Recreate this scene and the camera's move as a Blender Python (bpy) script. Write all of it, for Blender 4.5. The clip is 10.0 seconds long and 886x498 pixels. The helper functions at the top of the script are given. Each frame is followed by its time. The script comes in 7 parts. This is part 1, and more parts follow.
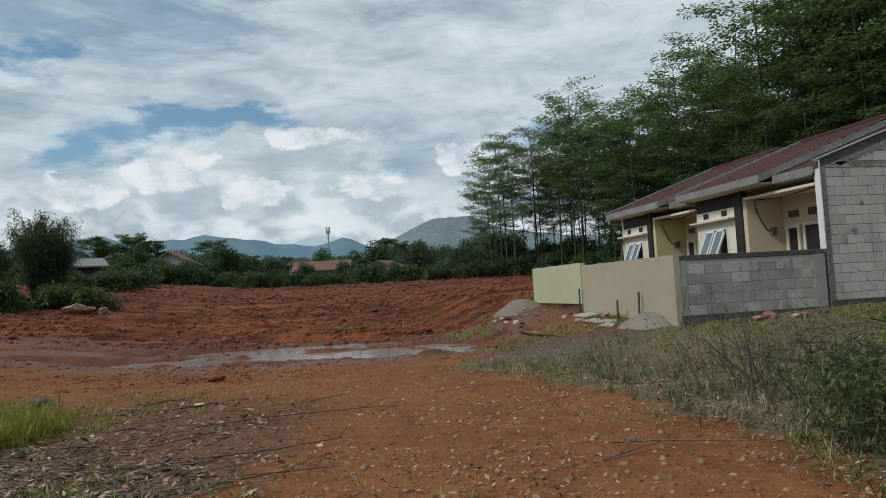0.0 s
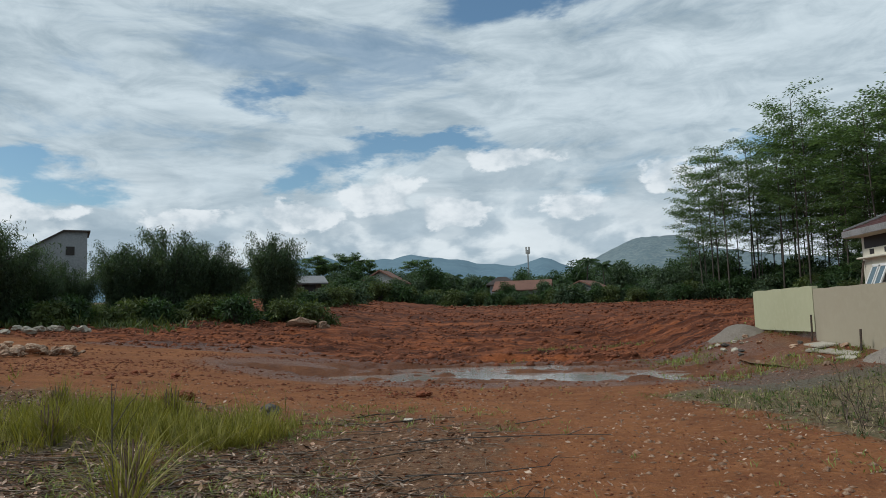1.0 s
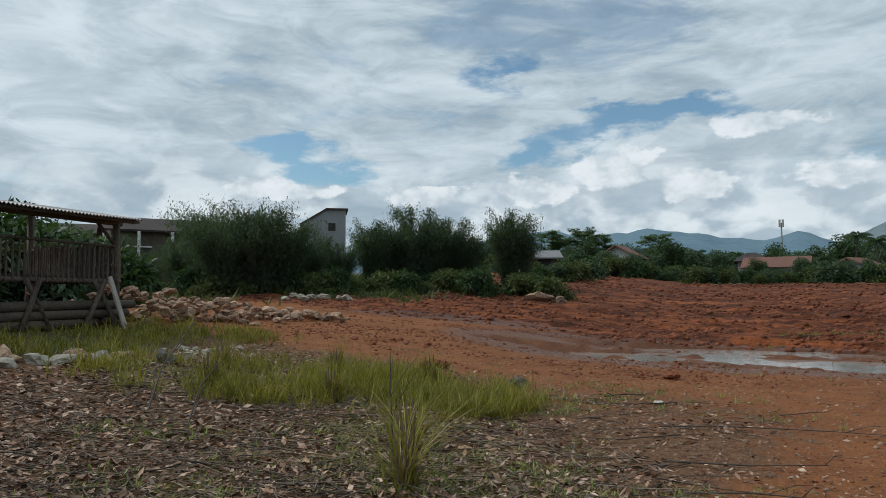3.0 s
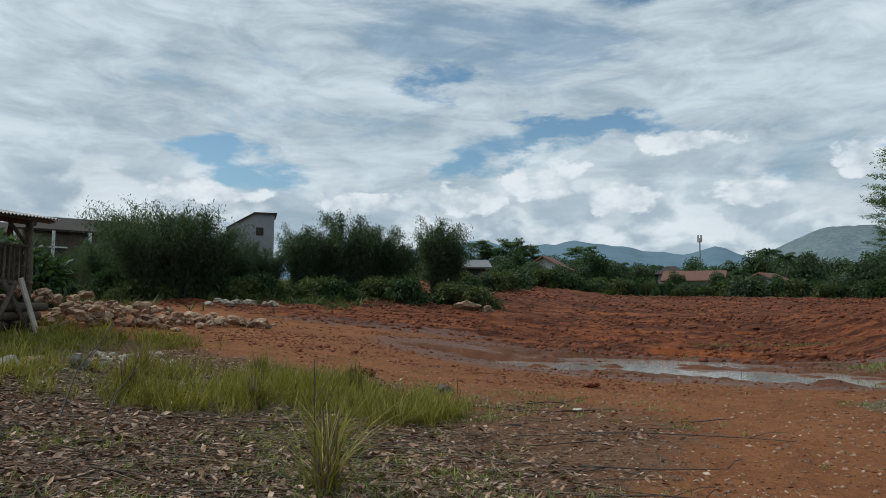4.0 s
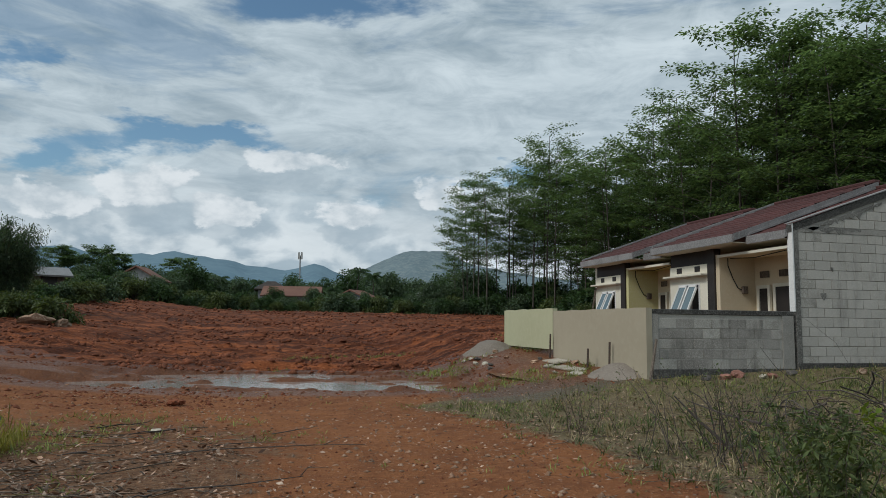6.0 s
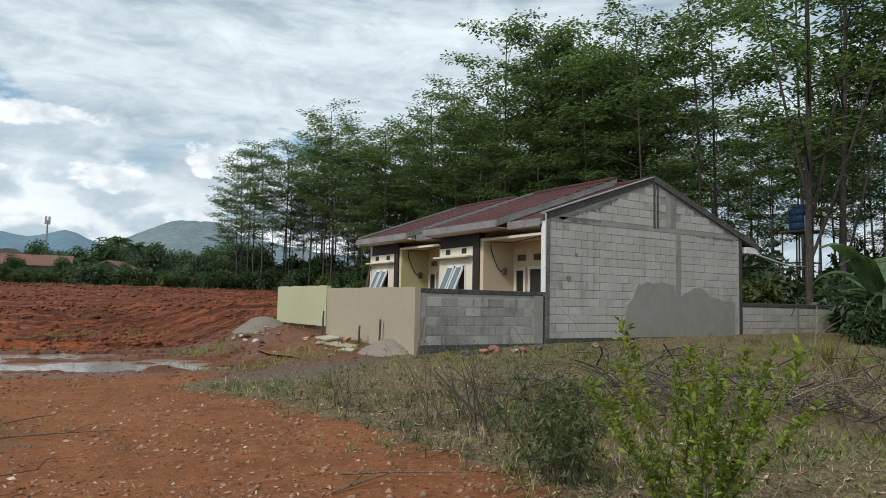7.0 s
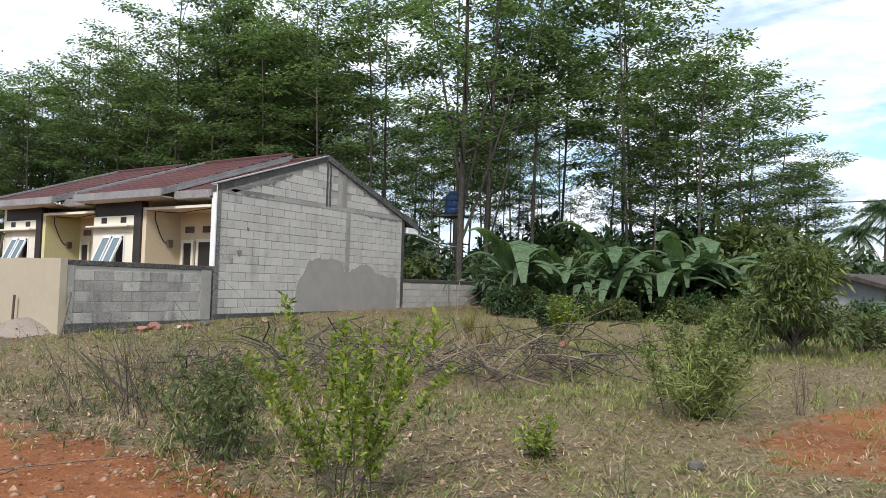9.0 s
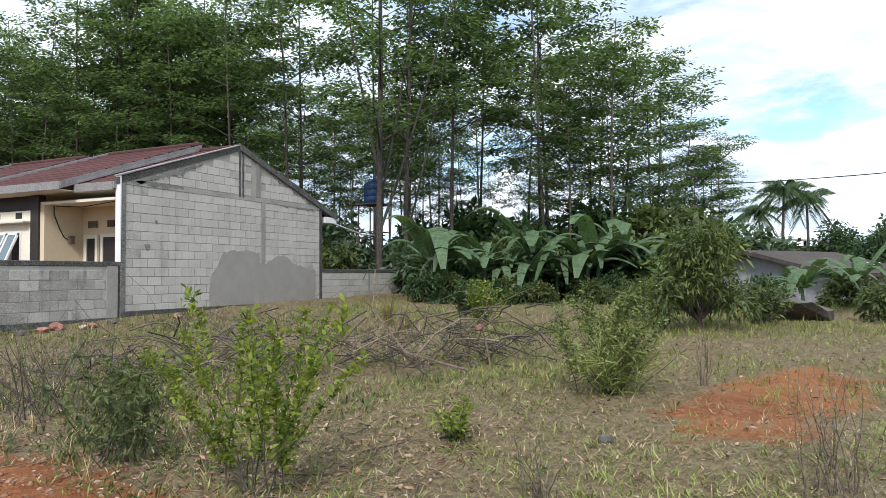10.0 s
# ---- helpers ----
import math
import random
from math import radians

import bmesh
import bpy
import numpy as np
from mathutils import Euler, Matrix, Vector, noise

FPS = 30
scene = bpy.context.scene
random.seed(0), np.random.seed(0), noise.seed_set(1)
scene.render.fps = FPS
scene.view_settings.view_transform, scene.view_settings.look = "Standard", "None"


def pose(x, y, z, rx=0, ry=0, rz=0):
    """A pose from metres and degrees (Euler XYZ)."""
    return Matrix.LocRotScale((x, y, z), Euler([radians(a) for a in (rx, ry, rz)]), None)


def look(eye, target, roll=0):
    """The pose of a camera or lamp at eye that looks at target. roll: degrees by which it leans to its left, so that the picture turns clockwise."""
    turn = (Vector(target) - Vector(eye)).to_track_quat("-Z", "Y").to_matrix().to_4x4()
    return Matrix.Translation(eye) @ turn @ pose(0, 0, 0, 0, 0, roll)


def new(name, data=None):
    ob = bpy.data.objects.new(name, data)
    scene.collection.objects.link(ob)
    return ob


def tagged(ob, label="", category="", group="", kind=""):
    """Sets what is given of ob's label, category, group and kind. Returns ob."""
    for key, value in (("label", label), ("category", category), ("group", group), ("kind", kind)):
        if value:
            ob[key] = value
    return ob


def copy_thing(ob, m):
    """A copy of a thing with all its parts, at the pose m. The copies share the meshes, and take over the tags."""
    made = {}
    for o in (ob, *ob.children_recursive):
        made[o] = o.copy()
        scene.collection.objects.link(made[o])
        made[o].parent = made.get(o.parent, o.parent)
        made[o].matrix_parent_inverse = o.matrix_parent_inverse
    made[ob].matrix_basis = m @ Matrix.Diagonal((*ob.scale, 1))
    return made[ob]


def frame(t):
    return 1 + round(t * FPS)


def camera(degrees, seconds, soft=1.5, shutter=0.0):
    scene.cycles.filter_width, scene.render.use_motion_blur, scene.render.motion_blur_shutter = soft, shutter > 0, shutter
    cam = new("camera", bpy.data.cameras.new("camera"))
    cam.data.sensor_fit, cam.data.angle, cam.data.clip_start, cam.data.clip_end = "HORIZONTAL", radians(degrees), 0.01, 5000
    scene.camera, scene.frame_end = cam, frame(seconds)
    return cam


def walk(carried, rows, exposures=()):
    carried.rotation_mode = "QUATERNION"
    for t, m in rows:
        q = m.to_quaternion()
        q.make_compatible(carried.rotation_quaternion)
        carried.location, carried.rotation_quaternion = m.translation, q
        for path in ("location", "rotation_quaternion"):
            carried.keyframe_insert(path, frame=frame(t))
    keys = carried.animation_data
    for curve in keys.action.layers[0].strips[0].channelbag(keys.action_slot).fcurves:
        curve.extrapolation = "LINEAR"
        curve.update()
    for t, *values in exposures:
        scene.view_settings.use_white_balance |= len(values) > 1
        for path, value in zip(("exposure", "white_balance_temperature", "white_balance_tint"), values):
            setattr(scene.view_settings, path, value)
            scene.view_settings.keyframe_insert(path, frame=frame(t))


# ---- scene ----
cam = camera(64.1, 10.0, soft=0.85)
PATH = [
    (0, (-0.509, -0.967, 1.379), (-0.087, 0.984, 1.496), -3.2),
    (0.5, (-0.473, -0.767, 1.387), (-0.42, 1.226, 1.544), -2.2),
    (1, (-0.582, -0.724, 1.396), (-0.714, 1.262, 1.593), -1.8),
    (1.5, (-0.69, -0.727, 1.397), (-1.112, 1.219, 1.584), -1.3),
    (2, (-0.741, -0.727, 1.384), (-1.406, 1.153, 1.534), -0.6),
    (2.2, (-0.762, -0.728, 1.38), (-1.537, 1.108, 1.547), -0.2),
    (3.3, (-0.753, -0.873, 1.465), (-1.505, 0.976, 1.593), -0.1),
    (3.5, (-0.743, -0.885, 1.451), (-1.468, 0.974, 1.585), 0.3),
    (4, (-0.697, -0.914, 1.45), (-1.278, 0.993, 1.609), 0.6),
    (4.5, (-0.62, -0.915, 1.459), (-0.572, 1.074, 1.667), 1.6),
    (4.6, (-0.612, -0.905, 1.457), (-0.487, 1.082, 1.648), 1.3),
    (5, (-0.579, -0.865, 1.45), (-0.239, 1.097, 1.633), 0.6),
    (5.2, (-0.573, -0.868, 1.449), (-0.173, 1.082, 1.646), 0.8),
    (6.3, (-0.543, -0.883, 1.446), (0.057, 1.014, 1.653), 0.7),
    (6.5, (-0.533, -0.893, 1.45), (0.187, 0.963, 1.64), 0.9),
    (7, (-0.536, -0.977, 1.494), (0.532, 0.707, 1.647), 1.2),
    (7.5, (-0.531, -1.023, 1.493), (0.793, 0.47, 1.624), 1.6),
    (8, (-0.554, -1.055, 1.489), (0.954, 0.255, 1.589), 2.3),
    (8.5, (-0.524, -1.05, 1.487), (1.092, 0.126, 1.572), 1.8),
    (9, (-0.507, -1.063, 1.49), (1.192, -0.013, 1.595), 1.5),
    (9.5, (-0.501, -1.055, 1.482), (1.197, -0.002, 1.565), 0.9),
    (10, (-0.43, -1.127, 1.468), (1.375, -0.269, 1.542), -0.4),
]
EXPOSURES = [(0.0, -0.15, 6300, 10), (1.0, -0.15, 6250, 10), (2.0, -0.17, 6250, 10), (3.5, -0.13, 6250, 10), (4.5, -0.22, 6200, 10), (5.2, -0.28, 6200, 10), (6.5, -0.22, 6350, 10), (7.0, 0.2, 6450, 12), (7.5, 0.45, 6500, 15), (8.0, 0.84, 6500, 18), (8.5, 0.90, 6450, 18), (10.0, 0.93, 6250, 17)]
walk(cam, [(t, look(eye, target, roll)) for t, eye, target, roll in PATH], EXPOSURES)

# ---- light: broken cloud, a soft high sun ----
SUN_EL, SUN_AZ = 42.0, 255.0     # degrees; azimuth clockwise from +y
sun_data = bpy.data.lights.new("sun", "SUN")
sun_data.energy, sun_data.angle, sun_data.color = 1.9, radians(12), (1.0, 0.95, 0.88)
sun = new("sun", sun_data)
_e, _a = radians(SUN_EL), radians(SUN_AZ)
sun_dir = Vector((math.cos(_e) * math.sin(_a), math.cos(_e) * math.cos(_a), math.sin(_e)))
sun.matrix_world = look(sun_dir * 100, (0, 0, 0))


class Nodes:
    """Short hands for building node trees."""

    def __init__(self, tree):
        self.t = tree
        self.t.nodes.clear()

    def n(self, kind, **kw):
        node = self.t.nodes.new(kind)
        for key, value in kw.items():
            if key == "op":
                node.operation = value
            elif key == "blend":
                node.blend_type = value
        return node

    def put(self, sock, value):
        if isinstance(value, bpy.types.NodeSocket):
            self.t.links.new(value, sock)
        elif value is not None:
            sock.default_value = value

    def math(self, op, a, b=None, c=None, clamp=False):
        node = self.n("ShaderNodeMath", op=op)
        node.use_clamp = clamp
        for s, v in zip(node.inputs, (a, b, c)):
            self.put(s, v)
        return node.outputs[0]

    def vmath(self, op, a, b=None, scale=None):
        node = self.n("ShaderNodeVectorMath", op=op)
        self.put(node.inputs[0], a)
        self.put(node.inputs[1], b)
        if scale is not None:
            self.put(node.inputs["Scale"], scale)
        return node.outputs[0]

    def mix(self, f, a, b, blend="MIX"):
        node = self.n("ShaderNodeMix")
        node.data_type, node.blend_type = "RGBA", blend
        self.put(node.inputs[0], f)
        self.put(node.inputs[6], a)
        self.put(node.inputs[7], b)
        return node.outputs[2]

    def noise(self, vec, scale, detail=5.0, rough=0.55, distort=0.0):
        node = self.n("ShaderNodeTexNoise")
        self.put(node.inputs["Vector"], vec)
        self.put(node.inputs["Scale"], scale)
        self.put(node.inputs["Detail"], detail)
        self.put(node.inputs["Roughness"], rough)
        self.put(node.inputs["Distortion"], distort)
        return node.outputs["Fac"], node.outputs["Color"]

    def span(self, v, lo, hi, a=0.0, b=1.0, smooth=True):
        node = self.n("ShaderNodeMapRange")
        node.interpolation_type = "SMOOTHSTEP" if smooth else "LINEAR"
        for s, x in zip(node.inputs, (v, lo, hi, a, b)):
            self.put(s, x)
        return node.outputs[0]


def rgb(r, g, b):
    return (r, g, b, 1.0)


world = bpy.data.worlds.new("world")
scene.world = world
world.use_nodes = True
W = Nodes(world.node_tree)
sky = W.n("ShaderNodeTexSky")
sky.sky_type, sky.sun_disc = "NISHITA", False
sky.sun_elevation, sky.sun_rotation = radians(SUN_EL), radians(SUN_AZ)
tc = W.n("ShaderNodeTexCoord").outputs["Generated"]
sep = W.n("ShaderNodeSeparateXYZ")
W.put(sep.inputs[0], tc)
vx, vy, vz = sep.outputs
AZ = W.math("MULTIPLY", W.math("ARCTAN2", W.math("MULTIPLY", vx, -1.0), vy), 57.29578)
EL = W.math("MULTIPLY", W.math("ARCSINE", vz), 57.29578)
# billows: the sky's dome seen flat, wide across and squeezed in height towards the horizon
warp = W.noise(W.vmath("MULTIPLY", tc, (5.0, 5.0, 14.0)), 1.0, 6.0, 0.6)[1]
warp = W.vmath("SUBTRACT", warp, (0.5, 0.5, 0.5))
wsep = W.n("ShaderNodeSeparateXYZ")
W.put(wsep.inputs[0], warp)
AZW = W.math("MULTIPLY_ADD", wsep.outputs[0], 26.0, AZ)
ELW = W.math("MULTIPLY_ADD", wsep.outputs[1], 10.0, EL)
streak = W.noise(W.vmath("MULTIPLY", tc, (3.0, 3.0, 13.0)), 1.0, 7.0, 0.6, 0.4)[0]
fine = W.noise(W.vmath("MULTIPLY", tc, (9.0, 9.0, 26.0)), 1.0, 7.0, 0.62, 0.6)[0]
puff = W.noise(W.vmath("MULTIPLY", tc, (10.0, 10.0, 17.0)), 1.0, 6.0, 0.5, 0.2)[0]
# breaks in the cloud: azimuth, elevation, widths, depth
GAPS = [(6.2, 13.5, 7.5, 1.15, 1.0), (13.5, 11.6, 4.0, 1.3, 0.8), (33.5, 10.8, 6.5, 1.5, 1.0), (18.5, 18.0, 3.2, 2.4, 0.75),
        (-3.0, 25.0, 9.0, 2.4, 0.9), (5.0, 20.0, 3.0, 1.0, 0.4), (-17.5, 12.4, 3.0, 0.9, 0.7), (-92.0, 11.0, 12.0, 2.0, 0.75),
        (-70.0, 9.0, 9.0, 4.0, 0.6), (-125.0, 16.0, 14.0, 4.0, 0.9), (70.0, 22.0, 14.0, 3.0, 0.8), (160.0, 20.0, 20.0, 4.0, 0.8)]
gap = None
for ga, ge, gw, gh, gd in GAPS:
    da = W.math("DIVIDE", W.math("SUBTRACT", AZW, ga), gw)
    de = W.math("DIVIDE", W.math("SUBTRACT", ELW, ge), gh)
    d2 = W.math("ADD", W.math("MULTIPLY", da, da), W.math("MULTIPLY", de, de))
    g1 = W.math("MULTIPLY", W.math("EXPONENT", W.math("MULTIPLY", d2, -1.0)), gd)
    gap = g1 if gap is None else W.math("ADD", gap, g1)
thin = W.span(streak, 0.30, 0.44, 0.0, 1.0)
cover = W.math("SUBTRACT", 1.25, W.math("ADD", W.math("MULTIPLY", gap, 1.5), W.math("MULTIPLY", W.math("SUBTRACT", 0.5, fine), 1.0)))
cover = W.math("MULTIPLY", W.span(cover, 0.1, 0.9), W.math("MULTIPLY_ADD", thin, 0.5, 0.5), clamp=True)
shade = W.math("ADD", W.math("MULTIPLY", W.span(fine, 0.3, 0.7), 0.55), W.math("MULTIPLY", W.span(streak, 0.32, 0.66), 0.45))
cloud = W.mix(shade, rgb(0.335, 0.43, 0.49), rgb(0.75, 0.845, 0.88))
low = W.span(ELW, 4.0, 13.0, 1.0, 0.0)
heap = W.mix(W.span(puff, 0.42, 0.57), rgb(0.355, 0.455, 0.53), rgb(0.90, 0.95, 0.955))
cloud = W.mix(W.math("MULTIPLY", low, 0.7), cloud, heap)
# heaped cloud heads over the far hills: azimuth, elevation, widths
HEADS = [(8.5, 9.8, 3.6, 1.9), (15.0, 8.5, 4.0, 1.5), (-14.6, 10.9, 2.6, 1.6), (-1.5, 12.6, 4.5, 1.0), (3.0, 8.4, 3.4, 1.5), (-7.0, 8.8, 3.4, 1.2), (24.0, 8.0, 4.0, 1.2), (36.0, 8.5, 5.0, 1.2)]
knob = W.noise(W.vmath("MULTIPLY", tc, (20.0, 20.0, 30.0)), 1.0, 5.0, 0.55)[0]
AZH = W.math("MULTIPLY_ADD", wsep.outputs[0], 7.0, AZ)
ELH = W.math("MULTIPLY_ADD", wsep.outputs[1], 3.0, EL)


def heads(lift):
    total = None
    for ha, he, hw, hh in HEADS:
        da = W.math("DIVIDE", W.math("SUBTRACT", AZH, ha), hw)
        de = W.math("DIVIDE", W.math("SUBTRACT", ELH, he + lift), hh)
        one = W.math("EXPONENT", W.math("MULTIPLY", W.math("ADD", W.math("MULTIPLY", da, da), W.math("MULTIPLY", de, de)), -1.0))
        total = one if total is None else W.math("MAXIMUM", total, one)
    return W.span(W.math("MULTIPLY_ADD", W.math("SUBTRACT", knob, 0.5), 1.5, total), 0.42, 0.62)


cloud = W.mix(W.math("MULTIPLY", heads(-1.3), 0.45), cloud, rgb(0.43, 0.525, 0.585))
cloud = W.mix(W.math("MULTIPLY", heads(0.0), 0.85), cloud, W.mix(W.span(knob, 0.35, 0.65), rgb(0.55, 0.63, 0.675), rgb(0.92, 0.96, 0.965)))
cloud = W.mix(W.span(EL, 0.0, 7.0, 0.55, 0.0), cloud, rgb(0.52, 0.63, 0.665))
blue = W.mix(1.0, sky.outputs[0], rgb(0.098, 0.118, 0.116), "MULTIPLY")
bg = W.n("ShaderNodeBackground")
W.put(bg.inputs["Color"], W.mix(cover, blue, cloud))
W.put(bg.inputs["Strength"], 1.0)
W.put(W.n("ShaderNodeOutputWorld").inputs[0], bg.outputs[0])

# ---- materials ----


def material(name, tones, scale=6.0, rough=0.85, bump=0.3, fine=40.0, metal=0.0, vary=0.15, stretch=(1, 1, 1), depth=0.02, transl=0.0, island=False, spec=0.3, streak=0.0):
    """tones: dark, mid and light base colours, mixed by noise at two scales; vary: change from piece to piece."""
    m = bpy.data.materials.new(name)
    m.use_nodes = True
    N = Nodes(m.node_tree)
    pos = N.n("ShaderNodeNewGeometry").outputs["Position"] if not island else N.n("ShaderNodeTexCoord").outputs["Object"]
    pos = N.vmath("MULTIPLY", pos, tuple(stretch))
    big, _ = N.noise(pos, scale, 4.0, 0.6)
    small, _ = N.noise(pos, fine, 4.0, 0.65)
    col = N.mix(N.span(big, 0.3, 0.7), rgb(*tones[0]), rgb(*tones[1]))
    col = N.mix(N.span(small, 0.4, 0.72), col, rgb(*tones[2]))
    if streak:
        run, _ = N.noise(N.vmath("MULTIPLY", pos, (3.5, 3.5, 0.45)), 1.0, 5.0, 0.65)
        spots, _ = N.noise(pos, 1.3, 5.0, 0.7)
        dirt = N.math("MULTIPLY", N.span(N.math("ADD", N.math("MULTIPLY", run, 0.6), N.math("MULTIPLY", spots, 0.4)), 0.50, 0.68), streak)
        col = N.mix(dirt, col, rgb(0.075, 0.07, 0.06))
    rnd = N.n("ShaderNodeNewGeometry").outputs["Random Per Island"] if island else N.n("ShaderNodeObjectInfo").outputs["Random"]
    gain = N.span(rnd, 0.0, 1.0, 1.0 - vary, 1.0 + vary, smooth=False)
    col = N.vmath("SCALE", col, scale=gain)
    bs = N.n("ShaderNodeBsdfPrincipled")
    N.put(bs.inputs["Base Color"], col)
    N.put(bs.inputs["Roughness"], N.span(small, 0.2, 0.8, max(rough - 0.1, 0.02), min(rough + 0.08, 1.0)))
    bs.inputs["Metallic"].default_value = metal
    bs.inputs["Specular IOR Level"].default_value = spec
    if bump:
        bp = N.n("ShaderNodeBump")
        bp.inputs["Strength"].default_value, bp.inputs["Distance"].default_value = bump, depth
        N.put(bp.inputs["Height"], N.math("ADD", N.math("MULTIPLY", small, 0.6), big))
        N.put(bs.inputs["Normal"], bp.outputs[0])
    out = N.n("ShaderNodeOutputMaterial")
    if transl:
        tr = N.n("ShaderNodeBsdfTranslucent")
        N.put(tr.inputs[0], N.mix(1.0, col, rgb(1.25, 1.3, 0.6), "MULTIPLY"))
        mx = N.n("ShaderNodeMixShader")
        mx.inputs[0].default_value = transl
        N.put(mx.inputs[1], bs.outputs[0])
        N.put(mx.inputs[2], tr.outputs[0])
        N.put(out.inputs[0], mx.outputs[0])
    else:
        N.put(out.inputs[0], bs.outputs[0])
    return m


M = {}


def mk(key, *a, **k):
    M[key] = material(key, *a, **k)


mk("block", [(0.387, 0.365, 0.324), (0.450, 0.427, 0.387), (0.504, 0.482, 0.441)], 1.1, 0.92, 0.4, 50, vary=0.07, depth=0.005, streak=0.36)
mk("block_grey", [(0.20, 0.185, 0.165), (0.33, 0.31, 0.28), (0.41, 0.39, 0.355)], 1.6, 0.93, 0.5, 50, vary=0.15, depth=0.006, streak=0.85)
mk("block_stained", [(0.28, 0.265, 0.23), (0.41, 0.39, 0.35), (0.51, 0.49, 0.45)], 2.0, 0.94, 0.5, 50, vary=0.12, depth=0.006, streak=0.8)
mk("mortar", [(0.30, 0.285, 0.25), (0.37, 0.35, 0.315), (0.43, 0.41, 0.37)], 3.0, 0.95, 0.5, 60, depth=0.006, streak=0.3)
mk("plaster", [(0.245, 0.23, 0.205), (0.29, 0.272, 0.245), (0.325, 0.305, 0.275)], 3.0, 0.9, 0.2, 50, depth=0.004)
mk("beam", [(0.20, 0.19, 0.17), (0.28, 0.265, 0.24), (0.34, 0.325, 0.295)], 2.2, 0.92, 0.4, 45, depth=0.006)
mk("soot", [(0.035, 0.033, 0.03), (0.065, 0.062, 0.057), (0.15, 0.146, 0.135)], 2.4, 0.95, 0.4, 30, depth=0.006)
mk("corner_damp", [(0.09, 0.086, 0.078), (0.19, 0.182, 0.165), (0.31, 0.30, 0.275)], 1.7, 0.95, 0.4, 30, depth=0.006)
mk("cream", [(0.636, 0.525, 0.353), (0.679, 0.568, 0.396), (0.697, 0.593, 0.430)], 1.0, 0.75, 0.08, 30, depth=0.003)
mk("cream_wall", [(0.368, 0.322, 0.235), (0.396, 0.350, 0.258), (0.405, 0.359, 0.267)], 0.5, 0.85, 0.02, 7, depth=0.003, streak=0.05)
mk("lime_wall", [(0.368, 0.368, 0.235), (0.396, 0.396, 0.258), (0.405, 0.405, 0.267)], 0.5, 0.85, 0.02, 7, depth=0.003, streak=0.05)
mk("lime", [(0.636, 0.602, 0.292), (0.679, 0.645, 0.344), (0.697, 0.662, 0.387)], 1.0, 0.75, 0.08, 30, depth=0.003)
mk("offwhite", [(0.619, 0.585, 0.473), (0.671, 0.636, 0.525), (0.688, 0.654, 0.550)], 1.4, 0.7, 0.1, 30, depth=0.003)
mk("dark_paint", [(0.022, 0.019, 0.018), (0.032, 0.027, 0.025), (0.045, 0.04, 0.036)], 2.0, 0.6, 0.1, 30, depth=0.003)
mk("fascia", [(0.17, 0.165, 0.16), (0.24, 0.235, 0.23), (0.30, 0.295, 0.29)], 2.0, 0.7, 0.15, 30, depth=0.004, streak=0.4)
mk("white_trim", [(0.62, 0.62, 0.60), (0.72, 0.72, 0.70), (0.76, 0.76, 0.74)], 3.0, 0.5, 0.1, 30, depth=0.003)
mk("roof_red", [(0.045, 0.017, 0.016), (0.08, 0.026, 0.024), (0.115, 0.05, 0.044)], 1.5, 0.75, 0.2, 30, vary=0.12, depth=0.004)
mk("roof_clay", [(0.12, 0.058, 0.042), (0.17, 0.082, 0.058), (0.22, 0.12, 0.085)], 0.8, 0.8, 0.2, 12, depth=0.01)
mk("roof_dark", [(0.04, 0.033, 0.03), (0.065, 0.053, 0.047), (0.095, 0.078, 0.068)], 0.8, 0.92, 0.2, 12, depth=0.01)
mk("roof_grey", [(0.15, 0.15, 0.15), (0.22, 0.22, 0.22), (0.29, 0.29, 0.29)], 0.8, 0.6, 0.2, 12, depth=0.01)
mk("zinc", [(0.36, 0.37, 0.38), (0.47, 0.48, 0.48), (0.25, 0.17, 0.12)], 1.2, 0.45, 0.1, 9, metal=0.5, depth=0.004)
mk("far_wall", [(0.20, 0.215, 0.23), (0.26, 0.275, 0.29), (0.31, 0.32, 0.33)], 0.5, 0.85, 0.1, 8, depth=0.01)
mk("pale_wall", [(0.34, 0.34, 0.33), (0.45, 0.45, 0.44), (0.52, 0.52, 0.51)], 0.5, 0.85, 0.1, 8, depth=0.01)
mk("bark", [(0.045, 0.037, 0.030), (0.085, 0.073, 0.061), (0.14, 0.125, 0.108)], 3.0, 0.95, 0.7, 25, stretch=(1, 1, 0.3), vary=0.25)
mk("bark_red", [(0.11, 0.07, 0.05), (0.17, 0.105, 0.08), (0.24, 0.18, 0.14)], 3.0, 0.95, 0.7, 25, stretch=(1, 1, 0.3))
mk("wood", [(0.055, 0.043, 0.034), (0.11, 0.085, 0.066), (0.18, 0.15, 0.12)], 4.0, 0.9, 0.5, 50, stretch=(1, 1, 0.2), vary=0.3)
mk("wood_pale", [(0.30, 0.27, 0.23), (0.42, 0.38, 0.33), (0.5, 0.46, 0.4)], 4.0, 0.9, 0.4, 50, vary=0.2)
mk("log", [(0.05, 0.04, 0.033), (0.10, 0.08, 0.06), (0.16, 0.13, 0.10)], 3.0, 0.95, 0.6, 40, vary=0.3)
mk("twig", [(0.08, 0.056, 0.04), (0.155, 0.115, 0.083), (0.28, 0.23, 0.18)], 5.0, 0.95, 0.3, 60, vary=0.45, island=True)
mk("twig_dark", [(0.045, 0.036, 0.032), (0.08, 0.065, 0.055), (0.13, 0.11, 0.095)], 5.0, 0.95, 0.3, 60, vary=0.4, island=True)
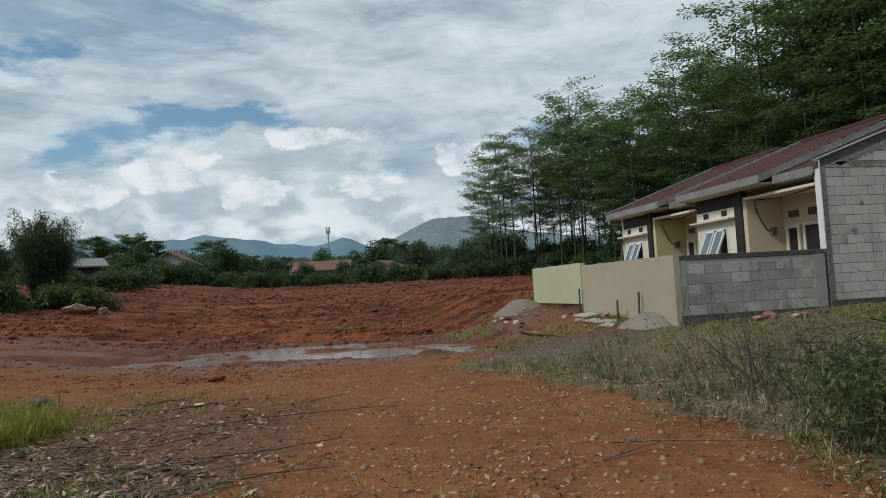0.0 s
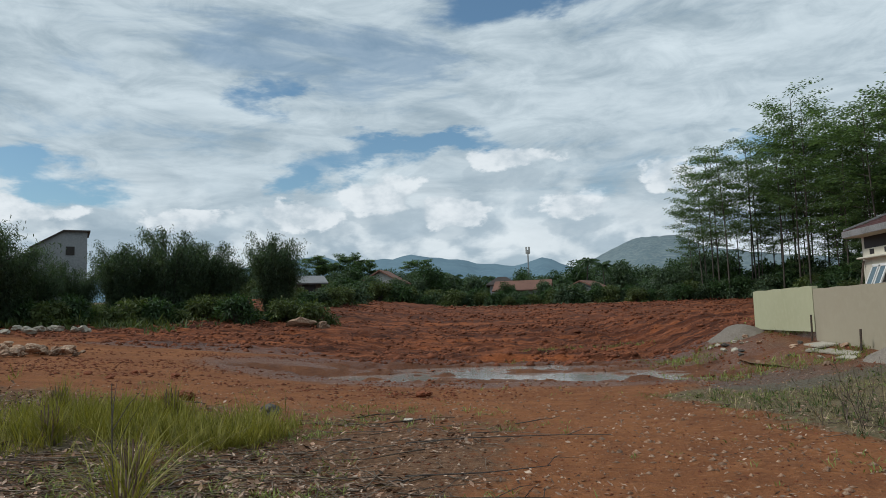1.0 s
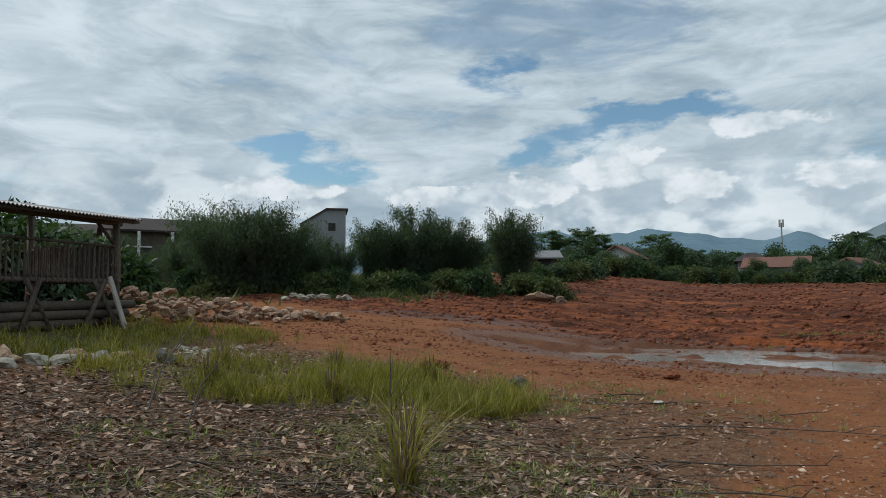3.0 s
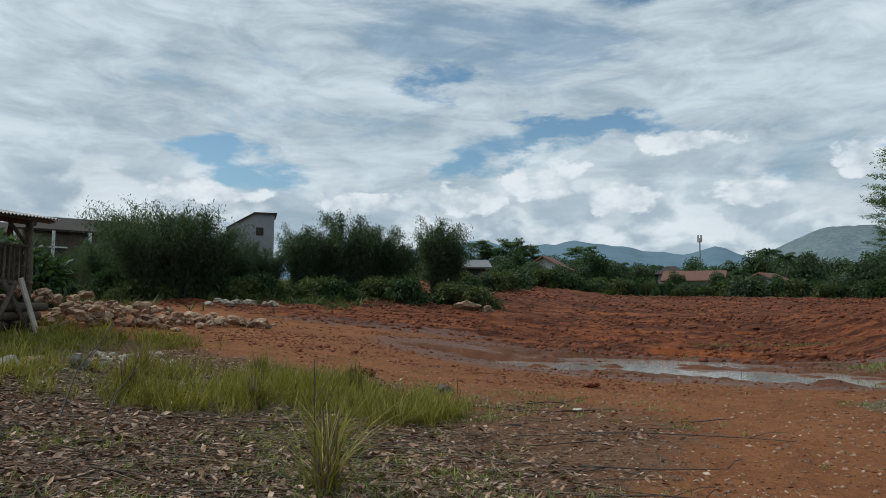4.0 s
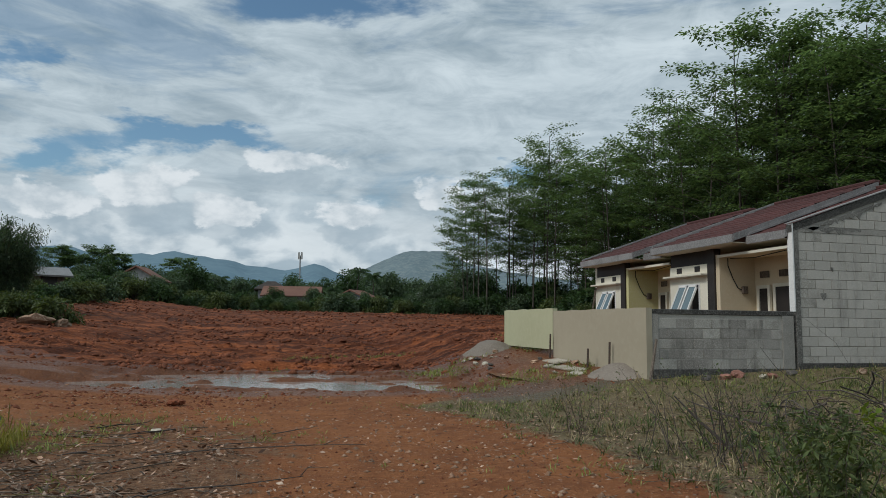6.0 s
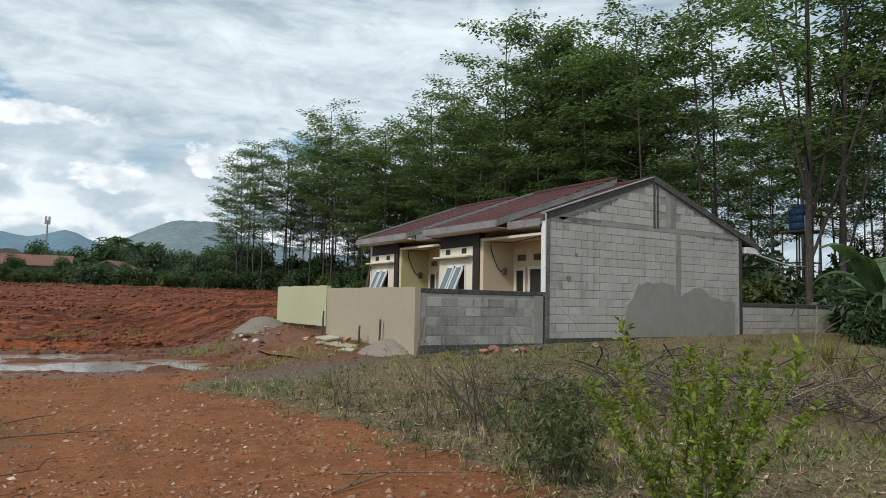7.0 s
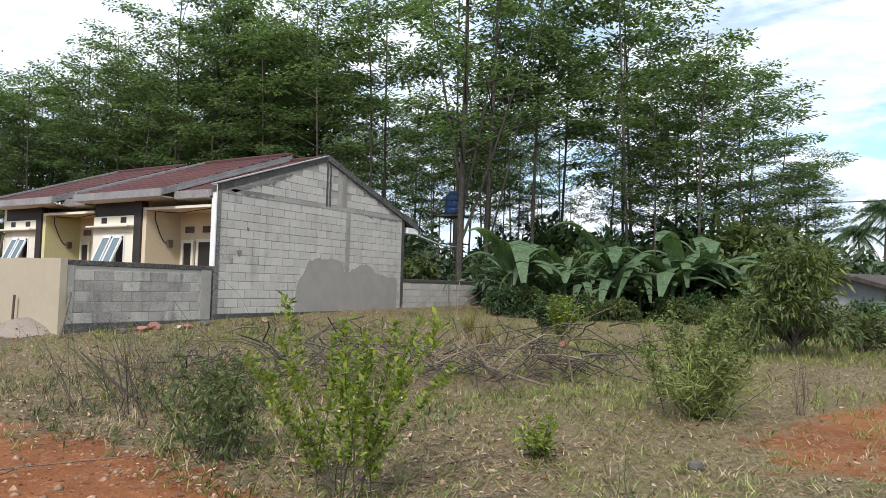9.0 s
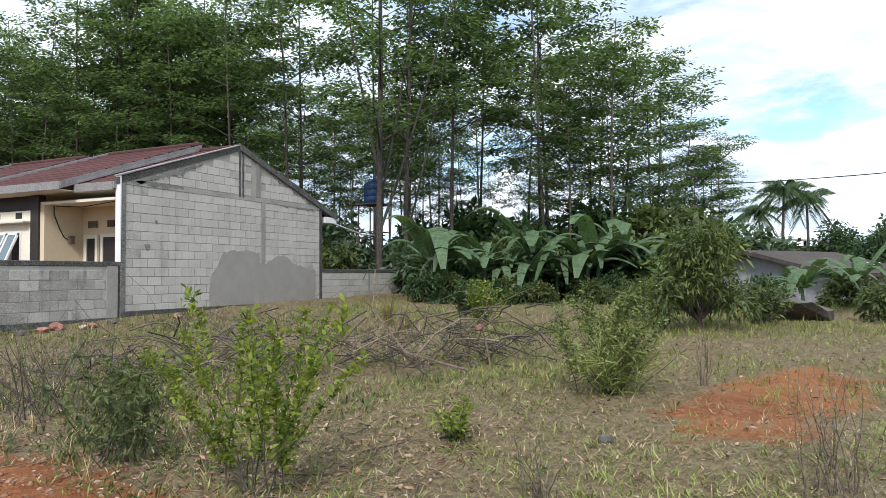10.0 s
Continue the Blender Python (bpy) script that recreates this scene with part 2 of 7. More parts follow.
# plantation leaves: colour lightened and greyed to carry some haze
mk("leaf_dark", [(0.06, 0.104, 0.061), (0.095, 0.15, 0.083), (0.155, 0.21, 0.118)], 0.6, 0.6, 0.0, 6, vary=0.5, transl=0.58, island=True, spec=0.15)
mk("leaf_mid", [(0.026, 0.056, 0.022), (0.042, 0.082, 0.029), (0.065, 0.112, 0.04)], 0.6, 0.55, 0.0, 6, vary=0.45, transl=0.30, island=True)
mk("leaf_bamboo", [(0.047, 0.079, 0.047), (0.071, 0.112, 0.065), (0.107, 0.146, 0.086)], 0.5, 0.6, 0.0, 5, vary=0.45, transl=0.4, island=True)
mk("leaf_young", [(0.085, 0.135, 0.018), (0.145, 0.205, 0.028), (0.25, 0.29, 0.042)], 3.0, 0.5, 0.0, 12, vary=0.35, transl=0.35, island=True)
mk("leaf_shrub", [(0.05, 0.078, 0.026), (0.082, 0.113, 0.037), (0.135, 0.158, 0.058)], 3.0, 0.55, 0.0, 12, vary=0.4, transl=0.3, island=True)
mk("leaf_banana", [(0.055, 0.105, 0.05), (0.09, 0.152, 0.072), (0.15, 0.21, 0.115)], 2.0, 0.6, 0.2, 14, vary=0.12, transl=0.3, island=True, depth=0.01)
mk("leaf_mango", [(0.07, 0.105, 0.03), (0.115, 0.155, 0.04), (0.19, 0.22, 0.06)], 1.5, 0.5, 0.0, 12, vary=0.4, transl=0.25, island=True)
mk("grass", [(0.154, 0.150, 0.025), (0.229, 0.216, 0.037), (0.334, 0.290, 0.084)], 1.0, 0.7, 0.0, 8, vary=0.35, transl=0.3, island=True)
mk("grass_dry", [(0.15, 0.108, 0.055), (0.28, 0.218, 0.118), (0.47, 0.395, 0.25)], 1.0, 0.85, 0.0, 8, vary=0.55, transl=0.15, island=True)
mk("grass_mixed", [(0.11, 0.155, 0.038), (0.20, 0.25, 0.065), (0.34, 0.34, 0.12)], 0.7, 0.8, 0.0, 8, vary=0.4, transl=0.2, island=True)
mk("litter", [(0.13, 0.062, 0.035), (0.25, 0.147, 0.094), (0.46, 0.35, 0.265)], 1.5, 0.9, 0.0, 9, vary=0.75, island=True)
mk("rock", [(0.21, 0.11, 0.065), (0.35, 0.225, 0.145), (0.49, 0.375, 0.275)], 2.0, 0.9, 0.5, 20, vary=0.4, depth=0.03)
mk("rock_white", [(0.28, 0.245, 0.19), (0.40, 0.36, 0.29), (0.50, 0.46, 0.38)], 2.0, 0.9, 0.4, 20, vary=0.2, depth=0.02)
mk("rock_dark", [(0.06, 0.055, 0.05), (0.11, 0.10, 0.09), (0.16, 0.14, 0.12)], 2.0, 0.9, 0.4, 20, vary=0.2, depth=0.02)
mk("clod", [(0.11, 0.034, 0.016), (0.175, 0.055, 0.026), (0.25, 0.095, 0.048)], 2.0, 0.95, 0.4, 20, vary=0.3, island=True)
mk("pebble", [(0.19, 0.095, 0.05), (0.28, 0.155, 0.09), (0.40, 0.29, 0.21)], 3.0, 0.92, 0.3, 30, vary=0.35, island=True)
mk("concrete", [(0.165, 0.135, 0.108), (0.225, 0.19, 0.155), (0.28, 0.245, 0.205)], 1.0, 0.9, 0.2, 26, depth=0.01)
mk("steel", [(0.05, 0.045, 0.04), (0.09, 0.08, 0.07), (0.16, 0.10, 0.07)], 3.0, 0.6, 0.2, 30, metal=0.4)
mk("tank_blue", [(0.012, 0.035, 0.10), (0.018, 0.05, 0.14), (0.03, 0.07, 0.18)], 1.5, 0.4, 0.05, 20)
mk("pipe_white", [(0.62, 0.62, 0.60), (0.70, 0.70, 0.68), (0.74, 0.74, 0.72)], 3.0, 0.5, 0.0, 30)
mk("cable", [(0.012, 0.012, 0.012), (0.02, 0.02, 0.02), (0.03, 0.03, 0.03)], 3.0, 0.6, 0.0, 30)
mk("brick_red", [(0.20, 0.085, 0.06), (0.28, 0.13, 0.095), (0.36, 0.20, 0.155)], 3.0, 0.9, 0.3, 30, vary=0.2)
# hill colours are blue-grey with the distance haze mixed in
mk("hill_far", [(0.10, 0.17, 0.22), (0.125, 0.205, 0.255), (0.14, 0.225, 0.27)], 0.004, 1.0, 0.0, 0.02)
# lighter leaf colour that stands in for haze over the far trees
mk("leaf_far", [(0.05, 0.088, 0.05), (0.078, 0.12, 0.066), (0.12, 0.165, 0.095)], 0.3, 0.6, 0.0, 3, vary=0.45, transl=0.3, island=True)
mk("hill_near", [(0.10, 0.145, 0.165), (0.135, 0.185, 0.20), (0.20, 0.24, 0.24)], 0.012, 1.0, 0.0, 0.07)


def glass_material():
    m = bpy.data.materials.new("glass")
    m.use_nodes = True
    N = Nodes(m.node_tree)
    bs = N.n("ShaderNodeBsdfPrincipled")
    bs.inputs["Base Color"].default_value = rgb(0.10, 0.15, 0.17)
    bs.inputs["Roughness"].default_value = 0.06
    bs.inputs["Specular IOR Level"].default_value = 0.9
    N.put(N.n("ShaderNodeOutputMaterial").inputs[0], bs.outputs[0])
    return m


def water_material(name, tint):
    m = bpy.data.materials.new(name)
    m.use_nodes = True
    N = Nodes(m.node_tree)
    bs = N.n("ShaderNodeBsdfPrincipled")
    bs.inputs["Base Color"].default_value = rgb(*tint)
    bs.inputs["Roughness"].default_value = 0.07
    bs.inputs["IOR"].default_value = 1.45
    bs.inputs["Specular IOR Level"].default_value = 1.0
    pos = N.n("ShaderNodeNewGeometry").outputs["Position"]
    bp = N.n("ShaderNodeBump")
    bp.inputs["Strength"].default_value, bp.inputs["Distance"].default_value = 0.14, 0.02
    N.put(bp.inputs["Height"], N.noise(pos, 9.0, 3.0)[0])
    N.put(bs.inputs["Normal"], bp.outputs[0])
    N.put(N.n("ShaderNodeOutputMaterial").inputs[0], bs.outputs[0])
    return m


M["glass"] = glass_material()
M["water"] = water_material("water", (0.34, 0.30, 0.27))
M["water_muddy"] = water_material("water_muddy", (0.24, 0.165, 0.10))


def ground_material():
    """Red laterite, dry litter, thin grass and wet mud, by the ground's own soil layers."""
    m = bpy.data.materials.new("ground_soil")
    m.use_nodes = True
    N = Nodes(m.node_tree)
    pos = N.n("ShaderNodeNewGeometry").outputs["Position"]
    n0 = N.noise(pos, 0.35, 5.0, 0.6)[0]
    n1 = N.noise(pos, 2.2, 6.0, 0.65)[0]
    n2 = N.noise(pos, 14.0, 5.0, 0.65)[0]
    n3 = N.noise(pos, 55.0, 3.0, 0.6)[0]

    def layer(name):
        node = N.n("ShaderNodeAttribute")
        node.attribute_name = name
        return node.outputs["Fac"]

    tone = N.math("ADD", N.math("MULTIPLY", n0, 0.5), N.math("MULTIPLY", n1, 0.5))
    track = N.mix(N.span(tone, 0.35, 0.65), rgb(0.19, 0.066, 0.022), rgb(0.31, 0.118, 0.040))
    track = N.mix(N.span(n2, 0.52, 0.74), track, rgb(0.38, 0.175, 0.078))
    field = N.mix(N.span(tone, 0.38, 0.62), rgb(0.125, 0.037, 0.013), rgb(0.24, 0.074, 0.026))
    field = N.mix(N.span(n2, 0.50, 0.75), field, rgb(0.33, 0.125, 0.053))
    # light and dark bands put furrow highlights into the field colour
    band = N.noise(N.vmath("MULTIPLY", pos, (0.16, 1.1, 1.0)), 1.0, 5.0, 0.6)[0]
    field = N.mix(N.span(band, 0.42, 0.6), N.mix(1.0, field, rgb(0.60, 0.53, 0.50), "MULTIPLY"), N.mix(1.0, field, rgb(1.35, 1.32, 1.28), "MULTIPLY"))
    rut = N.noise(N.vmath("MULTIPLY", pos, (0.55, 4.2, 1.0)), 1.0, 5.0, 0.7, 0.5)[0]
    field = N.mix(N.span(rut, 0.47, 0.60), field, N.mix(1.0, field, rgb(0.50, 0.47, 0.46), "MULTIPLY"))
    col = N.mix(layer("field"), track, field)
    litter = N.mix(N.span(n2, 0.35, 0.65), rgb(0.115, 0.052, 0.024), rgb(0.215, 0.112, 0.056))
    litter = N.mix(N.span(n3, 0.55, 0.75), litter, rgb(0.29, 0.215, 0.145))
    edge = N.math("MULTIPLY_ADD", N.math("SUBTRACT", n1, 0.5), 1.5, layer("litter"))
    edge = N.math("MULTIPLY_ADD", N.math("SUBTRACT", n2, 0.5), 0.7, edge)
    col = N.mix(N.span(edge, 0.32, 0.72), col, litter)
    green = N.mix(N.span(n2, 0.35, 0.65), rgb(0.105, 0.078, 0.038), rgb(0.20, 0.155, 0.08))
    green = N.mix(N.span(n3, 0.5, 0.75), green, rgb(0.30, 0.25, 0.165))
    edge = N.math("MULTIPLY_ADD", N.math("SUBTRACT", n1, 0.5), 1.6, layer("turf"))
    edge = N.math("MULTIPLY_ADD", N.math("SUBTRACT", n2, 0.5), 0.6, edge)
    col = N.mix(N.span(edge, 0.35, 0.75), col, green)
    wet = N.span(N.math("MULTIPLY_ADD", N.math("SUBTRACT", n1, 0.5), 1.0, layer("wet")), 0.3, 0.8)
    col = N.mix(wet, col, N.mix(1.0, col, rgb(0.62, 0.60, 0.62), "MULTIPLY"))
    n5 = N.noise(pos, 6.0, 6.0, 0.7)[0]
    col = N.mix(N.span(n5, 0.56, 0.70), col, N.mix(1.0, col, rgb(0.55, 0.52, 0.5), "MULTIPLY"))
    col = N.mix(N.span(n3, 0.60, 0.72), col, N.mix(1.0, col, rgb(1.35, 1.35, 1.35), "MULTIPLY"))
    bs = N.n("ShaderNodeBsdfPrincipled")
    N.put(bs.inputs["Base Color"], col)
    N.put(bs.inputs["Roughness"], N.math("SUBTRACT", 0.95, N.math("MULTIPLY", wet, N.span(n2, 0.35, 0.65, 0.62, 0.35))))
    bs.inputs["Specular IOR Level"].default_value = 0.3
    bp = N.n("ShaderNodeBump")
    bp.inputs["Strength"].default_value, bp.inputs["Distance"].default_value = 1.0, 0.07
    N.put(bp.inputs["Height"], N.math("ADD", N.math("MULTIPLY", n2, 0.7), N.math("ADD", N.math("MULTIPLY", n3, 0.25), n1)))
    N.put(bs.inputs["Normal"], bp.outputs[0])
    N.put(N.n("ShaderNodeOutputMaterial").inputs[0], bs.outputs[0])
    return m


M["ground"] = ground_material()

# ---- building helpers ----
rng = np.random.default_rng(7)


def link(name, mesh, parent=None, label=""):
    ob = new(name, mesh)
    if parent is not None:
        ob.parent = parent
    if label:
        ob["label"] = label
    return ob


def part(name, bm, mat, parent=None, label="", smooth=False):
    me = bpy.data.meshes.new(name)
    bm.normal_update()
    bm.to_mesh(me)
    bm.free()
    me.materials.append(M[mat])
    if smooth:
        me.polygons.foreach_set("use_smooth", [True] * len(me.polygons))
    return link(name, me, parent, label)


def empty(name, x=0.0, y=0.0, z=0.0, turn=0.0):
    ob = new(name)
    ob.matrix_basis = pose(x, y, z, 0, 0, turn)
    return ob


def mesh_np(name, verts, faces, mat, smooth=False):
    """A mesh from arrays: verts n x 3, faces m x 3 or m x 4."""
    verts, faces = np.asarray(verts, np.float32), np.asarray(faces, np.int32)
    me = bpy.data.meshes.new(name)
    k = faces.shape[1]
    me.vertices.add(len(verts))
    me.vertices.foreach_set("co", verts.ravel())
    me.loops.add(faces.size)
    me.loops.foreach_set("vertex_index", faces.ravel())
    me.polygons.add(len(faces))
    me.polygons.foreach_set("loop_start", np.arange(0, faces.size, k, dtype=np.int32))
    if smooth:
        me.polygons.foreach_set("use_smooth", np.ones(len(faces), bool))
    me.materials.append(M[mat])
    me.update(calc_edges=True)
    return me


def box(bm, x0, x1, y0, y1, z0, z1, bevel=0.0):
    vs = [bm.verts.new(p) for p in ((x0, y0, z0), (x1, y0, z0), (x1, y1, z0), (x0, y1, z0), (x0, y0, z1), (x1, y0, z1), (x1, y1, z1), (x0, y1, z1))]
    fs = [bm.faces.new([vs[i] for i in f]) for f in ((3, 2, 1, 0), (4, 5, 6, 7), (0, 1, 5, 4), (1, 2, 6, 5), (2, 3, 7, 6), (3, 0, 4, 7))]
    if bevel:
        bmesh.ops.bevel(bm, geom=list({e for f in fs for e in f.edges}), offset=bevel, segments=1, affect="EDGES")
    return bm


def slab(bm, corners, thick):
    """A sheet through 3 or more corners, thickened downwards."""
    up = (Vector(corners[1]) - Vector(corners[0])).cross(Vector(corners[2]) - Vector(corners[0])).normalized()
    if up.z < 0:
        up = -up
    a = [bm.verts.new(p) for p in corners]
    b = [bm.verts.new(Vector(p) - up * thick) for p in corners]
    n = len(a)
    bm.faces.new(a)
    bm.faces.new(b[::-1])
    for i in range(n):
        bm.faces.new((a[i], b[i], b[(i + 1) % n], a[(i + 1) % n]))
    bmesh.ops.recalc_face_normals(bm, faces=bm.faces)
    return bm


def tube(bm, pts, radii, n=6):
    """A bent, tapered rod through the points."""
    rings = []
    for i, p in enumerate(pts):
        p = Vector(p)
        d = (Vector(pts[min(i + 1, len(pts) - 1)]) - Vector(pts[max(i - 1, 0)])).normalized()
        s = d.cross(Vector((0, 0, 1)) if abs(d.z) < 0.9 else Vector((1, 0, 0))).normalized()
        u = s.cross(d)
        r = radii[i] if hasattr(radii, "__len__") else radii
        rings.append([bm.verts.new(p + (s * math.cos(2 * math.pi * k / n) + u * math.sin(2 * math.pi * k / n)) * r) for k in range(n)])
    for a, b in zip(rings, rings[1:]):
        for k in range(n):
            bm.faces.new((a[k], a[(k + 1) % n], b[(k + 1) % n], b[k]))
    bm.faces.new(rings[0][::-1])
    bm.faces.new(rings[-1])
    return bm


def rods_np(paths, radii, n=4):
    """Many bent rods at once: paths k x s x 3, radii k x s. Returns verts and quads."""
    paths, radii = np.asarray(paths, float), np.asarray(radii, float)
    k, s, _ = paths.shape
    d = np.gradient(paths, axis=1)
    d /= np.linalg.norm(d, axis=2, keepdims=True) + 1e-9
    ref = np.where(np.abs(d[..., 2:3]) < 0.9, np.array([0, 0, 1.0]), np.array([1.0, 0, 0]))
    a = np.cross(d, ref)
    a /= np.linalg.norm(a, axis=2, keepdims=True) + 1e-9
    b = np.cross(a, d)
    ang = np.arange(n) * 2 * np.pi / n
    v = paths[:, :, None] + radii[:, :, None, None] * (a[:, :, None] * np.cos(ang)[:, None] + b[:, :, None] * np.sin(ang)[:, None])
    base = (np.arange(k)[:, None, None] * s + np.arange(s - 1)[None, :, None]) * n
    j = np.arange(n)[None, None]
    f = np.stack([base + j, base + (j + 1) % n, base + n + (j + 1) % n, base + n + j], -1)
    return v.reshape(-1, 3), f.reshape(-1, 4)


def blades_np(base, ahead, length, width, bend=0.0, up=None):
    """Leaf blades: a diamond of two folded quads would be costly, so each is one bent kite of two triangles pairs: base, two shoulders, tip."""
    base, ahead = np.asarray(base, float), np.asarray(ahead, float)
    ahead = ahead / (np.linalg.norm(ahead, axis=1, keepdims=True) + 1e-9)
    if up is None:
        up = np.tile([0, 0, 1.0], (len(base), 1))
    side = np.cross(ahead, up)
    side /= np.linalg.norm(side, axis=1, keepdims=True) + 1e-9
    length, width = np.broadcast_to(length, len(base))[:, None], np.broadcast_to(width, len(base))[:, None]
    drop = np.array([0, 0, -1.0]) * np.broadcast_to(bend, len(base))[:, None] * length
    mid = base + ahead * length * 0.5
    v = np.stack([base, mid + side * width * 0.5 + drop * 0.25, base + ahead * length + drop, mid - side * width * 0.5 + drop * 0.25], 1).reshape(-1, 3)
    return v, np.arange(len(base) * 4).reshape(-1, 4)


def join_np(pieces):
    vs, fs, o = [], [], 0
    for v, f in pieces:
        vs.append(v)
        fs.append(np.asarray(f) + o)
        o += len(v)
    return np.concatenate(vs), np.concatenate(fs)


# ---- the lie of the land ----
def _hash(i, j, s):
    h = np.sin(i * 127.1 + j * 311.7 + s * 74.7) * 43758.5453
    return h - np.floor(h)


def vnoise(x, y, s=0.0):
    i, j = np.floor(x), np.floor(y)
    u, v = x - i, y - j
    u, v = u * u * (3 - 2 * u), v * v * (3 - 2 * v)
    return ((_hash(i, j, s) * (1 - u) + _hash(i + 1, j, s) * u) * (1 - v) + (_hash(i, j + 1, s) * (1 - u) + _hash(i + 1, j + 1, s) * u) * v) * 2 - 1


def fbm(x, y, s=0.0, octaves=4):
    out, a = 0.0, 0.5
    for k in range(octaves):
        out = out + a * vnoise(x * 2**k, y * 2**k, s + k * 3.1)
        a *= 0.5
    return out


def ease(a, b, x):
    t = np.clip((x - a) / (b - a), 0, 1)
    return t * t * (3 - 2 * t)


def soft(a, w):
    return w * np.logaddexp(0, a / w)


def lie(x, y):
    """Broad height of the land: a shallow bowl before the camera, rising to the field's far edge, the hut and the houses."""
    x, y = np.asarray(x, float), np.asarray(y, float)
    left = 1.5 * np.tanh(0.12 * soft(-x - 4.0, 1.0) / 1.5)
    right = 0.6 * np.tanh(0.05 * soft(x - 3.0, 0.8) / 0.6)
    house = 1.2 * np.tanh(0.05 * soft(y - 6.0, 1.0) / 1.2) * ease(3.8, 7.2, x)
    field = 0.060 * (soft(y - 22.0, 2.5) - soft(y - 64.0, 3.0))
    return left + (right + house) * ease(46.0, 20.0, y) + field


def inside(x, y, cx, cy, rx, ry, turn=0.0):
    """1 in the middle of an ellipse, 0 at and past its edge."""
    c, s = math.cos(radians(turn)), math.sin(radians(turn))
    u, v = ((x - cx) * c + (y - cy) * s) / rx, (-(x - cx) * s + (y - cy) * c) / ry
    return np.clip(1 - np.sqrt(u * u + v * v), 0, 1)


def basin(x, y):
    """The puddle before the field."""
    d = np.maximum(inside(x, y, -0.4, 16.5, 6.8, 2.0, -8), inside(x, y, 2.6, 14.9, 2.8, 0.85, -14))
    d = np.maximum(d, inside(x, y, -1.0, 19.0, 5.4, 1.5, -6))
    d = np.maximum(d, inside(x, y, -5.2, 17.4, 2.8, 0.75, -3))
    d = np.maximum(d, inside(x, y, 1.3, 21.2, 3.8, 1.2, -10) * 0.9)
    return ease(0.0, 0.45, d + 0.2 * fbm(x * 0.9, y * 1.6, 21.0) * (d > 0))


def soils(x, y):
    """Soil layers: tilled field, dry litter, turf, wet mud."""
    wob = fbm(x * 0.35, y * 0.35, 5.0) * 2.4
    field = ease(18.5, 22.0, y + wob * 0.6 + 0.10 * x) * ease(26.0, 20.0, x) * ease(-60, -40, x)
    lane_l = np.interp(y, [2, 4.4, 5.9, 7.7, 9.5, 12, 13.5, 16], [-1.5, -1.0, -0.3, 0.2, -0.8, -2.8, -6.0, -9.0])
    lane_r = np.interp(y, [0, 2.8, 3.3, 4.5, 6.1, 7.9, 9.1, 11.2, 13, 16], [1.6, 2.4, 2.6, 2.8, 2.8, 2.3, 2.4, 1.9, 3.0, 5.0])
    litter = ease(0.9, -1.1, x - lane_l + wob * 0.3) * ease(12.5, 9.5, y + wob * 0.4) * (1 - 0.45 * ease(5.0, 8.0, y + 0.4 * x))
    litter = np.maximum(litter, 0.75 * ease(-0.5, 1.0, x - lane_r + wob * 0.25) * ease(7.5, 4.5, x) * ease(15.5, 12.5, y))
    turf = ease(-0.15, 0.95, x - lane_r + wob * 0.3) * ease(12.6, 11.7, y)
    turf = np.maximum(turf, ease(5, 8, x) * ease(12.6, 11.7, y))
    bare = inside(x, y, 7.9, -1.15, 3.0, 1.35, -14) + 0.35 * fbm(x * 1.2, y * 1.2, 29.0) * (inside(x, y, 7.9, -1.1, 3.6, 1.9, -14) > 0)
    turf = turf * (1 - 0.62 * ease(0.08, 0.6, bare))
    litter = np.where(x > 2, litter * (1 - 0.5 * ease(0.05, 0.5, bare)), litter)
    tall = np.maximum(inside(x, y, -6.0, 7.3, 3.8, 1.9, 30), inside(x, y, -11.0, 7.6, 2.6, 3.6, 0) * 0.8)
    turf = np.maximum(turf, ease(0.05, 0.5, tall) * 0.9)
    turf = np.maximum(turf, ease(63, 66, y + wob) * ease(30, 20, np.abs(x + 5) * 0.3))
    rough = ease(-10.0, -15.0, x + 0.28 * (y - 20) + wob) * ease(14, 18, y) * ease(23.5, 27.5, y + wob * 1.2 + 0.35 * (x + 14))
    turf = np.maximum(turf, np.maximum(rough, ease(62, 64, y)))
    turf = np.maximum(turf, ease(20, 23, x))
    turf = np.maximum(turf, ease(-15, -20, x) * ease(22, 16, y) * 0.9)
    wet = np.maximum(ease(0.0, 0.35, np.maximum(inside(x, y, 0.3, 17.5, 11.0, 5.0, -6), inside(x, y, 6.0, 14.8, 5.0, 3.0, 60))), 0.12 * field)
    wet = np.maximum(wet, 0.9 * ease(0.0, 0.4, inside(x, y, -9.6, 21.4, 5.2, 1.5, 8)))
    return field, litter, turf, wet


def height(x, y):
    x, y = np.asarray(x, float), np.asarray(y, float)
    field, litter, turf, wet = soils(x, y)
    z = lie(x, y)
    far = ease(90, 60, y)
    z = z + 0.03 * fbm(x * 1.1, y * 1.1, 1.0) + 0.018 * fbm(x * 4.5, y * 4.5, 2.0, 3)
    ruts = np.abs(vnoise(x * 0.35, y * 1.5, 9.0)) * 0.5 + np.abs(fbm(x * 1.3, y * 2.2, 11.0)) * 0.8
    z = z + field * far * (ruts - 0.25) * 0.34 * ease(17, 30, y + 3)
    pool = basin(x, y)
    z = z * (1 - pool) - 0.097 * pool - 0.05 * ease(0.1, 0.5, inside(x, y, 5.75, 14.6, 1.0, 2.2, 8))
    z = z + ease(0.02, 0.3, pool) * (0.17 * fbm(x * 0.6, y * 3.1, 51.0) + 0.18 * fbm(x * 1.7, y * 5.6, 53.0, 4))
    z = z + turf * 0.03 * fbm(x * 2.0, y * 2.0, 4.0)
    return z


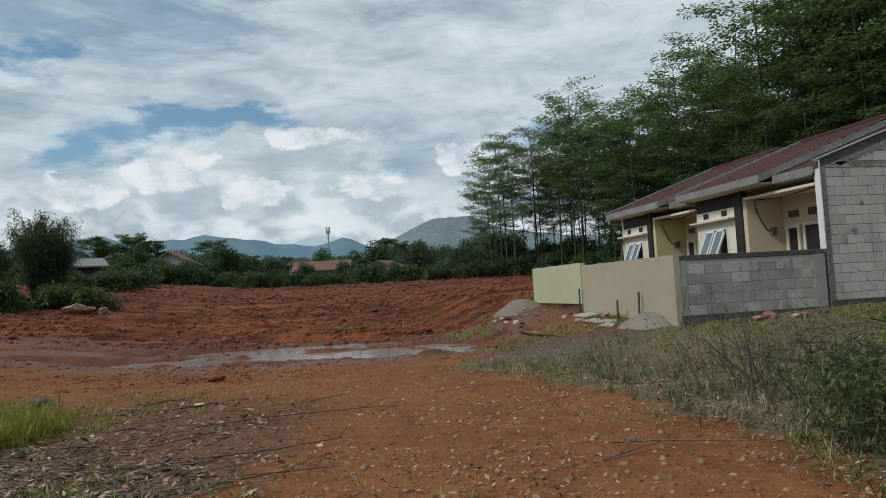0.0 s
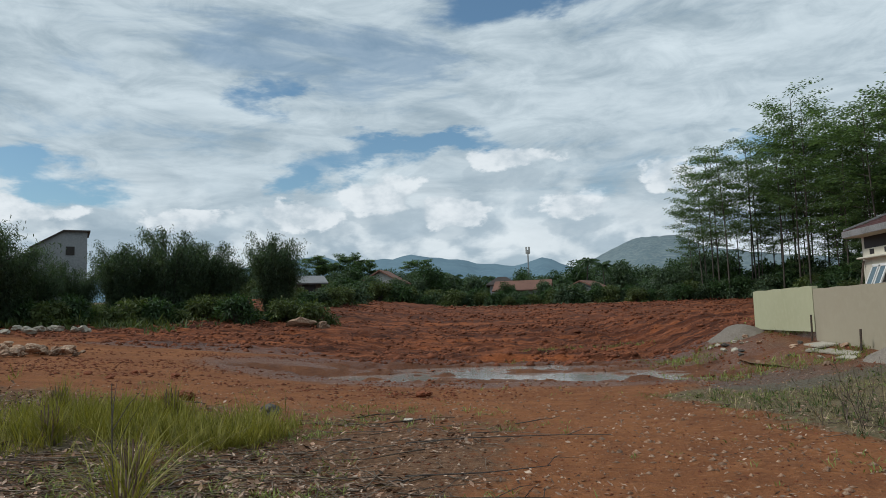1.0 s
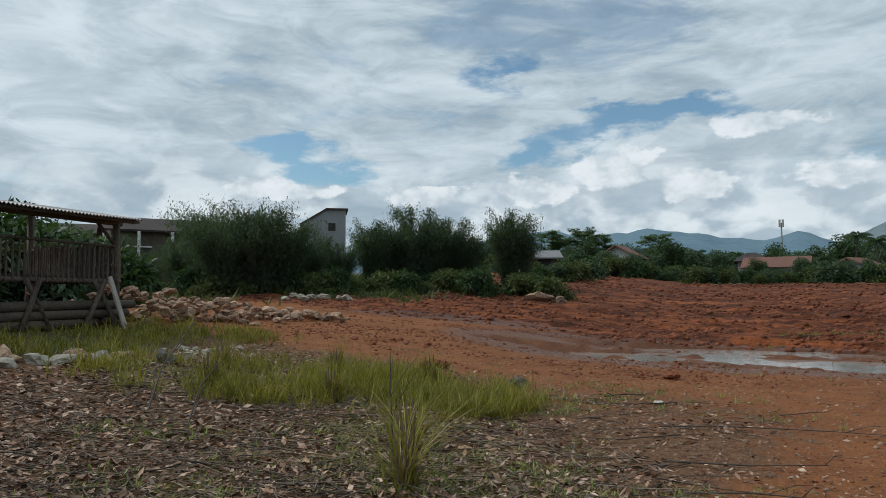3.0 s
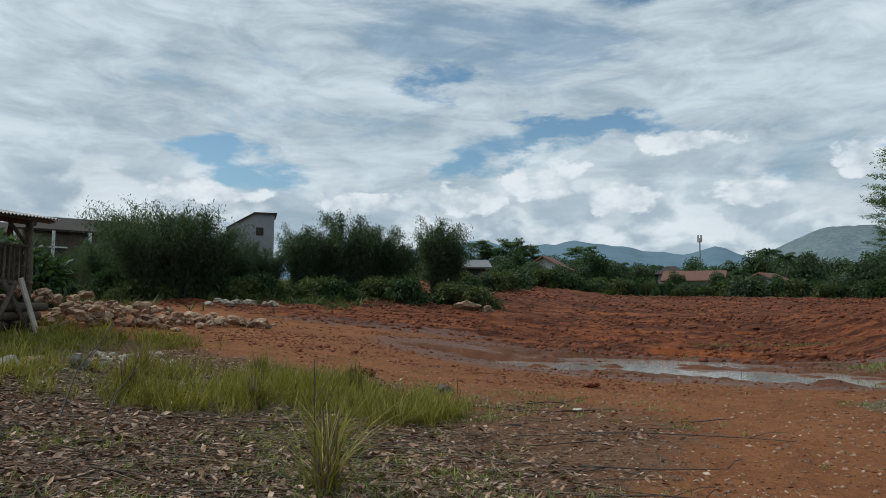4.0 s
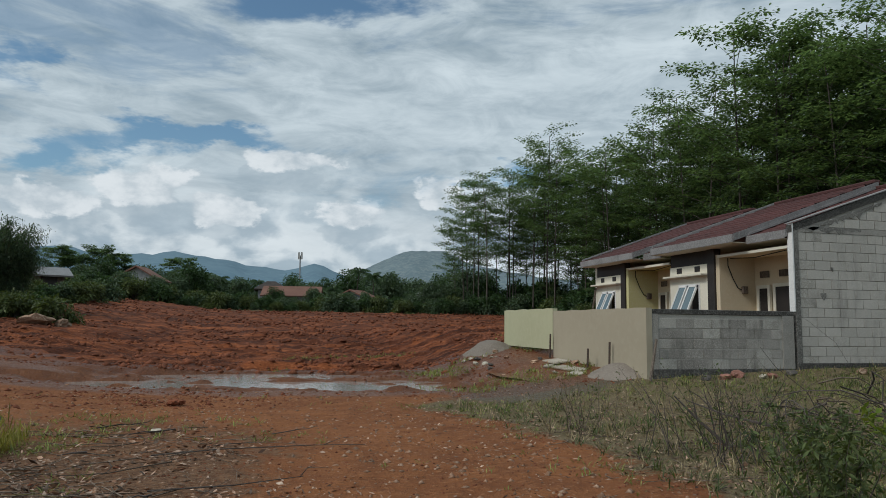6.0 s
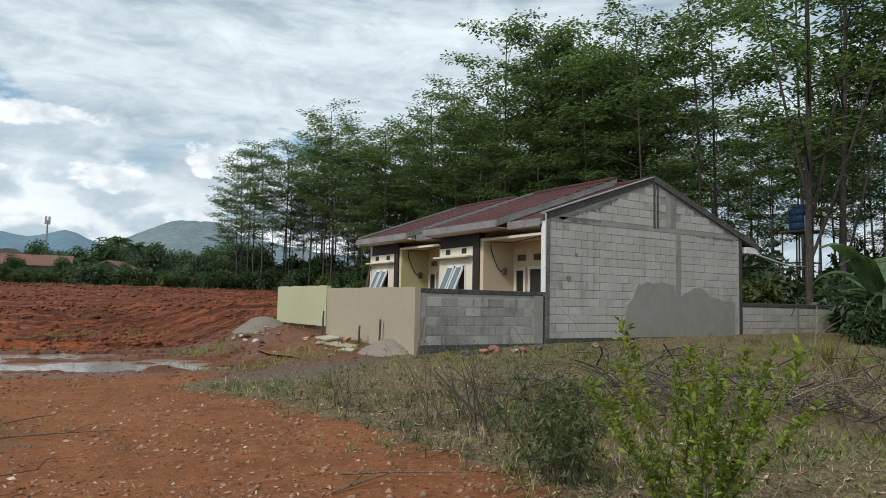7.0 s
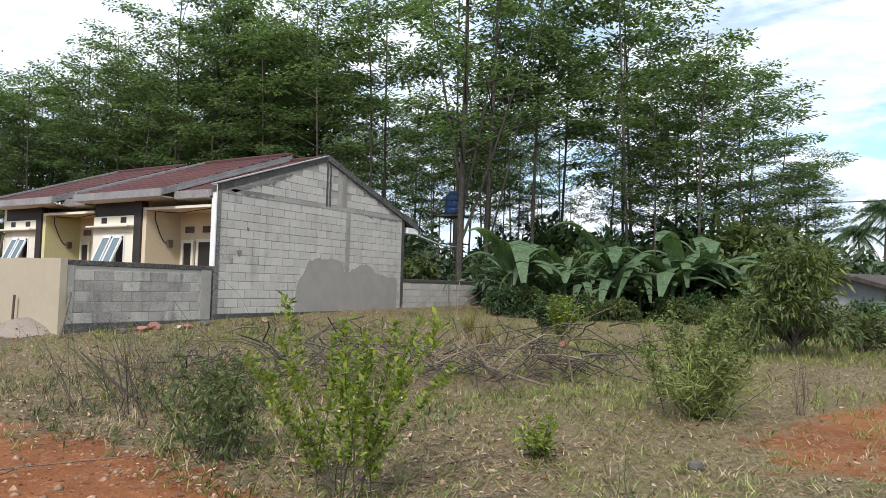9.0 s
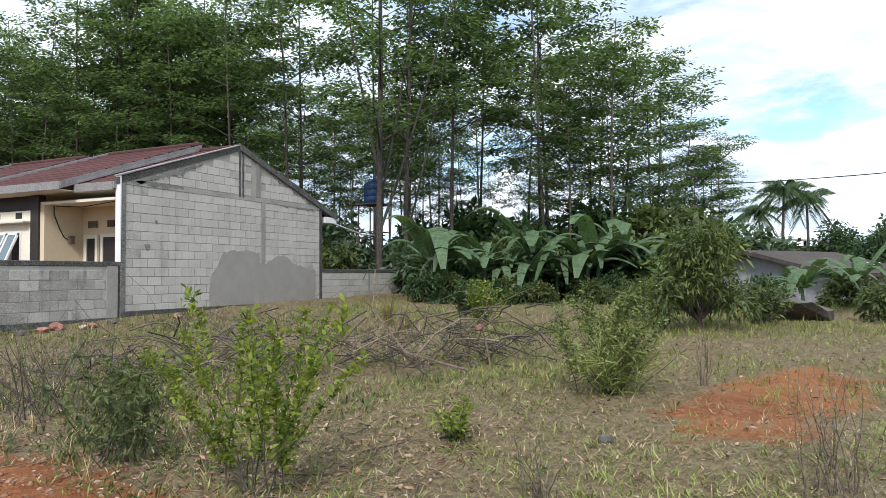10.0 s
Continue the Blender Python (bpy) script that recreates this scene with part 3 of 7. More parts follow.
def on_ground(x, y):
    return float(height(np.array([x]), np.array([y]))[0])


def axis(lo, hi, step, reach, grow):
    mid = list(np.arange(lo, hi, step))
    a, s = [mid[-1]], step
    while a[-1] < reach:
        s *= grow
        a.append(a[-1] + s)
    b, s = [mid[0]], step
    while b[-1] > -reach:
        s *= grow
        b.append(b[-1] - s)
    return np.array(b[:0:-1] + mid + a[1:])


gx, gy = axis(-13.0, 16.0, 0.13, 4600, 1.06), axis(0.0, 27.0, 0.13, 4600, 1.045)
GX, GY = np.meshgrid(gx, gy)
GZ = height(GX, GY)
nx, ny = len(gx), len(gy)
idx = np.arange(nx * ny).reshape(ny, nx)
quads = np.stack([idx[:-1, :-1], idx[:-1, 1:], idx[1:, 1:], idx[1:, :-1]], -1).reshape(-1, 4)
ground_mesh = mesh_np("ground", np.stack([GX.ravel(), GY.ravel(), GZ.ravel()], 1), quads, "ground", smooth=True)
for key, values in zip(("field", "litter", "turf", "wet"), soils(GX.ravel(), GY.ravel())):
    ground_mesh.attributes.new(key, "FLOAT", "POINT").data.foreach_set("value", np.asarray(values, np.float32))
tagged(link("ground", ground_mesh), "red laterite earth with tilled field, dry litter and thin grass", "ground", kind="structure")


def puddle(name, mat, cx, cy, rx, ry, turn, z, label):
    bm = bmesh.new()
    c, s = math.cos(radians(turn)), math.sin(radians(turn))
    ring = []
    for k in range(56):
        a = 2 * math.pi * k / 56
        r = 1 + 0.12 * math.sin(3 * a + 1) + 0.08 * math.sin(7 * a)
        u, v = rx * r * math.cos(a), ry * r * math.sin(a)
        ring.append(bm.verts.new((cx + u * c - v * s, cy + u * s + v * c, z)))
    bm.faces.new(ring)
    tagged(part(name, bm, mat), label, "puddle", kind="structure")


WATER_Z = -0.022
puddle("water", "water", -0.9, 17.6, 8.2, 4.4, -6, WATER_Z, "shallow rain puddle reflecting the cloudy sky")

puddle("water", "water_muddy", 5.6, 14.6, 0.62, 1.9, 4, float(lie(5.6, 14.6)) - 0.11, "muddy pool before the yard wall")

# far hills beyond the village, their haze carried by the base colours
def hills(name, mat, far, rows, label, jag):
    """A ridge: rows of azimuth in degrees (left of +y) and elevation in degrees."""
    azs = np.linspace(rows[0][0], rows[-1][0], 160)
    r = np.array(rows)
    els = np.interp(-azs, -r[:, 0], r[:, 1]) + jag * fbm(azs * 0.9, azs * 0 + far * 0.01, 3.0, 5)
    a = np.radians(azs)
    hz = far * np.tan(np.radians(els)) + 1.5
    ex, ey = -np.sin(a), np.cos(a)
    verts = []
    for k, (f, h) in enumerate(((0.72, 0.0), (0.80, 0.35), (0.90, 0.72), (1.0, 1.0), (1.15, 0.0))):
        rough = 1 + (0.08 * fbm(azs * 1.7 + k * 9, azs * 0 + k, 6.0, 4) if 0 < k < 3 else 0)
        verts.append(np.stack([ex * far * f, ey * far * f, hz * h * rough], 1))
    n = len(azs)
    faces = [(k * n + i, k * n + i + 1, (k + 1) * n + i + 1, (k + 1) * n + i) for k in range(4) for i in range(n - 1)]
    tagged(link(name, mesh_np(name, np.concatenate(verts), np.array(faces), mat, True)), label, "hills", kind="structure")


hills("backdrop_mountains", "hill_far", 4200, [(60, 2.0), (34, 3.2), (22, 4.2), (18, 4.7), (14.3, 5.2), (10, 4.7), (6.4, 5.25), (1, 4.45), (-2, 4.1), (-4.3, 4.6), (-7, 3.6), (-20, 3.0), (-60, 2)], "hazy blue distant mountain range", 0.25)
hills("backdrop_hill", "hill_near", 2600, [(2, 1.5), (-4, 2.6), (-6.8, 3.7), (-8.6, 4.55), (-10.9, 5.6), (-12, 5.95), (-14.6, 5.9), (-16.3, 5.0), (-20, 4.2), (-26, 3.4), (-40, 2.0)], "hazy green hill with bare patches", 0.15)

# ---- the pair of small houses ----
GW = 11.57          # outer face of the blank end wall, along y
RIDGE_X, RIDGE_Z, EAVE_Z = 13.92, 4.84, 3.60
X0, X1 = 10.25, 17.6
BASE = 0.55
house = tagged(empty("house", 0, 0, 0), "two joined cream houses with red roof and bare block end wall", "house")


def prism_y(bm, outline, y0, y1):
    """An outline in x and z drawn out along y."""
    a = [bm.verts.new((x, y0, z)) for x, z in outline]
    b = [bm.verts.new((x, y1, z)) for x, z in outline]
    n = len(a)
    bm.faces.new(a)
    bm.faces.new(b[::-1])
    for i in range(n):
        bm.faces.new((a[i], b[i], b[(i + 1) % n], a[(i + 1) % n]))
    bmesh.ops.recalc_face_normals(bm, faces=bm.faces)
    return bm


def roof_line(x):
    return np.interp(x, [X0, RIDGE_X, X1], [EAVE_Z, RIDGE_Z, EAVE_Z])


end_wall = part("wall", prism_y(bmesh.new(), [(X0, 0.2), (X1, 0.2), (X1, EAVE_Z), (RIDGE_X, RIDGE_Z), (X0, EAVE_Z)], GW + 0.012, GW + 0.13), "mortar", house, "unpainted concrete block gable wall with stains")
# concrete posts and ring beam, slightly proud of the blocks
for x0, x1, z0, z1 in ((X0 + 0.13, X1 - 0.12, 3.48, 3.60),):
    part("ring_beam", box(bmesh.new(), x0, x1, GW - 0.006, GW + 0.05, z0, z1), "beam", house)
part("post", box(bmesh.new(), 14.80, 14.95, GW - 0.008, GW + 0.05, 0.3, 3.478), "beam", house)
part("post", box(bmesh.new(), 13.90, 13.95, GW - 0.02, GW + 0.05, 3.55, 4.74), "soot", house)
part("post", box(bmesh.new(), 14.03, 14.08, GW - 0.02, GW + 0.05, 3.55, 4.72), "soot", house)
part("post", box(bmesh.new(), 14.56, 14.72, GW - 0.01, GW + 0.05, 3.605, 4.52), "beam", house)
part("post", box(bmesh.new(), X0 - 0.005, X0 + 0.12, GW - 0.01, GW + 0.12, 0.2, EAVE_Z - 0.02), "corner_damp", house, "damp-darkened corner post")
part("post", box(bmesh.new(), X1 - 0.12, X1 + 0.005, GW - 0.008, GW + 0.12, 0.2, EAVE_Z - 0.02), "soot", house, "damp-blackened corner post")
part("post_edge", box(bmesh.new(), X0 - 0.035, X0 - 0.008, GW - 0.02, GW + 0.13, 1.8, EAVE_Z + 0.05), "white_trim", house, "pale painted edge of the end wall")


def strip(name, mat, xa, za, xb, zb, wide, y0, y1, label=""):
    """A board that follows a sloping line, hanging down by its width."""
    return part(name, prism_y(bmesh.new(), [(xa, za), (xb, zb), (xb, zb - wide), (xa, za - wide)], y0, y1), mat, house, label)


strip("coping", "fascia", X0 - 0.06, EAVE_Z + 0.07, RIDGE_X, RIDGE_Z + 0.075, 0.02, GW - 0.035, GW + 0.16, "weathered grey edge capping")
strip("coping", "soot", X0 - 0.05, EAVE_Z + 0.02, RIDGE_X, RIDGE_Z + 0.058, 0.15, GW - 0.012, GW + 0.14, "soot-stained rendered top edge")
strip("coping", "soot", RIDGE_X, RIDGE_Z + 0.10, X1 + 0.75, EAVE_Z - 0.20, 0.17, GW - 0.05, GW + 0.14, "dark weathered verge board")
part("eave_box", box(bmesh.new(), X1 + 0.15, X1 + 0.75, GW - 0.03, GW + 1.2, 3.12, 3.30), "white_trim", house, "white rear eave box")

# grey render and damp stains on the end wall
bm = bmesh.new()
px = np.linspace(12.84, 17.25, 90)
pz = np.interp(px, [12.84, 12.9, 13.1, 13.3, 13.7, 14.4, 14.68, 14.72, 14.95, 15.1, 15.5, 15.9, 16.15, 16.5, 16.8, 17.25], [1.1, 1.52, 1.74, 2.04, 2.13, 2.17, 2.05, 1.82, 1.78, 1.9, 2.04, 2.04, 1.86, 1.76, 1.68, 1.70]) + 0.07 * fbm(px * 7.3, px * 0 + 2.0, 6.0, 4)
prism_y(bm, [(12.86, 0.5)] + list(zip(px.tolist(), pz.tolist())) + [(17.25, 0.5)], GW - 0.014, GW + 0.02)
part("render_patch", bm, "plaster", house, "grey cement render patch with ragged edge")


def stain(parent, line, x0, x1, drop, seed, y=GW - 0.009):
    """A damp black stain that hangs from an edge with ragged runs."""
    n = max(8, int((x1 - x0) / 0.05))
    xs = np.linspace(x0, x1, n)
    tops = np.array([line(x) for x in xs])
    runs = drop * (0.25 + 1.1 * np.abs(fbm(xs * 6.1 + seed, xs * 0 + seed, 4.0, 4))) * (0.55 + 0.45 * np.sin(np.pi * (xs - x0) / (x1 - x0)))
    bm = bmesh.new()
    prism_y(bm, list(zip(xs.tolist(), tops.tolist())) + list(zip(xs[::-1].tolist(), (tops - runs)[::-1].tolist())), y, y + 0.012)
    part("stain", bm, "corner_damp", parent, "dark damp stain")


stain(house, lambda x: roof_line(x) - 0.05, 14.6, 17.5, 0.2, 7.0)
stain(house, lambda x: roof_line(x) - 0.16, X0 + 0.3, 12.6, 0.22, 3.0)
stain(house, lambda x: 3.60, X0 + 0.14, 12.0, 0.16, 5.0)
stain(house, lambda x: 3.485, 15.6, 17.45, 0.10, 12.0)
for sx, sz, sw in ((10.95, 2.2, 0.07), (11.2, 2.75, 0.03)):
    stain(house, lambda x: sz, sx - sw, sx + sw, 0.22, sx)

# body of the house behind the facade
part("wall", box(bmesh.new(), 11.27, X1, GW + 0.13, 20.6, 0.3, 3.45), "cream", house, "cream painted house front")
part("wall", box(bmesh.new(), X0 + 0.05, X1, 20.6, 20.72, 0.3, 3.45), "offwhite", house)
part("porch_floor", box(bmesh.new(), X0 - 0.3, 11.27, GW + 0.13, 20.6, 0.3, 0.82), "concrete", house)


def roof_section(y0, y1, xe, ze, near_verge=True):
    """Tiled slope from eave to ridge with fascia and barge boards."""
    rise = (RIDGE_Z + 0.16 - ze - (0.18 if xe > 10 else 0.0)) / (RIDGE_X - xe)
    top = ze + rise * (RIDGE_X - xe)
    part("roof_deck", slab(bmesh.new(), [(xe, y0, ze), (xe, y1, ze), (RIDGE_X, y1, top), (RIDGE_X, y0, top)], 0.05), "dark_paint", house)
    # tiles: courses of pressed metal tile, each lapping the one below
    n = int((RIDGE_X - xe) / 0.34)
    rows = []
    w = 0.30
    for k in range(n):
        xa, xb = xe - 0.05 + k * (RIDGE_X - xe + 0.05) / n, xe - 0.05 + (k + 1) * (RIDGE_X - xe + 0.05) / n + 0.03
        za, zb = ze + rise * (xa - xe), ze + rise * (xb - xe)
        cols = np.arange(y0 - 0.04, y1 + 0.05, w / 4)
        wave = 0.014 * np.cos((cols - y0) / w * 2 * np.pi)
        m = len(cols)
        lo = np.stack([np.full(m, xa), cols, za + 0.055 + wave], 1)
        hi = np.stack([np.full(m, xb), cols, zb + 0.022 + wave], 1)
        un = np.stack([np.full(m, xa), cols, za + 0.02 + wave], 1)
        i = np.arange(m - 1)
        rows.append((np.concatenate([un, lo, hi]), np.concatenate([np.stack([i, i + 1, m + i + 1, m + i], 1), np.stack([m + i, m + i + 1, 2 * m + i + 1, 2 * m + i], 1)])))
    for v, f in rows:
        link("tile_course", mesh_np("tile_course", v, f, "roof_red"), house)
    part("fascia", box(bmesh.new(), xe - 0.075, xe - 0.045, y0 - 0.05, y1 + 0.05, ze - 0.15, ze + 0.03), "fascia", house, "grey eave fascia board")
    part("soffit", box(bmesh.new(), xe - 0.04, 11.2, y0, y1, ze - 0.16, ze - 0.14), "offwhite", house)
    strip("barge_board", "fascia", xe - 0.06, ze + 0.03, RIDGE_X, top + 0.03, 0.16, y0 - 0.075, y0 - 0.045, "grey verge board")
    strip("ridge_tile", "fascia", xe - 0.02, ze + 0.105, RIDGE_X, top + 0.105, 0.05, y1 - 0.02, y1 + 0.05, "pale verge capping")
    part("ridge_tile", box(bmesh.new(), RIDGE_X - 0.12, RIDGE_X + 0.12, y0 - 0.04, y1 + 0.04, top - 0.02, top + 0.09, 0.03), "roof_red", house)
    part("roof_back", slab(bmesh.new(), [(RIDGE_X, y0, top), (RIDGE_X, y1, top), (X1 + 0.7, y1, 3.35), (X1 + 0.7, y0, 3.35)], 0.05), "roof_red", house)


roof_section(12.95, 16.36, 9.85, 3.54)
roof_section(GW + 0.17, 12.86, 10.2, 3.50)
roof_section(17.42, 20.72, 9.85, 3.54)
roof_section(16.47, 17.33, 10.2, 3.50)


def front_unit(y_porch, y_side, y_bay, y_end, tone, tone_label):
    """One dwelling's front: a recessed porch, a dark pier and a window bay."""
    part("porch_side_wall", box(bmesh.new(), X0 + 0.02, 11.268, y_side, y_side + 0.14, 0.6, 3.22), tone, house, tone_label)
    part("porch_ceiling", box(bmesh.new(), X0, 11.266, y_porch, y_side - 0.004, 3.16, 3.2), tone, house)
    part("porch_trim", box(bmesh.new(), X0 - 0.03, X0 + 0.03, y_porch, y_side + 0.02, 3.14, 3.2), "offwhite", house)
    part("pier", box(bmesh.new(), X0 - 0.03, X0 + 0.16, y_side + 0.144, y_bay, 0.6, 3.40), "dark_paint", house, "dark brown painted pier")
    part("lintel", box(bmesh.new(), X0 + 0.03, X0 + 0.22, y_bay, y_end, 3.04, 3.40), "dark_paint", house, "dark brown painted band under the eave")
    # bay wall with an opening for the window
    ya, yb = y_bay + 0.35, y_end - 0.42
    bay = part("bay_wall", box(bmesh.new(), X0, X0 + 0.14, y_bay + 0.004, ya, 0.6, 3.036), "offwhite", house, "off-white window bay")
    part("bay_wall", box(bmesh.new(), X0, X0 + 0.14, yb, y_end, 0.6, 3.036), "offwhite", house)
    part("bay_wall", box(bmesh.new(), X0, X0 + 0.14, ya, yb, 0.6, 1.45), "offwhite", house)
    part("bay_wall", box(bmesh.new(), X0, X0 + 0.14, ya, yb, 2.56, 3.036), "offwhite", house)
    part("canopy_slab", box(bmesh.new(), X0 - 0.2, X0 - 0.004, y_bay + 0.02, y_end + 0.05, 2.74, 2.79, 0.01), "offwhite", house, "thin concrete sun shade")
    # added dark panel behind the window, for the unlit room
    part("room_dark", box(bmesh.new(), X0 + 0.5, X0 + 0.55, ya - 0.2, yb + 0.2, 1.2, 2.6), "dark_paint", house)
    for k in range(2):
        yc = y_bay + 0.45 + k * (y_end - y_bay - 0.9)
        # solid dark face in place of the shade inside the vent
        part("vent_block", box(bmesh.new(), X0 - 0.012, X0 + 0.02, yc - 0.11, yc + 0.11, 2.86, 3.00), "dark_paint", house, "ventilation opening drawn as a dark face")
    win = part("window", box(bmesh.new(), X0 - 0.02, X0 + 0.1, ya, yb, 1.45, 1.50), "white_trim", house, "white framed window with propped-open sashes")
    for y0, y1, z0, z1 in ((ya, ya + 0.05, 1.5, 2.51), (yb - 0.05, yb, 1.5, 2.51), (ya, yb, 2.51, 2.56), ((ya + yb) / 2 - 0.025, (ya + yb) / 2 + 0.025, 1.5, 2.51)):
        part("window_frame", box(bmesh.new(), X0 - 0.02, X0 + 0.06, y0, y1, z0, z1), "white_trim", win)
    for y0, y1 in ((ya + 0.06, (ya + yb) / 2 - 0.03), ((ya + yb) / 2 + 0.03, yb - 0.06)):
        # sash hung at the top, swung outwards
        lean = Matrix.Translation((X0 - 0.03, 0, 2.52)) @ Matrix.Rotation(radians(24), 4, "Y")
        for a, b, c, d, mt, nm in ((y0, y0 + 0.05, -0.92, 0, "white_trim", "sash"), (y1 - 0.05, y1, -0.92, 0, "white_trim", "sash"), (y0, y1, -0.05, 0, "white_trim", "sash"), (y0, y1, -0.92, -0.87, "white_trim", "sash"), (y0 + 0.05, y1 - 0.05, -0.87, -0.05, "glass", "pane")):
            bm = bmesh.new()
            t = 0.008 if nm == "pane" else 0.02
            box(bm, -t, t, a, b, c, d)
            bm.transform(lean)
            part(nm, bm, mt, win)
    # porch back wall: door, narrow window, vents above
    xb = 11.25
    door = part("door", box(bmesh.new(), xb - 0.05, xb, y_side - 1.28, y_side - 0.80, 0.82, 2.42), "dark_paint", house, "dark brown panel door with pale frame")
    for y0, y1, z0, z1 in ((y_side - 1.36, y_side - 1.28, 0.82, 2.5), (y_side - 0.80, y_side - 0.72, 0.82, 2.5), (y_side - 1.28, y_side - 0.80, 2.42, 2.5)):
        part("door_frame", box(bmesh.new(), xb - 0.07, xb - 0.002, y0, y1, z0, z1), "offwhite", door)
    pane = part("window", box(bmesh.new(), xb - 0.03, xb - 0.004, y_side - 0.52, y_side - 0.22, 1.1, 2.40), "dark_paint", house, "narrow dark side window")
    for y0, y1, z0, z1 in ((y_side - 0.60, y_side - 0.52, 1.02, 2.48), (y_side - 0.22, y_side - 0.14, 1.02, 2.48), (y_side - 0.52, y_side - 0.22, 2.40, 2.48), (y_side - 0.52, y_side - 0.22, 1.02, 1.10)):
        part("window_frame", box(bmesh.new(), xb - 0.06, xb - 0.002, y0, y1, z0, z1), "offwhite", pane)
    for k in range(2):
        yc = y_side - 1.04 + k * 0.66
        part("vent_block", box(bmesh.new(), xb - 0.015, xb - 0.003, yc - 0.16, yc + 0.16, 2.66, 2.82), "wood", house, "brown vent above the door")
    # meter box and its cable on the side wall
    ys = y_side - 0.005
    box_ = part("meter_box", box(bmesh.new(), 10.86, 11.0, ys - 0.09, ys, 2.28, 2.46, 0.012), "wood", house, "small brown electricity meter")
    bm = bmesh.new()
    tube(bm, [(X0 + 0.25, ys - 0.01, 3.14), (10.5, ys - 0.012, 2.95), (10.64, ys - 0.012, 2.62), (10.76, ys - 0.015, 2.42), (10.86, ys - 0.02, 2.37)], 0.012, 5)
    part("wire", bm, "cable", box_)
    bm = bmesh.new()
    tube(bm, [(X0 + 0.1, y_porch + 0.05, 3.13), (10.7, y_side - 0.7, 3.1), (10.5, y_side - 0.1, 3.13)], 0.012, 5)
    part("wire", bm, "cable", house)


front_unit(11.72, 14.08, 14.5, 16.2, "cream", "cream painted porch wall")
front_unit(16.2, 18.48, 18.88, 20.55, "lime", "pale lime-yellow porch wall")

# ---- walls of the front yards ----
FX = 6.76


def yard_wall(name, mat, y0, y1, z0, z1, label, ragged=0.0):
    bm = bmesh.new()
    n = max(2, int((y1 - y0) / 0.35))
    out = [(y0, z0)] + [(y0 + (y1 - y0) * k / n, z1 + ragged * math.sin(k * 2.3)) for k in range(n + 1)] + [(y1, z0)]
    a = [bm.verts.new((FX, y, z)) for y, z in out]
    b = [bm.verts.new((FX + 0.13, y, z)) for y, z in out]
    bm.faces.new(a)
    bm.faces.new(b[::-1])
    for i in range(len(a)):
        bm.faces.new((a[i], b[i], b[(i + 1) % len(a)], a[(i + 1) % len(a)]))
    bmesh.ops.recalc_face_normals(bm, faces=bm.faces)
    return tagged(part(name, bm, mat), label, "wall")


yard_wall("garden_wall", "cream_wall", GW - 0.02, 16.06, 0.3, 1.82, "low cream rendered yard wall beside the block wall", 0.008)
yard_wall("garden_wall", "lime_wall", 16.1, 19.8, 0.84, 1.89, "low pale lime rendered yard wall of the second house", 0.012)
side_wall = tagged(part("block_wall", box(bmesh.new(), FX + 0.14, X0 - 0.07, GW + 0.01, GW + 0.12, 0.2, 1.70), "mortar"), "low grey concrete block yard wall with blackened coping", "wall")
part("coping", box(bmesh.new(), FX + 0.135, X0 - 0.07, GW - 0.015, GW + 0.13, 1.70, 1.80, 0.01), "soot", side_wall, "damp-blackened rendered coping")
part("plinth", box(bmesh.new(), FX + 0.14, X0 - 0.07, GW - 0.02, GW + 0.10, 0.2, 0.63, 0.01), "soot", side_wall, "damp-blackened foot")
part("post", box(bmesh.new(), X0 - 0.35, X0 - 0.075, GW - 0.012, GW + 0.02, 0.6, 1.72), "beam", side_wall)
part("post", box(bmesh.new(), FX + 0.135, FX + 0.27, GW - 0.012, GW + 0.02, 0.6, 1.72), "beam", side_wall)
rear_wall = tagged(part("block_wall", box(bmesh.new(), X1 + 0.012, 22.65, GW + 0.012, GW + 0.12, 0.2, 1.58), "mortar"), "low grey block wall behind the house with mossy top", "wall")
part("coping", box(bmesh.new(), X1 + 0.012, 22.65, GW - 0.01, GW + 0.13, 1.58, 1.69, 0.01), "soot", rear_wall, "mossy blackened top edge")
part("post", box(bmesh.new(), 20.3, 20.42, GW - 0.008, GW + 0.05, 0.4, 1.575), "beam", rear_wall)
part("plinth", box(bmesh.new(), X0, X1, GW - 0.03, GW + 0.05, 0.2, 0.74, 0.01), "soot", house, "damp dark foot of the end wall")

# concrete blocks, each a piece of its own
BL, BH = 0.40, 0.20
block_meshes = {}


def block_mesh(length, mat):
    key = (round(length, 2), mat)
    if key not in block_meshes:
        bm = box(bmesh.new(), 0.006, length - 0.006, -0.004, 0.03, 0.006, BH - 0.006, 0.004)
        me = bpy.data.meshes.new("block")
        bm.normal_update()
        bm.to_mesh(me)
        bm.free()
        me.materials.append(M[mat])
        block_meshes[key] = me
    return block_meshes[key]


def lay_blocks(parent, xa, xb, z0, top, mat, holes=(), damp=None):
    r = random.Random(11)
    for k in range(40):
        z = z0 + k * BH
        x = xa - (BL / 2 if k % 2 else 0.0)
        while x < xb:
            a, b = max(x, xa), min(x + BL, xb)
            x += BL
            if b - a < 0.08 or z + BH > min(top(a), top(b)) or any(h[0] < b and a < h[1] and h[2] < z + BH and z < h[3] for h in holes):
                continue
            black = damp is not None and r.random() < damp(a, z)
            ob = link("block", block_mesh(b - a, "block_stained" if black else mat), parent)
            ob.location = (a, GW + 0.004 + r.uniform(-0.003, 0.003), z)


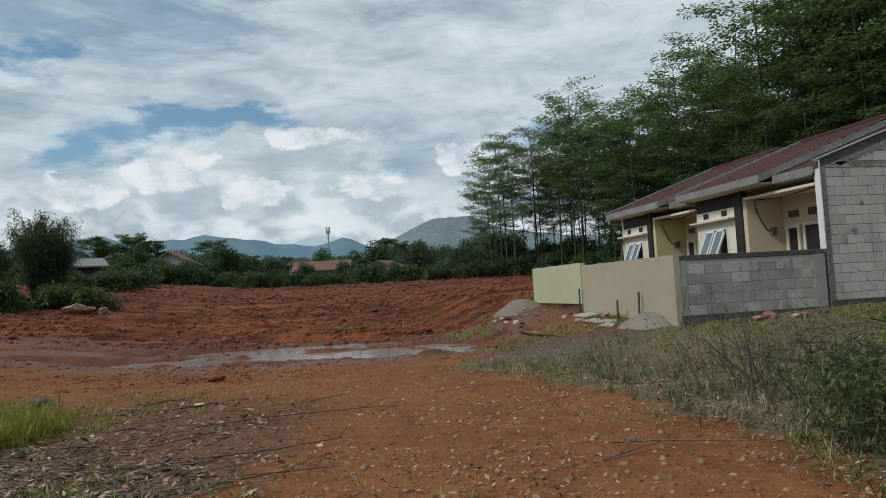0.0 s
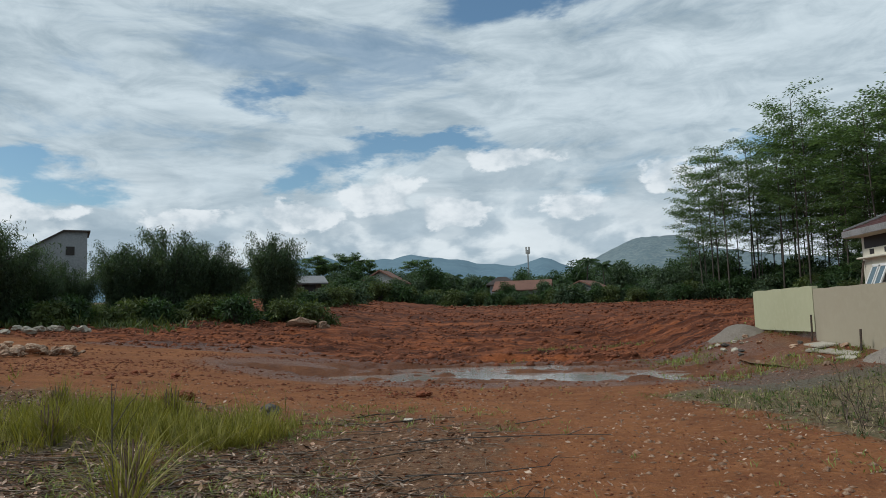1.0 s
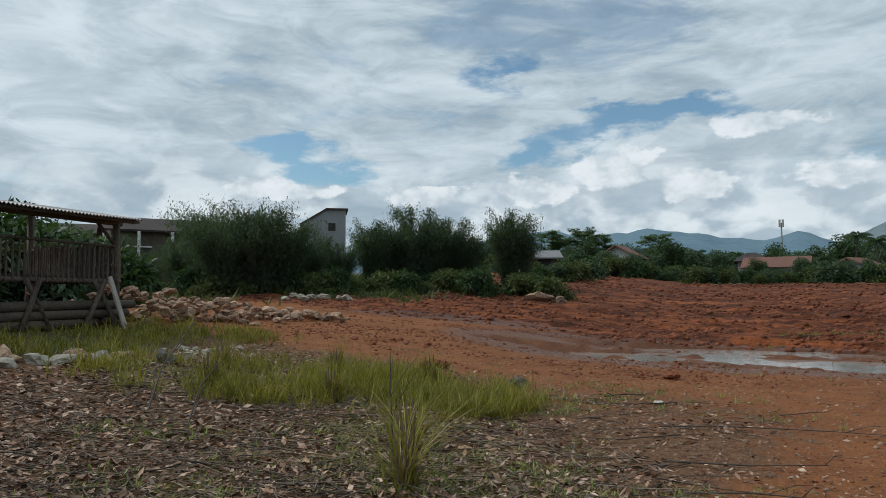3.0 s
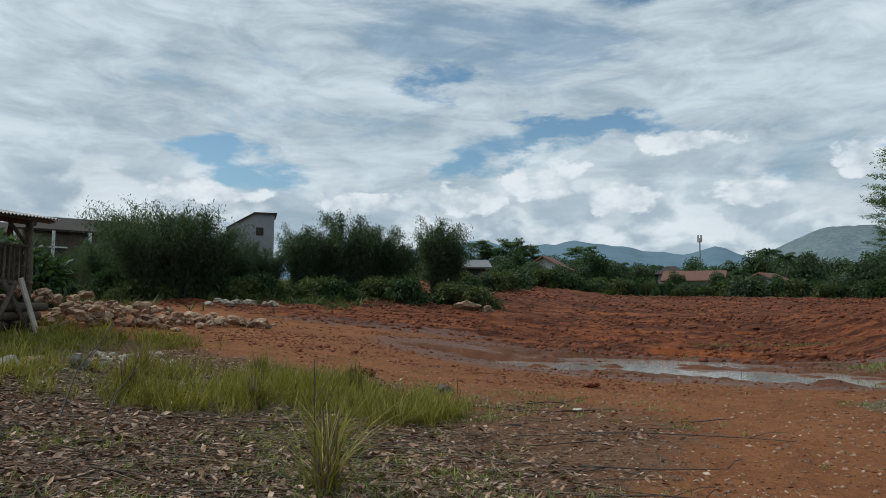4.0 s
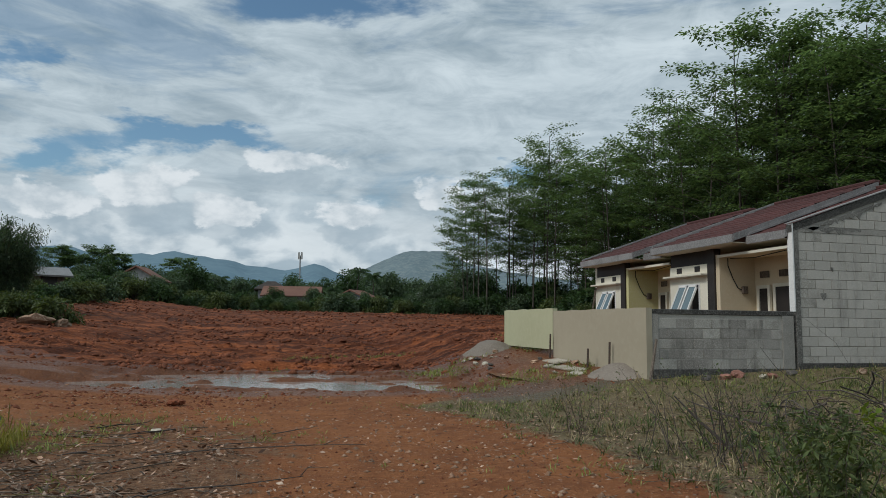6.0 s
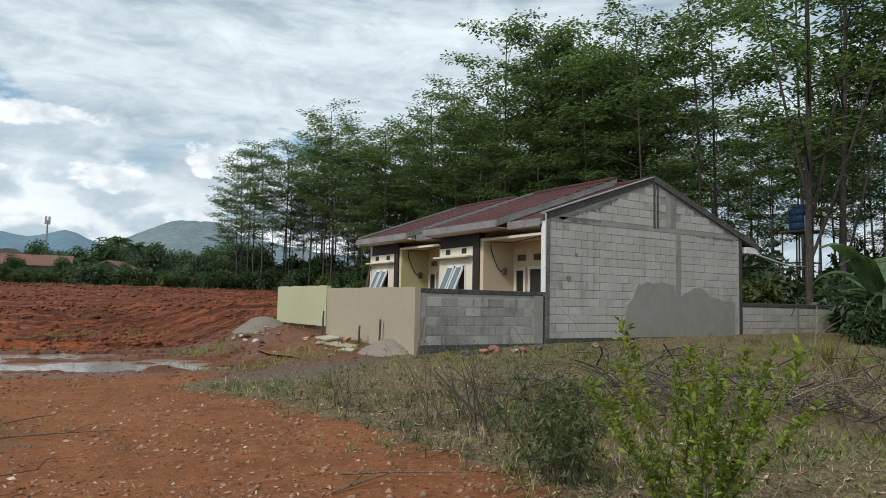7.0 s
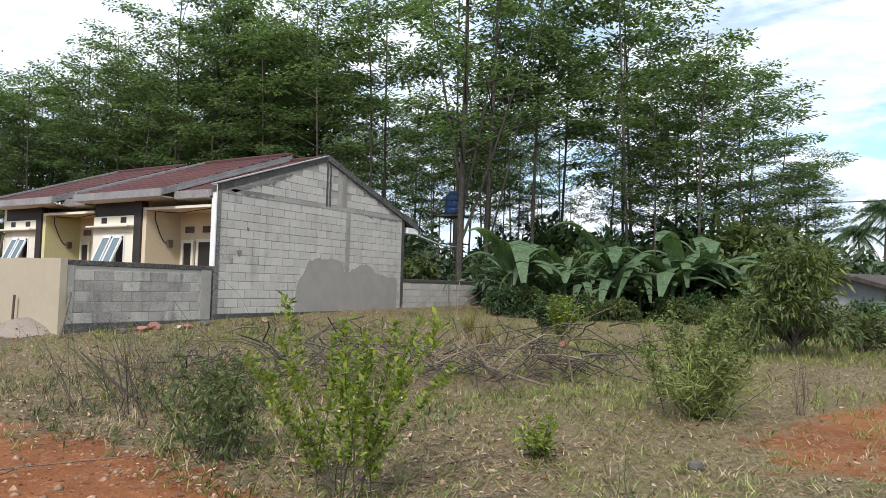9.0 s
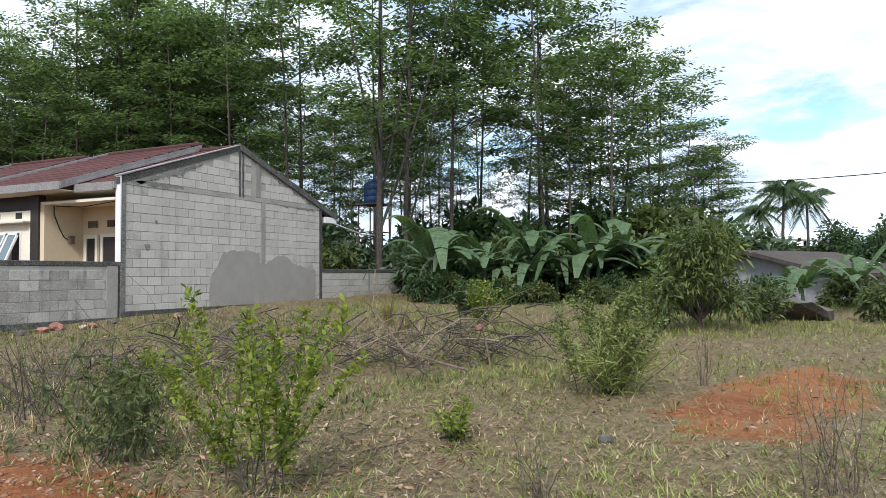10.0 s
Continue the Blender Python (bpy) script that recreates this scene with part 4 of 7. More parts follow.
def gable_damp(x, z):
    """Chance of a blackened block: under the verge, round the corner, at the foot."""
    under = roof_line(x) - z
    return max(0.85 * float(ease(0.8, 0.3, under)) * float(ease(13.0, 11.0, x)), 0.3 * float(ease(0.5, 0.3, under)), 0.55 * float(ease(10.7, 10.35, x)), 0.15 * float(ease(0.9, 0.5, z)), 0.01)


def wall_damp(x, z):
    return max(0.55 * float(ease(1.3, 1.6, z)), 0.5 * float(ease(0.95, 0.6, z)), 0.06)


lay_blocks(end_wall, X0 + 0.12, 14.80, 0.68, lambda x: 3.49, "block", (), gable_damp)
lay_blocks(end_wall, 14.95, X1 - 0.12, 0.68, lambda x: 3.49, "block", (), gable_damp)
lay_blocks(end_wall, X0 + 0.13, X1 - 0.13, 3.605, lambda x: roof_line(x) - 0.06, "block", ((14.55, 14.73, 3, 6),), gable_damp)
lay_blocks(side_wall, FX + 0.27, X0 - 0.36, 0.62, lambda x: 1.71, "block_grey", (), wall_damp)
lay_blocks(rear_wall, X1 + 0.02, 20.29, 0.55, lambda x: 1.60, "block", (), wall_damp)
lay_blocks(rear_wall, 20.43, 22.63, 0.55, lambda x: 1.60, "block", (), wall_damp)

# ---- trees ----


def unit(v):
    return v / (np.linalg.norm(v, axis=-1, keepdims=True) + 1e-9)


def plantation_tree(seed, H, first, reach, leaves, lean=0.03, r0=0.085, forks=0, leaf=1.0):
    """Slim, tall tree: a thin trunk, rising limbs, feathery leaves held in flat tiers. Returns the two meshes."""
    g = np.random.default_rng(seed)
    t = np.linspace(0, 1, 9)
    bow = g.normal(0, lean, 2) * H
    axis_pts = np.stack([bow[0] * t**1.6 + 0.08 * np.sin(5 * t + seed), bow[1] * t**1.6 + 0.08 * np.cos(4 * t), H * 0.97 * t], 1)
    rods = [rods_np(axis_pts[None], (r0 * (1 - 0.86 * t) + 0.012)[None], 6)]
    tips, dirs = [], []
    for k in range(forks):
        f = 0.13 + 0.06 * k
        a = 4.2 + 1.3 * k
        p0 = np.array([np.interp(f, t, axis_pts[:, i]) for i in range(3)])
        s = np.linspace(0, 1, 7)[:, None]
        pts = p0 + np.array([math.cos(a), math.sin(a), 0]) * H * 0.20 * s**0.9 + np.array([0, 0, 1.0]) * H * (0.62 + 0.06 * k) * s
        rods.append(rods_np(pts[None], (r0 * 0.46 * (1 - 0.8 * s[:, 0]))[None], 5))
        for u in np.linspace(0.5, 1.0, 9):
            tips.append(p0 + (pts[-1] - p0) * u + g.normal(0, 0.9, 3) * np.array([1, 1, 0.3]))
            dirs.append(np.array([math.cos(a), math.sin(a), 0]))
    n = g.integers(17, 22)
    for k in range(n):
        f = first + (0.98 - first) * (k + g.random()) / n
        p0 = np.array([np.interp(f, t, axis_pts[:, i]) for i in range(3)])
        a = k * 2.4 + g.normal(0, 0.5)
        ln = reach * (0.45 + 0.75 * math.sin(math.pi * min(1.0, (f - first) / (1 - first) * 0.75 + 0.22))) * g.uniform(0.7, 1.15)
        rise = g.uniform(0.35, 0.9) * (0.7 + 0.5 * f)
        s = np.linspace(0, 1, 5)[:, None]
        out = np.array([math.cos(a), math.sin(a), 0])
        pts = p0 + out * ln * s + np.array([0, 0, 1.0]) * ln * rise * (s - 0.35 * s**2)
        rr = r0 * (1 - 0.8 * f) * 0.42 + 0.008
        rods.append(rods_np(pts[None], (rr * (1 - 0.75 * s[:, 0]))[None], 4))
        m = max(4, int(7 * ln / reach))
        for j in range(m):
            u = 0.35 + 0.65 * (j + 0.5) / m
            q = p0 + out * ln * u + np.array([0, 0, 1.0]) * ln * rise * (u - 0.35 * u**2)
            side = np.array([-out[1], out[0], 0]) * g.normal(0, 0.30) * ln * 0.6
            tips.append(q + side + np.array([0, 0, g.normal(0.08, 0.12)]))
            dirs.append(out)
    tips = np.array(tips)
    per = max(6, leaves // len(tips))
    c = np.repeat(tips, per, 0)
    a = g.random(len(c)) * 2 * np.pi
    d = np.stack([np.cos(a), np.sin(a), g.normal(0.0, 0.22, len(c))], 1)
    rad = g.random(len(c)) ** 0.6 * reach * 0.215
    base = c + d * np.array([1, 1, 0.35]) * rad[:, None] + np.stack([g.normal(0, 0.05, len(c)), g.normal(0, 0.05, len(c)), g.normal(0, 0.07, len(c))], 1)
    up = unit(np.stack([g.normal(0, 0.35, len(c)), g.normal(0, 0.35, len(c)), np.ones(len(c))], 1))
    pads = blades_np(base, d, leaf * g.uniform(0.16, 0.36, len(c)), leaf * g.uniform(0.10, 0.16, len(c)), g.uniform(0.05, 0.3, len(c)), up)
    tv, tf = join_np(rods)
    return mesh_np("trunk", tv, tf, "bark", True), mesh_np("crown", *pads, "leaf_dark")


def bushy(seed, H, W, leaves, leaf, size, mat, bark="bark", clumps=26, stem=0.25, flat=0.75, taper=0.5):
    """Round, uneven tree or shrub: forked limbs, leaf clumps with gaps. Returns trunk and crown meshes."""
    g = np.random.default_rng(seed)
    cen = []
    for k in range(clumps):
        a, r, f = g.random() * 2 * np.pi, math.sqrt(g.random()) * W * 0.5, g.random()
        z = H * (stem + (1 - stem) * (0.12 + 0.82 * f)) * (1 - 0.25 * (r / (W * 0.5)) ** 2)
        cen.append((r * math.cos(a) * (1.05 - taper * f), r * math.sin(a) * (1.05 - taper * f), z))
    cen = np.array(cen)
    s = np.linspace(0, 1, 5)[None, :, None]
    start = np.array([[0, 0, H * stem * 0.7]])[:, None]
    limb = start + (cen[:, None] - start) * s + np.array([0, 0, 1.0]) * (np.sin(s * np.pi) * 0.06 * H)
    fork = rods_np(limb, 0.016 * H * (1 - 0.8 * np.repeat(s[..., 0], len(cen), 0)), 4)
    t = np.linspace(0, 1, 4)
    trunk = rods_np(np.stack([0.03 * H * np.sin(3 * t), 0 * t, t * H * stem * 0.9 - 0.05], 1)[None], (0.028 * H * (1 - 0.4 * t) + 0.01)[None], 7)
    tv, tf = join_np([trunk, fork])
    per = leaves // clumps
    c = np.repeat(cen, per, 0)
    v = unit(g.normal(size=(len(c), 3)))
    rr = (W / clumps**0.36) * 0.62 * g.random(len(c)) ** 0.45
    base = c + v * rr[:, None] * np.array([1, 1, flat])
    base[:, 2] = np.maximum(base[:, 2], 0.03)
    d = unit(v + g.normal(0, 0.7, v.shape) + np.array([0, 0, -0.15]))
    up = unit(g.normal(0, 0.6, v.shape) + np.array([0, 0, 1.0]))
    ln = g.uniform(0.6, 1.3, len(c)) * size
    return mesh_np("trunk", tv, tf, bark, True), mesh_np("crown", *blades_np(base, d, ln, ln * leaf, g.uniform(0, 0.5, len(c)), up), mat)


def bamboo(seed, H, W, culms, leaves, mat="leaf_bamboo"):
    """A clump of arching canes with hanging sprays."""
    g = np.random.default_rng(seed)
    s = np.linspace(0, 1, 8)[None, :, None]
    a = g.random(culms) * 2 * np.pi
    out = np.stack([np.cos(a), np.sin(a), 0 * a], 1)[:, None]
    lean = g.uniform(0.08, 0.55, culms)[:, None, None] * W
    h = g.uniform(0.6, 1.05, culms)[:, None, None] * H
    foot = (out * g.uniform(0, 0.16, culms)[:, None, None] * W)
    path = foot + out * lean * s**2.2 + np.array([0, 0, 1.0]) * h * (s - 0.16 * s**4)
    rad = 0.028 * (1 - 0.8 * s[..., 0]) * np.ones((culms, 1))
    tv, tf = rods_np(path, rad, 5)
    per = leaves // culms
    u = 0.12 + 0.88 * g.random((culms, per)) ** 0.75
    i = np.arange(culms)[:, None]
    f = u * 7
    lo = np.minimum(f.astype(int), 6)
    w = (f - lo)[..., None]
    p = (path[i, lo] * (1 - w) + path[i, lo + 1] * w).reshape(-1, 3)
    # sprays: bunches of leaves on short twigs
    bunch = g.normal(0, 1, (len(p) // 24 + 1, 3)) * np.array([0.085, 0.085, 0.05]) * W
    hang = np.tile(np.linspace(0, 1, 24), len(p) // 24 + 1)[: len(p), None]
    p = p + np.repeat(bunch, 24, 0)[: len(p)] * (0.4 + 0.6 * hang) - np.array([0, 0, 0.34]) * hang**1.5 + g.normal(0, 0.05, p.shape)
    p[:, 2] = np.maximum(p[:, 2], 0.05)
    d = unit(np.stack([g.normal(0, 1, len(p)), g.normal(0, 1, len(p)), g.normal(-0.5, 0.5, len(p))], 1))
    up = unit(g.normal(0, 0.7, p.shape) + np.array([0, 0, 1.0]))
    ln = g.uniform(0.07, 0.145, len(p))
    return mesh_np("cane", tv, tf, "bark", True), mesh_np("foliage", *blades_np(p, d, ln, ln * 0.30, g.uniform(0.1, 0.6, len(p)), up), mat)


def banana_mesh(seed, H, count, ln):
    """A banana plant: a fleshy stem, and broad arching leaves with torn edges."""
    g = np.random.default_rng(seed)
    t = np.linspace(0, 1, 5)
    stem = rods_np(np.stack([0.05 * t, 0.03 * t, H * 0.50 * t], 1)[None], (0.10 - 0.05 * t)[None], 8)
    leaf_v, leaf_f, o = [], [], 0
    for k in range(count):
        a = k * 2.4 + g.normal(0, 0.3)
        L = ln * g.uniform(0.6, 1.35)
        rise = g.uniform(0.4, 1.9)
        g_bend = g.uniform(0.6, 1.15)
        out = np.array([math.cos(a), math.sin(a), 0])
        side = np.array([-out[1], out[0], 0])
        n = 15
        for j in range(n):
            # short strips across the rib, some torn apart
            if j == 0:
                continue
            s0, s1 = j / n, (j + (1.0 if g.random() < 0.8 else 0.85)) / n
            for sg in (-1, 1):
                row = []
                for s, edge in ((s0, 0), (s1, 0), (s1, 1), (s0, 1)):
                    p = np.array([0, 0, H * 0.46]) + out * L * s * 0.85 + np.array([0, 0, 1.0]) * (L * rise * (s - g_bend * s**2.2))
                    w = 0.115 * L * math.sin(math.pi * (0.12 + 0.84 * s)) ** 0.7
                    if edge:
                        p = p + side * sg * w + np.array([0, 0, -0.28 * w]) + out * 0.03
                    row.append(p)
                leaf_v += row
                leaf_f.append([o, o + 1, o + 2, o + 3])
                o += 4
    return mesh_np("stem", *stem, "leaf_banana", True), mesh_np("leaf_crown", np.array(leaf_v), np.array(leaf_f), "leaf_banana")


def palm_mesh(seed, H, count, L):
    g = np.random.default_rng(seed)
    t = np.linspace(0, 1, 8)
    bend = 0.06 * H
    stem = rods_np(np.stack([bend * t**2, 0 * t, H * t], 1)[None], (0.12 - 0.05 * t)[None], 7)
    base, d, ln, wd = [], [], [], []
    top = np.array([bend, 0, H])
    for k in range(count):
        a, el = k * 2.4, g.uniform(-0.7, 1.3)
        out = np.array([math.cos(a), math.sin(a), 0])
        side = np.array([-out[1], out[0], 0])
        for s in np.linspace(0.08, 1, 22):
            p = top + out * L * s * math.cos(el * 0.6) + np.array([0, 0, L * (math.sin(el) * s - 0.75 * s**2)])
            for sg in (-1, 1):
                base.append(p)
                d.append(out * 0.5 + side * sg * 0.7 + np.array([0, 0, -0.9]))
                ln.append(L * 0.34 * math.sin(math.pi * (0.15 + 0.8 * s)))
                wd.append(0.03 * L)
    return mesh_np("trunk", *stem, "bark", True), mesh_np("frond_crown", *blades_np(np.array(base), np.array(d), np.array(ln), np.array(wd), 0.25), "leaf_mid")


SOURCES = []


def thing_of(name, meshes, label, category, group=""):
    """A thing whose parts are the meshes, kept at the origin until placed."""
    root = tagged(empty(name), label, category, group)
    SOURCES.append(root)
    for me in meshes:
        ob = link(me.name.split(".")[0], me, root)
        if ob.name.startswith(("branchwork", "cane")):
            ob["kind"] = "stuff"
    return root


def place(src, used, x, y, turn, size, sink=0.05, z=None):
    """The first call moves the original, later ones a copy."""
    zz = (on_ground(x, y) if z is None else z) - sink
    m = pose(x, y, zz, 0, 0, turn)
    if src.name in used:
        ob = copy_thing(src, m)
    else:
        used.add(src.name)
        ob = src
        ob.matrix_basis = m
    ob.scale = (size, size, size)
    return ob


used = set()
rt = random.Random(5)
KINDS = [thing_of("plantation_tree", plantation_tree(20 + k, 15.0 + (k % 3) * 1.2, 0.31 + 0.05 * (k % 4), 2.75 + 0.25 * (k % 3), 4700), "tall slim tree with thin trunk and feathery dark green crown", "tree", "plantation behind the houses") for k in range(6)]
ROW_X = (24.5, 27.8, 31.5, 36.0, 41.5)
for r, rx in enumerate(ROW_X):
    y = 1.5 + r * 0.3
    while y < 76:
        grow = 0.95 - 0.62 * float(ease(7.0, 0.5, y)) - 0.10 * float(ease(62, 76, y))
        if y > 8.5 or rx > 26:
            view = math.degrees(math.atan2(rx + 0.6, y + 0.8))
            grow *= 1.0 - 0.06 * float(ease(23, 29, view) * ease(46, 38, view))
            if rt.random() < ((0.4 if 49 < view < 68 and r > 1 else 0.75 if 49 < view < 66 else 1.0) if y > 24 or r < 2 else 0.45):
                place(KINDS[rt.randrange(6)], used, rx + rt.uniform(-1.0, 1.0), y + rt.uniform(-0.9, 0.9), rt.uniform(0, 360), grow * rt.uniform(0.86, 1.08))
        y += rt.uniform(2.4, 3.8) if r < 3 else rt.uniform(3.4, 5.2)
for az, r, s in ((-17.5, 74, 0.95), (-17.0, 70, 0.78), (-16.2, 74, 0.7), (-15.6, 78, 0.62), (-18.2, 66, 0.85), (-16.6, 80, 0.9)):
    place(KINDS[rt.randrange(6)], used, -0.6 - r * math.sin(radians(az)), -0.8 + r * math.cos(radians(az)), rt.uniform(0, 360), s)
END = [thing_of("plantation_tree", plantation_tree(151 + k, 13.0, 0.12, 3.4, 5200), "dense spreading tree at the plantation's end", "tree", "plantation behind the houses") for k in range(2)]
for az, r, s, k in ((-79.5, 36, 0.95, 0), (-82.0, 35, 0.85, 1), (-83.8, 34, 0.66, 0), (-85.2, 36, 0.5, 1), (-77.5, 40, 1.0, 1)):
    place(END[k], used, -0.6 - r * math.sin(radians(az)), -0.8 + r * math.cos(radians(az)), 70 * k + r, s)
for k in range(40):
    place(KINDS[rt.randrange(6)], used, 46 + 12 * rt.random(), 22 + 52 * rt.random(), rt.uniform(0, 360), rt.uniform(0.85, 1.05))
for k in range(70):
    x, y = 23.8 + 15 * rt.random(), 19.0 + 49 * rt.random()
    if 49 < math.degrees(math.atan2(x, y)) < 68:
        continue
    place(KINDS[rt.randrange(6)], used, x, y, rt.uniform(0, 360), rt.uniform(0.35, 0.72))
# saplings under the thin part of the canopy
for k in range(14):
    a, r = radians(58 + 24 * rt.random()), rt.uniform(29, 43)
    place(KINDS[rt.randrange(6)], used, -0.6 + r * math.sin(a), -0.8 + r * math.cos(a), rt.uniform(0, 360), rt.uniform(0.32, 0.62))
# tall trees that close the canopy behind the houses
for k in range(11):
    a, r = radians(40.0 + 0.8 * k + rt.uniform(-0.4, 0.4)), rt.uniform(35, 42)
    place(KINDS[rt.randrange(6)], used, -0.6 + r * math.sin(a), -0.8 + r * math.cos(a), rt.uniform(0, 360), rt.uniform(0.80, 0.92))
# the larger tree by the water tank
big = thing_of("tall_tree", [*plantation_tree(91, 18.0, 0.22, 3.4, 4600, 0.01, 0.135, 3)], "larger tree with reddish trunk beside the water tank", "tree")
place(big, used, 22.7, 12.45, 40, 1.0)
second = thing_of("tall_tree", [*plantation_tree(92, 16.5, 0.34, 3.0, 2800, 0.02, 0.10, 1)], "tall grey-trunked tree beside the water tank", "tree")
place(second, used, 24.4, 12.2, 10, 1.0)

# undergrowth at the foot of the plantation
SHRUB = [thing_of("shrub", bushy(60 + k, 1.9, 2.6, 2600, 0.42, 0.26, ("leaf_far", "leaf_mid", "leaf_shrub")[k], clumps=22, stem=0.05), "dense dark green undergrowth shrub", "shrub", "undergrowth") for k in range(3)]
for k in range(46):
    y = 4 + 62 * k / 46 + rt.uniform(-0.6, 0.6)
    place(SHRUB[k % 3], used, 23.3 + rt.uniform(-0.8, 1.6) + (4 if k % 2 else 0), y, rt.uniform(0, 360), rt.uniform(0.7, 1.25), 0.1)

for k in range(34):
    place(SHRUB[k % 3], used, rt.choice((29.5, 33.5, 39.0)) + rt.uniform(-1, 1), -1 + 72 * k / 33 + rt.uniform(-1, 1), rt.uniform(0, 360), rt.uniform(1.2, 2.0), 0.1)
for k in range(12):
    place(SHRUB[k % 3], used, 27.0 + 5.0 * rt.random(), 0.5 + 1.15 * k + rt.uniform(-0.4, 0.4), rt.uniform(0, 360), rt.uniform(1.3, 2.0), 0.1)
for k in range(26):
    place(SHRUB[k % 2], used, 24.6 + 4.0 * rt.random(), 42 + 34 * k / 25 + rt.uniform(-0.8, 0.8), rt.uniform(0, 360), rt.uniform(1.2, 1.9), 0.1)
# banana plants and scrub at the plantation's near end
BANANA = [thing_of("banana_plant", banana_mesh(70 + k, 2.2 + 0.35 * k, 12, 1.75), "banana plant with broad torn green leaves", "banana plant", "bananas at the plantation edge") for k in range(3)]
for k in range(17):
    u = k / 16
    place(BANANA[k % 3], used, 20.4 + 4.2 * u + rt.uniform(-0.9, 0.9), 8.8 - 7.0 * u + rt.uniform(-0.7, 0.7), rt.uniform(0, 360), rt.uniform(0.6, 1.2))
for k in range(12):
    u = k / 11
    place(SHRUB[k % 3], used, 22.4 + 4.0 * u + rt.uniform(-1, 1), 10.2 - 8.5 * u + rt.uniform(-0.8, 0.8), rt.uniform(0, 360), rt.uniform(0.8, 1.3), 0.1)

mango_old = bushy(81, 1.95, 1.8, 4200, 0.26, 0.165, "leaf_shrub", clumps=24, stem=0.16, flat=0.9, taper=0.12)
mango_new = bushy(82, 2.0, 1.8, 1100, 0.26, 0.16, "leaf_mango", clumps=13, stem=0.5, taper=0.15)[1]
mango_new.name = "young_leaf_crown"
mango = thing_of("mango_tree", [*mango_old, mango_new], "small round mango tree with yellow-green new leaves", "tree")
place(mango, used, 13.6, 0.25, 0, 1.0)

# ---- left: bamboo and scrub behind the rock pile ----
def spot(az, r):
    return (-0.6 - r * math.sin(radians(az)), -0.8 + r * math.cos(radians(az)))


BAMBOO = [thing_of("bamboo_clump", bamboo(100 + k, (4.5, 4.3, 4.4)[k], (4.4, 3.0, 2.3)[k], 46, 34000), "dense bamboo clump with drooping green sprays", "bamboo", "bamboo along the field") for k in range(3)]
for az, r, kind, size in ((40.0, 33, 0, 1.02), (38.0, 33.5, 0, 1.14), (36.0, 34, 1, 0.95), (33.4, 36, 1, 0.72), (31.2, 37, 1, 0.76), (28.6, 38, 2, 1.0), (27.2, 39, 1, 0.86), (25.1, 39, 1, 1.16), (22.4, 41, 1, 1.0), (20.8, 41, 2, 0.8), (17.4, 42, 2, 1.15), (16.6, 42, 2, 1.0), (43.0, 36, 1, 0.7), (23.6, 40, 2, 0.8)):
    x, y = spot(az, r)
    place(BAMBOO[kind], used, x, y, rt.uniform(0, 360), size * rt.uniform(0.92, 1.12), 0.15)
for k in range(44):
    x, y = spot(54 - 40 * k / 43 + rt.uniform(-0.5, 0.5), 31 + 6 * k / 43 + rt.uniform(-1.5, 2.5))
    place(SHRUB[(1, 2, 2)[k % 3]], used, x, y, rt.uniform(0, 360), rt.uniform(0.35, 0.75), 0.2)

for az, r, s, k in ((48.5, 40, 0.8, 0), (45.5, 41, 0.62, 1), (51.5, 42, 0.85, 1), (43.6, 38, 0.7, 2), (46.8, 33, 0.5, 2)):
    x, y = spot(az, r)
    place(BAMBOO[k], used, x, y, 30 * k + r, s, 0.15)
# dark scrub behind the hut
for az, r, s in ((47.8, 25, 1.0), (50.2, 26, 1.35), (52.6, 24, 1.3), (55.2, 25, 1.5), (58.0, 24, 1.4)):
    x, y = spot(az, r)
    place(SHRUB[int(r) % 2], used, x, y, 40 * r, s, 0.15)
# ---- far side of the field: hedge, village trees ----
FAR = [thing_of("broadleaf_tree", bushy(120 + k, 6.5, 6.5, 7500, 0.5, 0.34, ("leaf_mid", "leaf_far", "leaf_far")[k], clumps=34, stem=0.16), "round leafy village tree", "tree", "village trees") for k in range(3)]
PALM = [thing_of("palm", palm_mesh(130 + k, (6.5, 4.0)[k], 24, 2.1), "coconut palm with drooping fronds", "palm", "village palms") for k in range(2)]
UMB = [thing_of("plantation_tree", plantation_tree(140 + k, 8.5, 0.5, 2.6, 5200, leaf=1.5), "slim flat-topped tree in the village", "tree", "village trees") for k in range(2)]
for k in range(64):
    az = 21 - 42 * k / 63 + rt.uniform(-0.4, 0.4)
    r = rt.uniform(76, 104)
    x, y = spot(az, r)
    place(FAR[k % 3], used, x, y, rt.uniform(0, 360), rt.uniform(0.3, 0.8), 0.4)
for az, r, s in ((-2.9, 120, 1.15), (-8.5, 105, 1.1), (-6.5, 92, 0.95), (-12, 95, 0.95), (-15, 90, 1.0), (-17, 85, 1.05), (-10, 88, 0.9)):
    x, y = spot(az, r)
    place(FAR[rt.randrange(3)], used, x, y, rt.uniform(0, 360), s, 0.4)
for az, r, s in ((14.1, 82, 0.58), (13.2, 84, 0.52), (11.3, 84, 0.64), (10.3, 86, 0.58), (6.0, 88, 0.64), (5.3, 90, 0.5), (4.3, 92, 0.52), (2.7, 95, 0.46), (1.6, 95, 0.44)):
    x, y = spot(az, r)
    place(UMB[rt.randrange(2)], used, x, y, rt.uniform(0, 360), s)
for az, r, s in ((9.0, 80, 0.6), (3.0, 86, 0.6), (-5.6, 82, 0.7), (-7.6, 80, 0.75), (-9.0, 78, 0.65), (0.3, 84, 0.55), (12.6, 76, 0.5), (-12.5, 80, 0.6)):
    x, y = spot(az, r)
    place(PALM[rt.randrange(2)], used, x, y, rt.uniform(0, 360), s)
